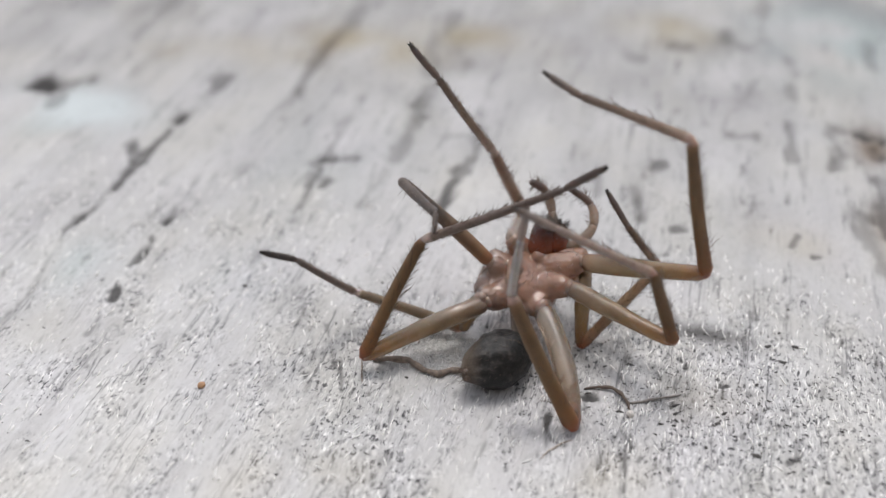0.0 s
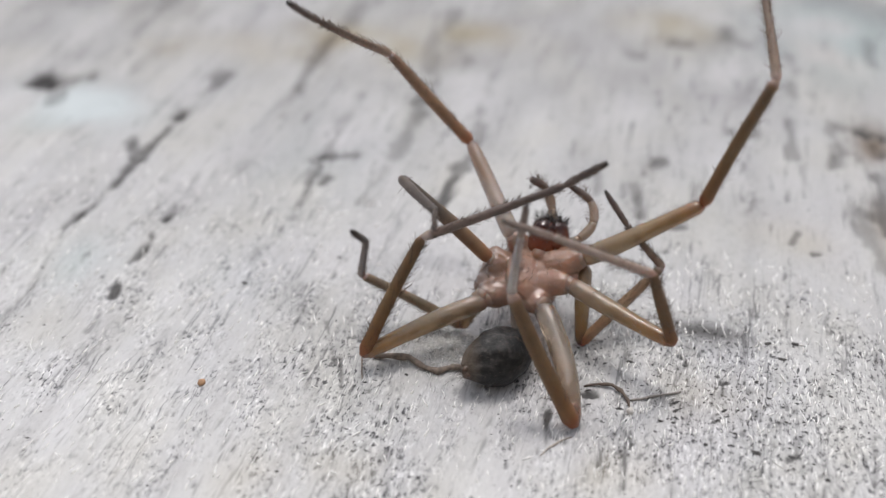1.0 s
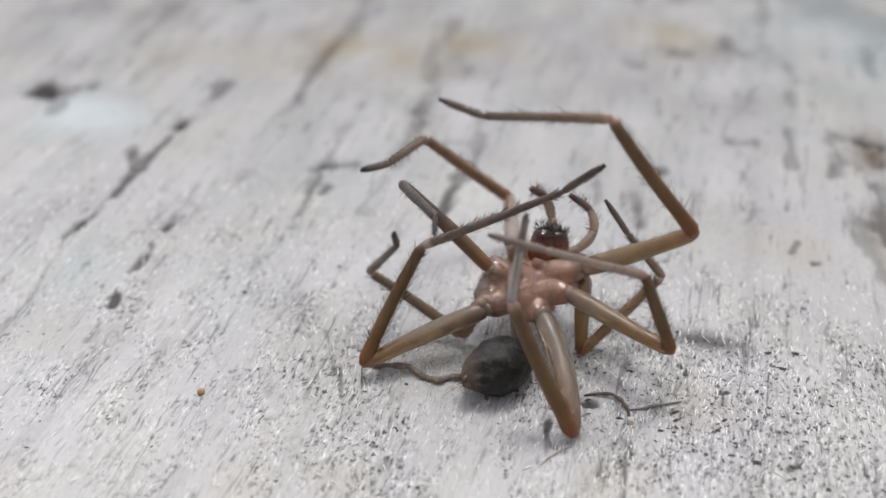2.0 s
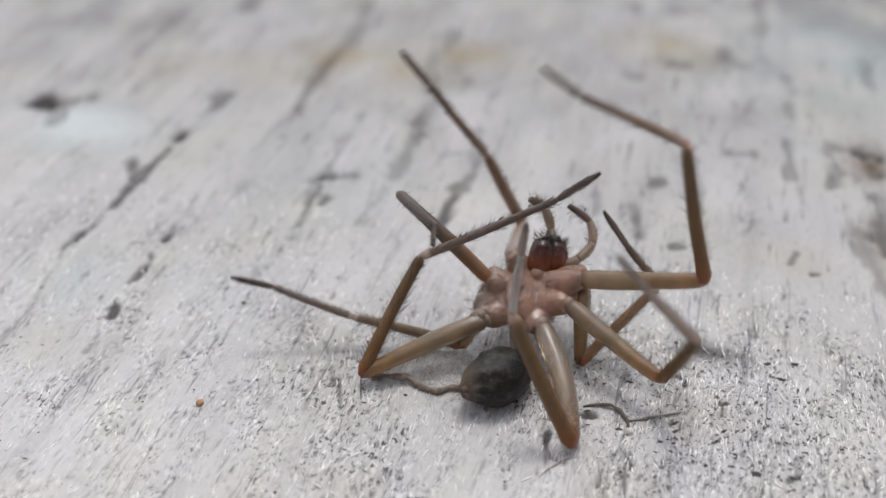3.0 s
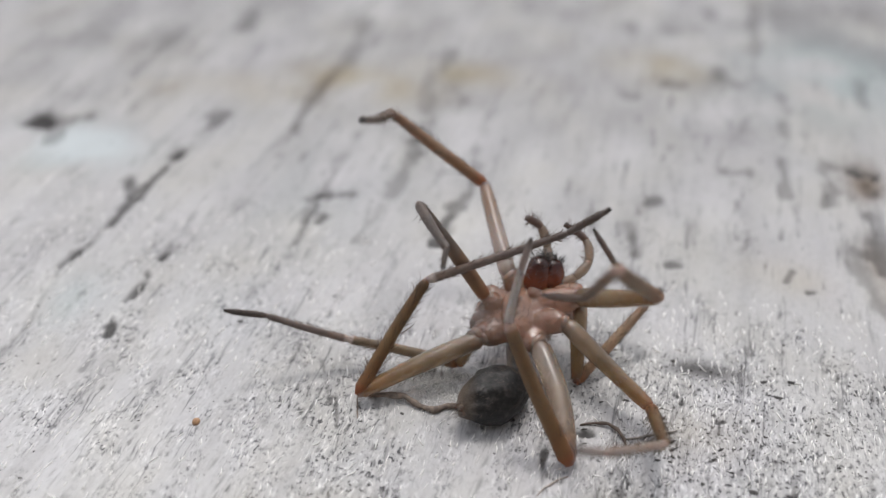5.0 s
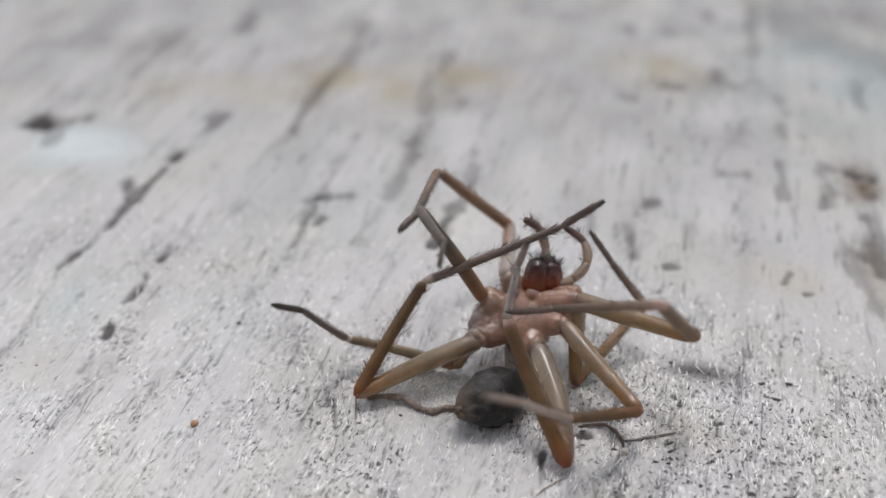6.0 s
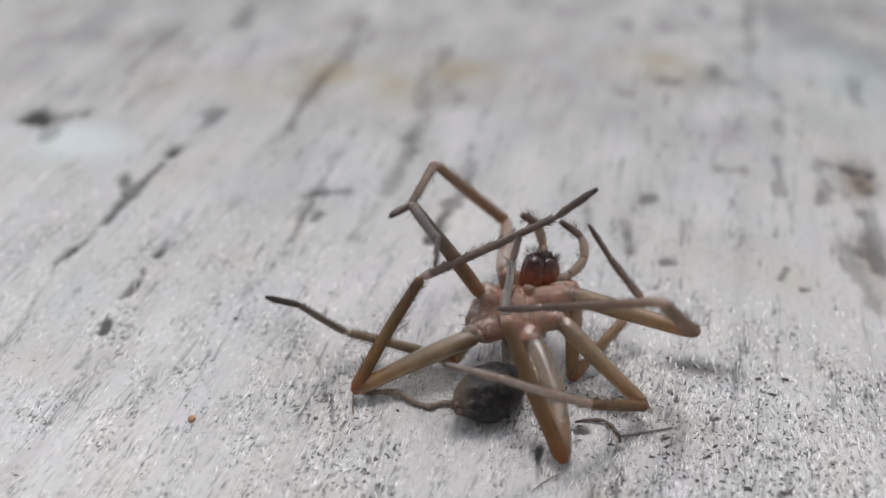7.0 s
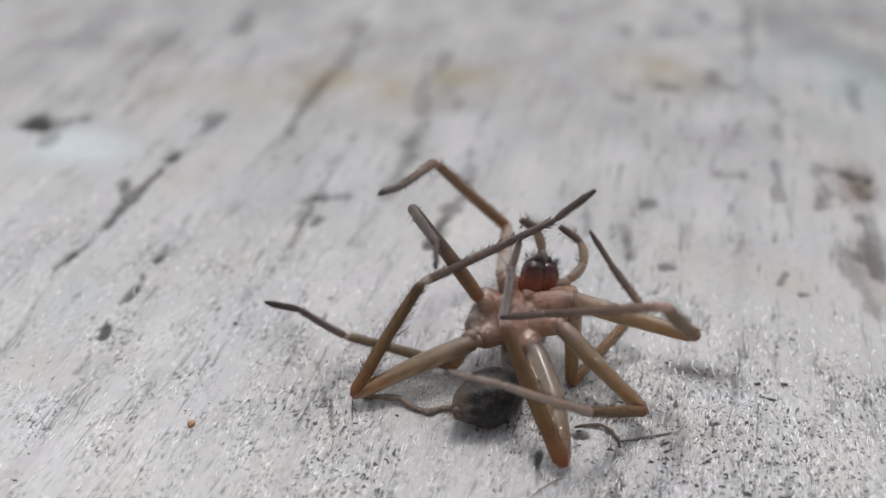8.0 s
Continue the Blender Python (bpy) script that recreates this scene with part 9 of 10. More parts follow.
    walk(LEG_D[2], [
        (0, P(3.527,-1.730,5.175,51.0,44.9,-125.3)), (0.1, P(3.536,-1.712,5.155,51.2,44.9,-125.4)), (0.2, P(3.558,-1.672,5.109,51.8,44.8,-125.4)),
        (0.3, P(3.578,-1.632,5.055,52.5,44.8,-125.5)), (0.4, P(3.586,-1.613,5.015,53.0,44.9,-125.3)), (0.5, P(3.584,-1.616,4.994,53.4,45.1,-124.9)),
        (0.6, P(3.578,-1.625,4.985,53.7,45.5,-124.2)), (0.7, P(3.571,-1.638,4.983,54.0,46.0,-123.3)), (0.8, P(3.562,-1.653,4.986,54.1,46.5,-122.3)),
        (0.9, P(3.553,-1.667,4.990,54.1,46.9,-121.4)), (1, P(3.544,-1.679,4.992,53.9,47.3,-120.6)), (1.1, P(3.537,-1.679,4.997,53.6,47.7,-119.8)),
        (1.2, P(3.532,-1.662,5.011,53.0,48.2,-118.8)), (1.3, P(3.528,-1.636,5.029,52.4,48.7,-117.8)), (1.4, P(3.527,-1.607,5.049,51.7,49.2,-116.9)),
        (1.5, P(3.527,-1.582,5.067,51.0,49.5,-116.2)), (1.6, P(3.528,-1.566,5.082,50.3,49.7,-115.8)), (1.7, P(3.531,-1.568,5.090,49.7,49.7,-115.9)),
        (1.8, P(3.502,-1.549,5.094,49.9,49.7,-115.8)), (1.9, P(3.425,-1.483,5.094,51.3,50.2,-114.9)), (2, P(3.323,-1.393,5.088,53.3,50.9,-113.5)),
        (2.1, P(3.218,-1.300,5.074,55.6,51.6,-111.9)), (2.2, P(3.125,-1.222,5.058,57.6,52.2,-110.5)), (2.3, P(3.059,-1.175,5.042,58.8,52.5,-109.6)),
        (2.4, P(3.029,-1.173,5.033,59.0,52.5,-109.6)), (2.5, P(3.047,-1.230,5.034,57.5,52.1,-110.7)), (2.6, P(3.133,-1.366,5.045,54.1,51.0,-113.2)),
        (2.7, P(3.321,-1.615,5.053,48.3,48.9,-117.4)), (2.8, P(3.666,-2.015,5.014,40.0,45.0,-122.9)), (2.9, P(4.221,-2.549,4.863,28.6,40.2,-127.3)),
        (3, P(4.745,-3.119,4.385,16.0,35.5,-129.8)), (3.1, P(5.385,-3.297,3.430,3.2,29.8,-130.9)), (3.2, P(5.961,-3.979,3.408,-4.1,35.0,-131.0)),
        (3.3, P(4.863,-5.020,4.185,-6.8,43.0,-131.9)), (3.4, P(3.718,-5.439,4.813,-9.6,47.4,-132.8)), (3.5, P(0.534,-4.562,5.631,0.9,48.0,-132.9)),
        (3.6, P(0.147,-3.005,4.569,12.2,47.8,-133.0)), (3.7, P(1.292,-2.094,1.872,7.7,46.8,-133.2)), (3.8, P(4.462,-4.984,1.889,-6.2,51.1,-133.1)),
        (3.9, P(5.086,-4.741,1.677,-10.7,53.0,-133.6)), (4, P(4.707,-4.621,1.712,-10.1,53.3,-133.7)), (4.1, P(4.121,-4.388,2.268,-5.7,49.3,-132.8)),
        (4.2, P(3.797,-5.230,3.888,-2.6,49.7,-132.8)), (4.3, P(4.501,-5.536,3.452,-19.7,52.4,-133.7)), (4.4, P(3.004,-5.671,4.465,-16.5,54.6,-134.9)),
        (4.5, P(0.493,-4.651,5.253,4.9,51.5,-134.4)), (4.6, P(0.618,-3.259,3.998,15.0,48.7,-135.1)), (4.7, P(3.607,-4.392,2.207,12.6,53.6,-133.2)),
        (4.8, P(3.651,-4.422,2.220,10.0,55.5,-132.6)), (4.9, P(3.762,-4.497,2.254,8.5,57.0,-132.1)), (5, P(3.900,-4.597,2.306,8.0,58.1,-131.8)),
        (5.1, P(4.031,-4.705,2.375,8.0,58.9,-131.6)), (5.2, P(4.128,-4.810,2.459,8.5,59.3,-131.5)), (5.3, P(4.170,-4.909,2.556,9.2,59.3,-131.5)),
        (5.4, P(4.143,-4.999,2.664,9.8,58.8,-131.7)), (5.5, P(4.029,-5.076,2.777,10.1,57.9,-132.0)), (5.6, P(3.800,-5.131,2.891,9.9,56.5,-132.4)),
        (5.7, P(3.407,-5.132,2.996,8.9,54.4,-133.0)), (5.8, P(2.778,-4.998,3.064,7.1,51.7,-133.7)), (5.9, P(1.710,-4.422,2.949,4.0,47.4,-134.3)),
        (6, P(1.158,-3.890,2.716,2.5,44.4,-134.5)), (6.1, P(1.210,-3.871,2.704,4.4,44.7,-134.5)), (6.2, P(1.353,-3.836,2.772,8.4,46.1,-134.3)),
        (6.3, P(1.541,-3.783,2.864,13.7,48.1,-133.7)), (6.4, P(1.720,-3.714,2.923,19.0,50.0,-132.9)), (6.5, P(1.829,-3.640,2.900,23.2,51.3,-132.1)),
        (6.6, P(1.876,-3.551,2.795,26.3,52.0,-131.5)), (6.7, P(1.912,-3.442,2.661,29.1,52.7,-131.0)), (6.8, P(1.938,-3.328,2.527,31.5,53.1,-130.5)),
        (6.9, P(1.959,-3.231,2.422,33.0,53.4,-130.2)), (7, P(1.984,-3.171,2.375,33.6,53.5,-130.1)), (7.1, P(2.004,-3.153,2.367,33.5,53.4,-130.2)),
        (7.2, P(2.011,-3.158,2.363,33.3,53.3,-130.4)), (7.3, P(2.010,-3.176,2.361,33.0,53.1,-130.6)), (7.4, P(2.007,-3.198,2.359,32.7,52.9,-130.8)),
        (7.5, P(2.007,-3.213,2.356,32.4,52.8,-130.9)), (7.6, P(2.009,-3.223,2.352,32.1,52.6,-131.1)), (7.7, P(2.011,-3.234,2.347,31.8,52.5,-131.2)),
        (7.8, P(2.012,-3.245,2.342,31.5,52.4,-131.2)), (7.9, P(2.012,-3.253,2.339,31.3,52.4,-131.3)), (8, P(2.013,-3.256,2.338,31.2,52.4,-131.3)),
    ])
    walk(LEG_D[3], [
        (0, P(0.473,-1.436,6.703,28.2,45.6,-123.3)), (0.1, P(0.481,-1.402,6.676,28.7,45.7,-123.2)), (0.2, P(0.497,-1.327,6.611,30.0,46.0,-123.0)),
        (0.3, P(0.510,-1.252,6.535,31.7,46.3,-122.7)), (0.4, P(0.511,-1.217,6.474,33.5,46.7,-122.3)), (0.5, P(0.498,-1.231,6.436,35.4,47.2,-121.9)),
        (0.6, P(0.480,-1.271,6.406,37.6,47.8,-121.2)), (0.7, P(0.458,-1.330,6.384,40.0,48.4,-120.5)), (0.8, P(0.437,-1.401,6.370,42.6,49.0,-119.7)),
        (0.9, P(0.418,-1.475,6.362,45.4,49.5,-118.9)), (1, P(0.405,-1.546,6.360,48.3,49.9,-118.3)), (1.1, P(0.396,-1.616,6.367,51.8,50.1,-117.9)),
        (1.2, P(0.392,-1.689,6.385,56.1,50.3,-117.5)), (1.3, P(0.394,-1.760,6.409,60.7,50.4,-117.3)), (1.4, P(0.401,-1.825,6.437,65.2,50.4,-117.1)),
        (1.5, P(0.412,-1.880,6.467,69.0,50.4,-117.0)), (1.6, P(0.426,-1.920,6.496,71.6,50.5,-117.0)), (1.7, P(0.440,-1.943,6.523,72.5,50.5,-117.0)),
        (1.8, P(0.408,-1.923,6.519,72.5,50.5,-116.5)), (1.9, P(0.306,-1.852,6.465,72.2,50.8,-115.5)), (2, P(0.169,-1.754,6.378,71.5,51.0,-114.1)),
        (2.1, P(0.028,-1.653,6.277,70.4,51.3,-112.7)), (2.2, P(-0.093,-1.568,6.185,68.6,51.6,-111.7)), (2.3, P(-0.176,-1.514,6.121,66.0,51.7,-111.3)),
        (2.4, P(-0.208,-1.508,6.108,62.4,51.6,-111.7)), (2.5, P(-0.171,-1.565,6.164,57.8,51.0,-113.2)), (2.6, P(-0.035,-1.707,6.308,51.9,49.8,-115.9)),
        (2.7, P(0.259,-1.965,6.552,45.0,47.5,-119.8)), (2.8, P(0.809,-2.379,6.872,37.1,43.7,-124.6)), (2.9, P(1.737,-3.101,7.160,30.1,37.2,-130.3)),
        (3, P(2.794,-3.987,7.065,23.5,29.5,-134.9)), (3.1, P(4.126,-4.457,6.399,12.3,24.2,-136.8)), (3.2, P(4.863,-5.619,6.209,-5.5,35.7,-136.0)),
        (3.3, P(3.613,-7.019,6.672,-5.0,42.7,-136.9)), (3.4, P(2.442,-7.651,7.099,-4.2,48.5,-137.5)), (3.5, P(-1.242,-6.390,7.923,5.4,47.2,-137.6)),
        (3.6, P(-2.073,-4.327,6.820,17.7,54.2,-135.3)), (3.7, P(-0.738,-3.582,4.199,12.2,55.2,-134.8)), (3.8, P(2.919,-7.173,4.027,-19.5,54.3,-134.7)),
        (3.9, P(3.693,-7.127,3.704,-23.7,56.4,-136.2)), (4, P(3.273,-6.992,3.730,-21.5,56.7,-136.5)), (4.1, P(2.612,-6.516,4.491,-10.9,55.3,-135.7)),
        (4.2, P(2.134,-7.250,6.102,-0.7,50.1,-134.9)), (4.3, P(3.570,-8.184,5.419,-30.2,57.9,-138.5)), (4.4, P(1.802,-8.256,6.367,-20.7,59.9,-140.4)),
        (4.5, P(-1.587,-6.355,7.378,10.8,58.0,-140.1)), (4.6, P(-1.769,-4.386,6.183,61.6,68.1,-123.9)), (4.7, P(1.219,-5.843,4.191,-4.0,48.3,-144.2)),
        (4.8, P(1.333,-6.070,4.131,-4.0,48.4,-144.3)), (4.9, P(1.479,-6.264,4.100,-4.2,48.8,-144.3)), (5, P(1.624,-6.428,4.099,-4.4,49.5,-144.4)),
        (5.1, P(1.743,-6.557,4.130,-4.5,50.2,-144.5)), (5.2, P(1.817,-6.654,4.191,-4.7,51.0,-144.6)), (5.3, P(1.833,-6.724,4.285,-4.7,51.9,-144.7)),
        (5.4, P(1.787,-6.771,4.412,-4.5,52.6,-144.8)), (5.5, P(1.671,-6.800,4.569,-4.2,53.3,-144.9)), (5.6, P(1.467,-6.811,4.756,-3.6,53.8,-144.9)),
        (5.7, P(1.140,-6.782,4.967,-2.6,54.1,-145.0)), (5.8, P(0.630,-6.639,5.171,-1.3,54.1,-145.0)), (5.9, P(-0.218,-6.058,5.262,0.1,53.5,-144.9)),
        (6, P(-0.628,-5.494,5.162,2.2,52.8,-145.0)), (6.1, P(-0.663,-5.400,5.133,6.8,53.7,-144.8)), (6.2, P(-0.713,-5.234,5.123,14.5,56.3,-144.0)),
        (6.3, P(-0.756,-5.014,5.090,24.6,59.7,-141.7)), (6.4, P(-0.785,-4.773,5.008,35.5,62.8,-138.0)), (6.5, P(-0.819,-4.559,4.871,44.3,64.7,-134.4)),
        (6.6, P(-0.866,-4.359,4.685,50.6,65.7,-131.7)), (6.7, P(-0.909,-4.145,4.476,55.9,66.5,-129.1)), (6.8, P(-0.941,-3.944,4.281,60.2,67.0,-126.9)),
        (6.9, P(-0.957,-3.786,4.136,63.0,67.4,-125.4)), (7, P(-0.945,-3.703,4.073,64.0,67.5,-124.8)), (7.1, P(-0.923,-3.684,4.069,63.3,67.4,-125.1)),
        (7.2, P(-0.910,-3.689,4.075,61.6,67.3,-125.7)), (7.3, P(-0.903,-3.707,4.087,59.3,67.1,-126.6)), (7.4, P(-0.898,-3.730,4.099,57.1,66.9,-127.4)),
        (7.5, P(-0.891,-3.748,4.107,55.5,66.8,-128.0)), (7.6, P(-0.881,-3.764,4.113,54.4,66.7,-128.3)), (7.7, P(-0.871,-3.785,4.118,53.6,66.6,-128.6)),
        (7.8, P(-0.862,-3.805,4.123,53.1,66.6,-128.7)), (7.9, P(-0.856,-3.821,4.126,52.7,66.5,-128.8)), (8, P(-0.854,-3.827,4.128,52.6,66.5,-128.8)),
    ])
    walk(LEG_E[0], [
        (0, P(2.161,2.067,2.027,134.2,3.0,-2.5)), (0.4, P(2.161,2.067,2.027,134.2,3.0,-2.5)), (0.8, P(2.161,2.067,2.027,134.2,3.0,-2.4)),
        (1.2, P(2.161,2.067,2.027,134.3,3.0,-2.5)), (1.6, P(2.161,2.067,2.027,134.5,3.0,-2.5)), (2, P(2.161,2.067,2.027,134.5,3.0,-2.5)),
        (2.4, P(2.161,2.067,2.027,134.4,2.9,-2.4)), (2.8, P(2.161,2.067,2.027,134.3,2.9,-2.4)), (3.2, P(2.161,2.067,2.027,134.3,3.1,-2.6)),
        (3.6, P(2.161,2.067,2.027,134.4,2.9,-2.4)), (4, P(2.161,2.067,2.027,134.4,3.1,-2.6)), (4.4, P(2.161,2.067,2.027,134.6,3.1,-2.6)),
        (4.8, P(2.161,2.067,2.027,134.2,2.9,-2.4)), (5.2, P(2.161,2.067,2.027,134.2,3.0,-2.4)), (5.6, P(2.161,2.067,2.027,134.3,3.1,-2.5)),
        (6, P(2.161,2.067,2.027,134.4,3.0,-2.5)), (6.4, P(2.161,2.067,2.027,134.4,2.8,-2.3)), (6.8, P(2.161,2.067,2.027,134.3,3.0,-2.4)),
        (7.2, P(2.161,2.067,2.027,134.1,3.0,-2.5)), (7.6, P(2.161,2.067,2.027,134.1,3.0,-2.5)), (8, P(2.161,2.067,2.027,134.1,3.0,-2.5)),
    ])
    walk(LEG_E[1], [
        (0, P(1.979,0.137,0.144,40.4,-31.9,149.4)), (0.4, P(1.980,0.137,0.144,40.6,-32.5,148.8)), (0.8, P(1.980,0.137,0.145,40.8,-33.3,147.9)),
        (1.2, P(1.979,0.140,0.141,40.9,-33.7,147.5)), (1.6, P(1.978,0.145,0.136,40.9,-33.8,147.4)), (2, P(1.979,0.144,0.137,40.9,-33.7,147.5)),
        (2.4, P(1.983,0.141,0.140,40.8,-33.3,148.0)), (2.8, P(1.985,0.139,0.141,40.7,-32.8,148.5)), (3.2, P(1.969,0.141,0.141,40.6,-32.4,148.9)),
        (3.6, P(1.984,0.141,0.140,45.6,-33.1,148.2)), (4, P(1.973,0.142,0.140,44.1,-31.8,149.6)), (4.4, P(1.970,0.151,0.131,51.1,-32.2,149.2)),
        (4.8, P(1.984,0.134,0.147,57.7,-32.6,148.4)), (5.2, P(1.980,0.136,0.145,60.7,-32.7,148.3)), (5.6, P(1.976,0.139,0.143,61.4,-32.6,148.5)),
        (6, P(1.978,0.141,0.141,60.6,-32.4,148.8)), (6.4, P(1.991,0.143,0.137,57.8,-32.1,149.6)), (6.8, P(1.982,0.138,0.143,58.0,-32.2,149.3)),
        (7.2, P(1.977,0.132,0.150,59.0,-32.5,148.7)), (7.6, P(1.977,0.133,0.149,60.3,-32.8,148.2)), (8, P(1.978,0.134,0.148,61.0,-32.9,147.9)),
    ])
    walk(LEG_E[2], [
        (0, P(4.619,1.519,2.668,35.5,29.9,-152.0)), (0.4, P(4.658,1.486,2.646,43.6,30.0,-151.8)), (0.8, P(4.712,1.438,2.613,53.0,29.6,-152.3)),
        (1.2, P(4.734,1.420,2.596,53.9,29.4,-152.7)), (1.6, P(4.741,1.416,2.586,53.1,29.4,-152.7)), (2, P(4.735,1.423,2.592,47.3,29.3,-152.9)),
        (2.4, P(4.712,1.445,2.610,34.3,30.5,-151.7)), (2.8, P(4.685,1.470,2.629,27.0,31.4,-151.0)), (3.2, P(4.644,1.494,2.645,38.1,32.0,-150.6)),
        (3.6, P(4.723,1.727,2.428,34.0,33.7,-149.1)), (4, P(4.623,1.735,2.525,55.0,33.8,-149.0)), (4.4, P(4.648,2.091,2.209,54.9,33.8,-149.0)),
        (4.8, P(4.672,2.356,1.905,52.4,31.2,-153.1)), (5.2, P(4.649,2.490,1.753,50.8,29.7,-155.4)), (5.6, P(4.627,2.532,1.721,50.0,29.0,-156.3)),
        (6, P(4.620,2.518,1.760,50.0,29.0,-156.3)), (6.4, P(4.618,2.432,1.902,50.4,29.4,-155.8)), (6.8, P(4.622,2.423,1.893,50.3,29.3,-155.9)),
        (7.2, P(4.639,2.431,1.846,50.1,29.0,-156.4)), (7.6, P(4.656,2.462,1.777,49.7,28.4,-157.1)), (8, P(4.662,2.481,1.740,49.4,28.1,-157.5)),
    ])
    walk(LEG_E[3], [
        (0, P(3.437,2.121,3.991,41.0,23.3,-159.3)), (0.4, P(3.450,2.304,3.820,43.6,23.7,-159.0)), (0.8, P(3.524,2.504,3.594,46.6,24.2,-158.4)),
        (1.2, P(3.559,2.518,3.557,46.8,24.3,-158.3)), (1.6, P(3.562,2.492,3.567,46.6,24.3,-158.3)), (2, P(3.554,2.363,3.700,47.1,25.0,-157.4)),
        (2.4, P(3.521,2.003,3.943,48.1,26.3,-155.9)), (2.8, P(3.513,1.795,4.054,48.6,26.9,-155.1)), (3.2, P(3.396,2.118,3.895,46.1,23.6,-159.1)),
        (3.6, P(3.445,2.180,3.720,47.0,24.8,-157.7)), (4, P(3.322,2.744,3.418,46.4,24.1,-158.5)), (4.4, P(3.347,3.097,3.104,46.0,23.8,-158.9)),
        (4.8, P(3.472,3.412,2.881,45.7,23.1,-159.6)), (5.2, P(3.512,3.566,2.781,46.5,24.4,-158.2)), (5.6, P(3.517,3.611,2.774,47.5,25.9,-156.4)),
        (6, P(3.508,3.596,2.813,47.3,25.6,-156.8)), (6.4, P(3.491,3.507,2.942,45.8,23.5,-159.2)), (6.8, P(3.498,3.500,2.936,46.1,23.9,-158.8)),
        (7.2, P(3.529,3.514,2.897,46.2,24.2,-158.5)), (7.6, P(3.568,3.553,2.843,46.1,24.1,-158.6)), (8, P(3.587,3.576,2.814,46.0,24.0,-158.7)),
    ])
    walk(LEG_F[0], [
        (0, P(0.554,0.547,1.608,107.5,-8.9,7.4)), (0.5, P(0.554,0.547,1.608,107.5,-8.9,7.4)), (1, P(0.554,0.547,1.608,107.6,-8.9,7.4)),
        (1.5, P(0.554,0.547,1.608,107.2,-8.9,7.3)), (2, P(0.554,0.547,1.608,106.9,-8.9,7.3)), (2.5, P(0.554,0.547,1.608,107.1,-8.8,7.2)),
        (3, P(0.554,0.547,1.608,106.5,-8.8,7.1)), (3.5, P(0.554,0.547,1.608,105.4,-8.8,6.9)), (4, P(0.554,0.547,1.608,105.7,-8.8,7.0)),
        (4.5, P(0.554,0.547,1.608,106.1,-8.8,7.0)), (5, P(0.554,0.547,1.608,106.1,-8.8,7.0)), (5.5, P(0.554,0.547,1.608,105.9,-8.7,6.7)),
        (6, P(0.554,0.547,1.608,105.9,-8.7,6.7)), (6.5, P(0.554,0.547,1.608,106.6,-8.7,6.8)), (7, P(0.554,0.547,1.608,107.1,-8.8,6.9)),
        (7.5, P(0.554,0.547,1.608,106.4,-8.8,6.9)), (8, P(0.554,0.547,1.608,105.8,-8.8,6.9)),
    ])
    walk(LEG_F[1], [
        (0, P(1.307,-3.660,0.280,25.8,19.8,-162.9)), (0.5, P(1.308,-3.659,0.275,25.9,19.8,-162.9)), (1, P(1.310,-3.657,0.271,26.0,19.8,-162.9)),
        (1.5, P(1.302,-3.669,0.304,26.0,19.8,-162.9)), (2, P(1.295,-3.675,0.319,25.6,19.7,-162.9)), (2.5, P(1.289,-3.672,0.307,24.3,19.6,-163.0)),
        (3, P(1.274,-3.689,0.354,23.0,19.5,-163.0)), (3.5, P(1.255,-3.715,0.435,21.9,19.3,-163.1)), (4, P(1.261,-3.708,0.414,22.4,19.1,-163.2)),
        (4.5, P(1.269,-3.698,0.382,24.9,18.8,-163.3)), (5, P(1.264,-3.699,0.383,31.2,18.0,-163.8)), (5.5, P(1.244,-3.707,0.399,41.2,16.9,-164.6)),
        (6, P(1.240,-3.707,0.397,46.5,16.3,-165.2)), (6.5, P(1.258,-3.689,0.346,46.4,16.3,-165.2)), (7, P(1.271,-3.676,0.311,45.4,16.4,-165.1)),
        (7.5, P(1.265,-3.691,0.358,45.4,16.5,-165.0)), (8, P(1.259,-3.706,0.405,45.4,16.5,-164.9)),
    ])
    walk(LEG_F[2], [
        (0, P(-0.802,-2.023,4.533,20.6,-6.3,174.8)), (0.5, P(-0.801,-2.016,4.525,20.7,-6.3,174.8)), (1, P(-0.800,-2.007,4.518,20.7,-6.3,174.8)),
        (1.5, P(-0.805,-2.017,4.552,19.2,-6.2,174.9)), (2, P(-0.798,-2.048,4.584,20.3,-6.1,174.9)), (2.5, P(-0.783,-2.146,4.619,25.3,-5.9,175.0)),
        (3, P(-0.773,-2.266,4.713,26.7,-6.2,174.9)), (3.5, P(-0.766,-2.371,4.831,25.5,-6.8,174.5)), (4, P(-0.750,-2.316,4.799,21.9,-7.9,174.1)),
        (4.5, P(-0.740,-2.095,4.696,18.1,-9.0,173.6)), (5, P(-0.734,-1.568,4.467,18.1,-9.5,173.5)), (5.5, P(-0.691,-0.811,4.016,20.5,-9.4,173.5)),
        (6, P(-0.632,-0.435,3.714,25.2,-9.1,173.7)), (6.5, P(-0.609,-0.420,3.669,33.4,-7.8,174.4)), (7, P(-0.606,-0.474,3.693,38.0,-7.1,174.9)),
        (7.5, P(-0.623,-0.493,3.737,30.9,-7.3,174.8)), (8, P(-0.639,-0.512,3.782,23.8,-7.5,174.7)),
    ])
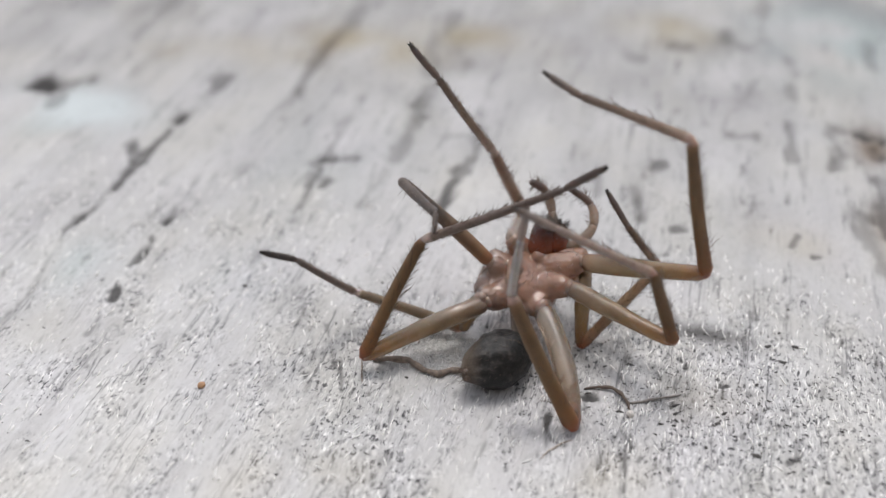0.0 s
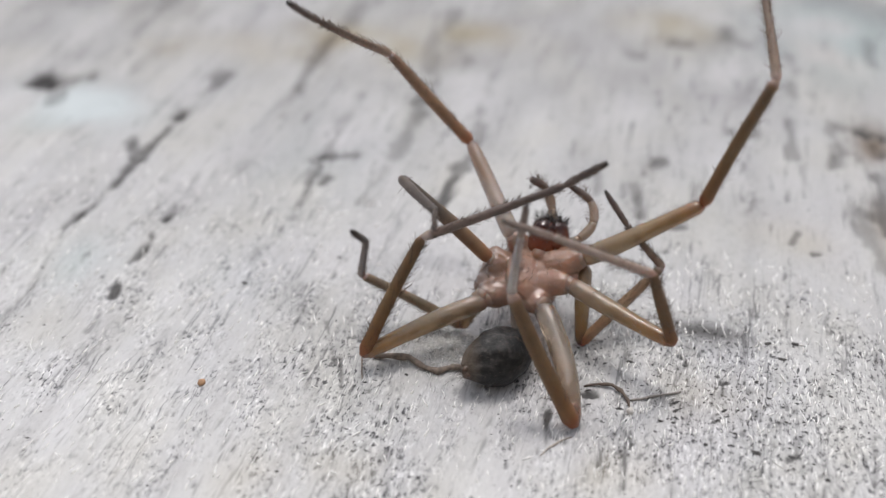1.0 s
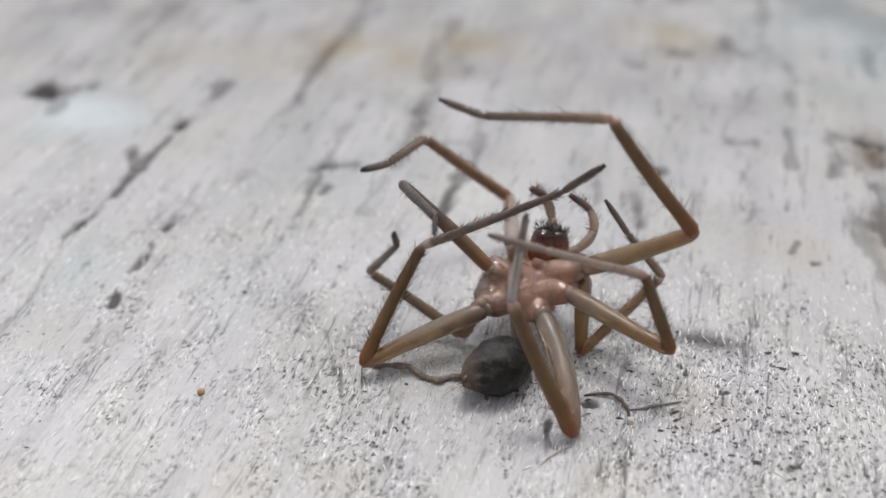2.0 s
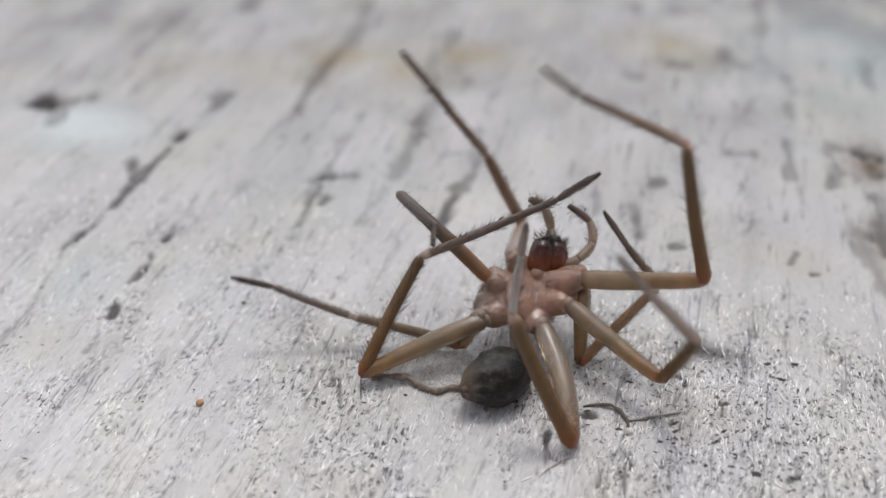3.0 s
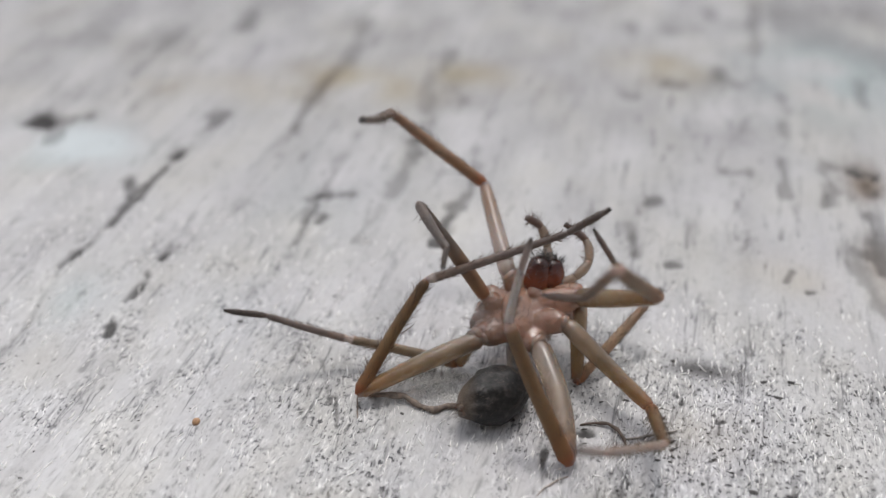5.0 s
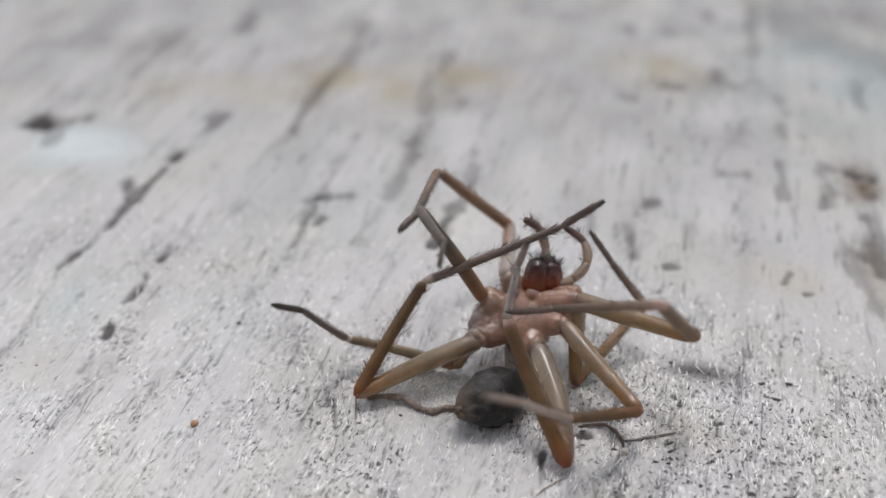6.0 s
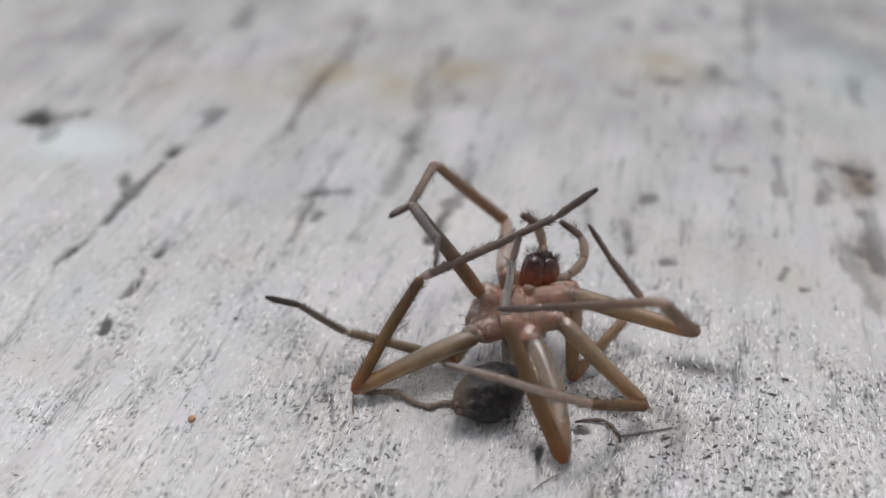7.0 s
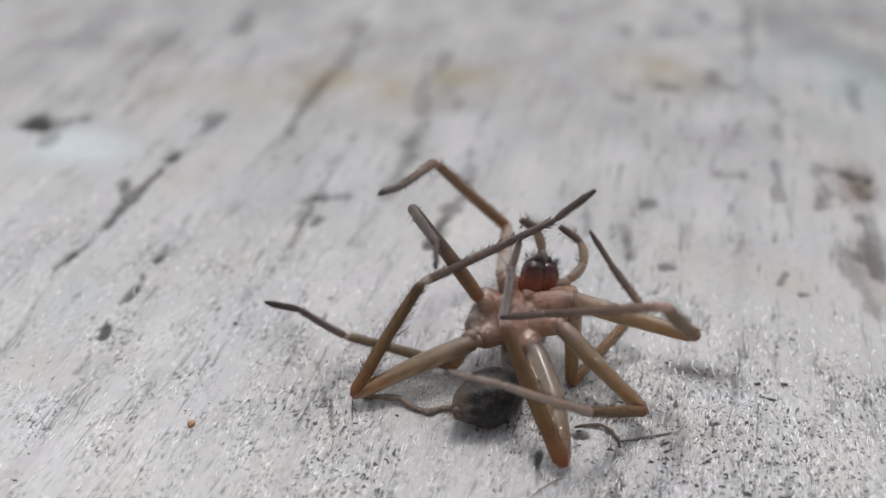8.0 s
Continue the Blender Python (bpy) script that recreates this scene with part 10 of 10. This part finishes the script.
    walk(LEG_F[3], [
        (0, P(-0.557,-1.397,6.238,8.6,-5.8,175.2)), (0.5, P(-0.556,-1.388,6.230,8.6,-5.8,175.2)), (1, P(-0.555,-1.377,6.222,8.7,-5.8,175.2)),
        (1.5, P(-0.563,-1.434,6.273,7.0,-5.9,175.2)), (2, P(-0.558,-1.432,6.294,6.8,-5.4,175.3)), (2.5, P(-0.544,-1.380,6.267,7.8,-4.3,175.4)),
        (3, P(-0.524,-1.461,6.341,6.4,-4.3,175.4)), (3.5, P(-0.495,-1.605,6.474,-0.3,-5.7,175.4)), (4, P(-0.447,-1.660,6.484,3.9,-8.7,175.3)),
        (4.5, P(-0.405,-1.560,6.417,10.2,-11.8,174.9)), (5, P(-0.386,-1.035,6.186,7.6,-12.5,174.8)), (5.5, P(-0.341,-0.203,5.710,-4.5,-13.5,174.7)),
        (6, P(-0.286,0.311,5.352,-7.4,-12.9,174.7)), (6.5, P(-0.302,0.563,5.185,-3.5,-10.6,174.4)), (7, P(-0.328,0.635,5.126,-0.9,-8.7,174.3)),
        (7.5, P(-0.338,0.427,5.297,-1.6,-8.4,174.3)), (8, P(-0.352,0.205,5.444,-2.1,-8.5,174.3)),
    ])
    walk(LEG_G[0], [
        (0, P(-1.355,0.892,1.554,104.8,45.4,-56.1)), (0.25, P(-1.355,0.892,1.554,104.8,45.4,-56.1)), (0.5, P(-1.355,0.892,1.554,104.7,45.4,-56.1)),
        (0.75, P(-1.355,0.892,1.554,104.6,45.4,-56.1)), (1, P(-1.355,0.892,1.554,104.6,45.4,-56.1)), (1.25, P(-1.355,0.892,1.554,104.7,45.4,-56.0)),
        (1.5, P(-1.355,0.892,1.554,105.0,45.4,-56.0)), (1.75, P(-1.355,0.892,1.554,105.4,45.4,-55.9)), (2, P(-1.355,0.892,1.554,106.3,45.3,-55.8)),
        (2.25, P(-1.355,0.892,1.554,107.3,45.3,-55.6)), (2.5, P(-1.355,0.892,1.554,108.3,45.3,-55.5)), (2.75, P(-1.355,0.892,1.554,108.8,45.3,-55.5)),
        (3, P(-1.355,0.892,1.554,108.7,45.4,-55.8)), (3.25, P(-1.355,0.892,1.554,108.5,45.4,-55.9)), (3.5, P(-1.355,0.892,1.554,108.7,45.3,-55.6)),
        (3.75, P(-1.355,0.892,1.554,108.7,45.3,-55.7)), (4, P(-1.355,0.892,1.554,108.7,45.3,-55.7)), (4.25, P(-1.355,0.892,1.554,108.7,45.3,-55.7)),
        (4.5, P(-1.355,0.892,1.554,108.7,45.3,-55.7)), (4.75, P(-1.355,0.892,1.554,108.8,45.3,-55.6)), (5, P(-1.355,0.892,1.554,108.8,45.3,-55.5)),
        (5.25, P(-1.355,0.892,1.554,108.8,45.3,-55.5)), (5.5, P(-1.355,0.892,1.554,108.7,45.3,-55.5)), (5.75, P(-1.355,0.892,1.554,108.7,45.3,-55.5)),
        (6, P(-1.355,0.892,1.554,108.8,45.3,-55.5)), (6.25, P(-1.355,0.892,1.554,108.8,45.3,-55.5)), (6.5, P(-1.355,0.892,1.554,108.9,45.3,-55.4)),
        (6.75, P(-1.355,0.892,1.554,108.9,45.3,-55.3)), (7, P(-1.355,0.892,1.554,109.0,45.2,-55.3)), (7.25, P(-1.355,0.892,1.554,108.9,45.2,-55.3)),
        (7.5, P(-1.355,0.892,1.554,108.9,45.3,-55.4)), (7.75, P(-1.355,0.892,1.554,108.8,45.3,-55.5)), (8, P(-1.355,0.892,1.554,108.8,45.3,-55.6)),
    ])
    walk(LEG_G[1], [
        (0, P(-5.620,-0.938,0.706,33.4,-20.6,162.1)), (0.25, P(-5.620,-0.941,0.708,33.3,-20.6,162.1)), (0.5, P(-5.618,-0.946,0.712,33.2,-20.6,162.1)),
        (0.75, P(-5.617,-0.951,0.716,33.1,-20.6,162.0)), (1, P(-5.616,-0.953,0.717,33.2,-20.6,162.1)), (1.25, P(-5.616,-0.950,0.712,33.5,-20.6,162.1)),
        (1.5, P(-5.618,-0.940,0.698,34.1,-20.6,162.1)), (1.75, P(-5.622,-0.918,0.673,35.1,-20.5,162.2)), (2, P(-5.628,-0.879,0.626,37.0,-20.3,162.3)),
        (2.25, P(-5.635,-0.831,0.566,39.4,-20.2,162.4)), (2.5, P(-5.641,-0.783,0.514,41.5,-20.0,162.6)), (2.75, P(-5.648,-0.749,0.486,42.8,-20.0,162.6)),
        (3, P(-5.655,-0.734,0.493,43.0,-20.3,162.3)), (3.25, P(-5.658,-0.731,0.500,43.2,-20.6,162.0)), (3.5, P(-5.651,-0.742,0.489,43.1,-20.9,161.7)),
        (3.75, P(-5.653,-0.740,0.492,39.5,-22.4,160.3)), (4, P(-5.652,-0.740,0.490,43.8,-22.5,160.2)), (4.25, P(-5.652,-0.740,0.490,44.1,-22.7,159.9)),
        (4.5, P(-5.652,-0.740,0.490,43.9,-23.0,159.7)), (4.75, P(-5.650,-0.745,0.487,44.1,-23.5,159.1)), (5, P(-5.648,-0.747,0.486,44.0,-23.5,159.1)),
        (5.25, P(-5.648,-0.748,0.487,44.0,-23.5,159.1)), (5.5, P(-5.649,-0.748,0.487,44.0,-23.4,159.2)), (5.75, P(-5.649,-0.747,0.487,43.9,-23.3,159.3)),
        (6, P(-5.648,-0.747,0.486,43.9,-23.3,159.4)), (6.25, P(-5.648,-0.746,0.483,43.9,-23.2,159.4)), (6.5, P(-5.647,-0.747,0.480,43.9,-23.2,159.5)),
        (6.75, P(-5.644,-0.752,0.476,43.9,-23.2,159.5)), (7, P(-5.642,-0.755,0.473,43.9,-23.2,159.4)), (7.25, P(-5.644,-0.753,0.475,43.9,-23.3,159.3)),
        (7.5, P(-5.646,-0.749,0.479,44.0,-23.4,159.2)), (7.75, P(-5.649,-0.744,0.483,44.0,-23.6,159.1)), (8, P(-5.650,-0.742,0.484,44.0,-23.6,159.0)),
    ])
    walk(LEG_G[2], [
        (0, P(-3.578,1.029,4.255,49.1,-46.8,119.2)), (0.25, P(-3.578,1.023,4.260,49.2,-46.8,119.2)), (0.5, P(-3.577,1.009,4.269,49.4,-46.8,119.3)),
        (0.75, P(-3.576,0.999,4.276,49.8,-46.7,119.4)), (1, P(-3.575,1.000,4.275,50.3,-46.6,119.6)), (1.25, P(-3.576,1.023,4.259,50.9,-46.5,119.8)),
        (1.5, P(-3.578,1.077,4.221,51.7,-46.4,120.1)), (1.75, P(-3.583,1.173,4.153,52.6,-46.2,120.4)), (2, P(-3.594,1.343,4.026,53.9,-46.0,120.8)),
        (2.25, P(-3.611,1.553,3.862,55.5,-45.7,121.3)), (2.5, P(-3.627,1.741,3.709,56.9,-45.5,121.8)), (2.75, P(-3.635,1.854,3.619,57.7,-45.3,122.3)),
        (3, P(-3.616,1.867,3.609,57.4,-45.1,122.8)), (3.25, P(-3.588,1.867,3.599,57.1,-45.0,122.9)), (3.5, P(-3.550,1.829,3.590,59.7,-46.5,119.3)),
        (3.75, P(-3.419,1.526,3.734,60.0,-47.1,118.0)), (4, P(-3.404,1.789,3.521,60.2,-46.9,118.5)), (4.25, P(-3.381,1.793,3.501,60.6,-47.0,118.1)),
        (4.5, P(-3.361,1.771,3.504,60.9,-47.3,117.5)), (4.75, P(-3.303,1.745,3.476,61.1,-47.4,117.1)), (5, P(-3.302,1.736,3.480,60.7,-47.2,117.6)),
        (5.25, P(-3.308,1.736,3.485,60.0,-46.8,118.6)), (5.5, P(-3.316,1.740,3.489,59.2,-46.3,119.8)), (5.75, P(-3.324,1.744,3.492,58.4,-45.9,120.9)),
        (6, P(-3.329,1.745,3.494,57.8,-45.5,121.8)), (6.25, P(-3.335,1.748,3.494,57.2,-45.1,122.7)), (6.5, P(-3.336,1.748,3.492,56.6,-44.7,123.4)),
        (6.75, P(-3.333,1.745,3.487,56.2,-44.5,124.0)), (7, P(-3.327,1.742,3.481,55.8,-44.3,124.5)), (7.25, P(-3.320,1.740,3.479,55.4,-44.0,124.9)),
        (7.5, P(-3.310,1.737,3.479,55.2,-43.8,125.3)), (7.75, P(-3.301,1.735,3.480,55.0,-43.7,125.6)), (8, P(-3.298,1.734,3.480,54.9,-43.6,125.7)),
    ])
    walk(LEG_G[3], [
        (0, P(0.959,0.786,6.530,25.9,-43.3,129.6)), (0.25, P(0.961,0.788,6.532,25.8,-43.3,129.5)), (0.5, P(0.967,0.797,6.532,25.5,-43.4,129.5)),
        (0.75, P(0.977,0.824,6.526,25.3,-43.3,129.6)), (1, P(0.988,0.878,6.505,25.2,-43.1,129.7)), (1.25, P(1.001,0.967,6.464,25.5,-42.6,130.0)),
        (1.5, P(1.014,1.102,6.396,26.2,-41.8,130.6)), (1.75, P(1.025,1.293,6.291,27.7,-40.5,131.4)), (2, P(1.034,1.599,6.107,31.8,-39.4,132.2)),
        (2.25, P(1.037,1.968,5.873,38.0,-38.9,132.7)), (2.5, P(1.032,2.303,5.656,44.0,-38.7,132.9)), (2.75, P(1.026,2.513,5.531,47.6,-39.0,132.5)),
        (3, P(1.032,2.553,5.546,48.2,-39.3,132.0)), (3.25, P(1.054,2.550,5.550,48.9,-39.5,131.7)), (3.5, P(1.186,2.359,5.352,49.6,-40.8,129.8)),
        (3.75, P(1.339,1.946,5.465,33.6,-40.9,129.7)), (4, P(1.350,2.276,5.246,41.3,-41.1,129.5)), (4.25, P(1.383,2.265,5.201,39.0,-41.0,129.7)),
        (4.5, P(1.416,2.212,5.179,36.7,-40.8,129.8)), (4.75, P(1.480,2.161,5.140,46.7,-41.3,129.2)), (5, P(1.470,2.174,5.170,50.6,-40.7,130.2)),
        (5.25, P(1.442,2.218,5.223,50.6,-40.1,131.1)), (5.5, P(1.406,2.274,5.286,49.0,-39.6,131.9)), (5.75, P(1.372,2.326,5.344,47.9,-39.4,132.1)),
        (6, P(1.343,2.367,5.392,48.3,-39.8,131.6)), (6.25, P(1.313,2.410,5.439,49.0,-40.6,130.4)), (6.5, P(1.289,2.443,5.478,49.3,-41.0,129.8)),
        (6.75, P(1.275,2.460,5.506,47.9,-39.5,131.9)), (7, P(1.265,2.473,5.529,46.0,-37.4,134.9)), (7.25, P(1.257,2.491,5.552,45.2,-36.5,136.1)),
        (7.5, P(1.254,2.509,5.573,44.9,-36.1,136.5)), (7.75, P(1.253,2.523,5.589,44.9,-36.2,136.4)), (8, P(1.254,2.528,5.595,45.0,-36.2,136.4)),
    ])
    walk(LEG_H[0], [
        (0, P(-1.221,2.007,2.424,31.3,35.0,-145.1)), (0.5, P(-1.221,2.007,2.424,30.9,35.1,-145.0)), (1, P(-1.221,2.007,2.424,30.5,35.1,-145.0)),
        (1.5, P(-1.221,2.007,2.424,31.1,34.6,-145.4)), (2, P(-1.221,2.007,2.424,35.1,33.7,-146.0)), (2.5, P(-1.221,2.007,2.424,43.5,34.1,-145.7)),
        (3, P(-1.221,2.007,2.424,41.6,34.0,-145.8)), (3.5, P(-1.221,2.007,2.424,33.1,31.9,-147.7)), (4, P(-1.221,2.007,2.424,28.6,29.1,-149.6)),
        (4.5, P(-1.221,2.007,2.424,24.4,27.1,-150.8)), (5, P(-1.221,2.007,2.424,20.6,26.1,-151.2)), (5.5, P(-1.221,2.007,2.424,17.1,26.1,-151.2)),
        (6, P(-1.221,2.007,2.424,16.4,26.3,-151.1)), (6.5, P(-1.221,2.007,2.424,17.3,27.2,-150.8)), (7, P(-1.221,2.007,2.424,18.7,27.9,-150.6)),
        (7.5, P(-1.221,2.007,2.424,20.6,27.5,-150.8)), (8, P(-1.221,2.007,2.424,21.9,27.0,-151.0)),
    ])
    walk(LEG_H[1], [
        (0, P(-4.313,2.649,5.521,84.5,-33.8,33.3)), (0.5, P(-4.312,2.617,5.529,84.4,-33.8,33.1)), (1, P(-4.304,2.589,5.542,84.4,-33.9,32.7)),
        (1.5, P(-4.289,2.665,5.542,84.7,-33.9,32.2)), (2, P(-4.310,2.992,5.433,85.6,-33.9,32.4)), (2.5, P(-4.421,3.510,5.083,87.0,-33.8,34.2)),
        (3, P(-4.402,3.396,5.166,86.3,-33.8,34.8)), (3.5, P(-4.167,3.001,5.570,90.5,-33.9,29.5)), (4, P(-3.922,2.882,5.816,94.3,-33.7,23.3)),
        (4.5, P(-3.713,2.708,6.011,97.2,-33.4,20.3)), (5, P(-3.567,2.492,6.143,95.9,-33.4,19.9)), (5.5, P(-3.480,2.250,6.219,87.4,-33.4,21.9)),
        (6, P(-3.474,2.193,6.226,82.6,-33.3,23.9)), (6.5, P(-3.551,2.216,6.178,82.4,-33.2,24.7)), (7, P(-3.625,2.280,6.127,83.0,-33.2,24.9)),
        (7.5, P(-3.648,2.436,6.097,84.2,-33.2,24.4)), (8, P(-3.650,2.547,6.081,85.4,-33.3,23.7)),
    ])
    walk(LEG_H[2], [
        (0, P(-3.135,0.623,5.709,77.4,1.0,-0.8)), (0.5, P(-3.141,0.587,5.719,77.0,1.0,-0.8)), (1, P(-3.149,0.550,5.733,76.2,1.0,-0.8)),
        (1.5, P(-3.145,0.619,5.724,75.5,1.0,-0.8)), (2, P(-3.140,0.959,5.584,76.5,1.0,-0.8)), (2.5, P(-3.157,1.530,5.186,80.1,1.0,-1.0)),
        (3, P(-3.132,1.422,5.291,80.4,0.6,-3.0)), (3.5, P(-3.001,0.960,5.554,79.1,0.9,-1.5)), (4, P(-2.906,0.767,5.670,79.0,0.6,-3.0)),
        (4.5, P(-2.752,0.577,5.765,77.9,0.2,-4.9)), (5, P(-2.646,0.338,5.943,78.3,-0.0,-6.0)), (5.5, P(-2.658,0.048,6.308,81.2,-0.2,-6.9)),
        (6, P(-2.681,-0.006,6.478,83.3,-0.2,-6.7)), (6.5, P(-2.735,0.027,6.439,84.3,0.1,-4.4)), (7, P(-2.785,0.097,6.368,84.9,0.3,-2.1)),
        (7.5, P(-2.801,0.251,6.296,85.2,0.4,-1.3)), (8, P(-2.802,0.360,6.237,85.3,0.4,-1.2)),
    ])
    walk(LEG_H[3], [
        (0, P(-3.146,-0.388,5.935,4.1,70.0,-90.0)), (0.5, P(-3.152,-0.422,5.952,4.1,69.7,-90.1)), (1, P(-3.159,-0.456,5.981,4.2,69.0,-90.2)),
        (1.5, P(-3.155,-0.384,5.984,3.9,68.1,-90.4)), (2, P(-3.149,-0.049,5.826,3.0,67.2,-90.5)), (2.5, P(-3.171,0.510,5.364,1.6,66.3,-90.6)),
        (3, P(-3.184,0.401,5.464,1.3,67.1,-90.6)), (3.5, P(-3.024,-0.057,5.751,1.5,67.9,-90.5)), (4, P(-2.957,-0.249,5.868,3.5,69.6,-90.3)),
        (4.5, P(-2.839,-0.433,5.982,4.5,70.0,-90.2)), (5, P(-2.752,-0.671,6.153,4.6,70.5,-90.1)), (5.5, P(-2.781,-0.968,6.466,5.1,72.9,-89.4)),
        (6, P(-2.802,-1.028,6.599,6.1,75.3,-88.6)), (6.5, P(-2.813,-1.001,6.542,8.9,78.0,-87.0)), (7, P(-2.823,-0.934,6.461,11.0,79.4,-85.8)),
        (7.5, P(-2.824,-0.781,6.382,8.0,77.1,-87.7)), (8, P(-2.822,-0.673,6.321,5.8,74.8,-88.8)),
    ])


motions()
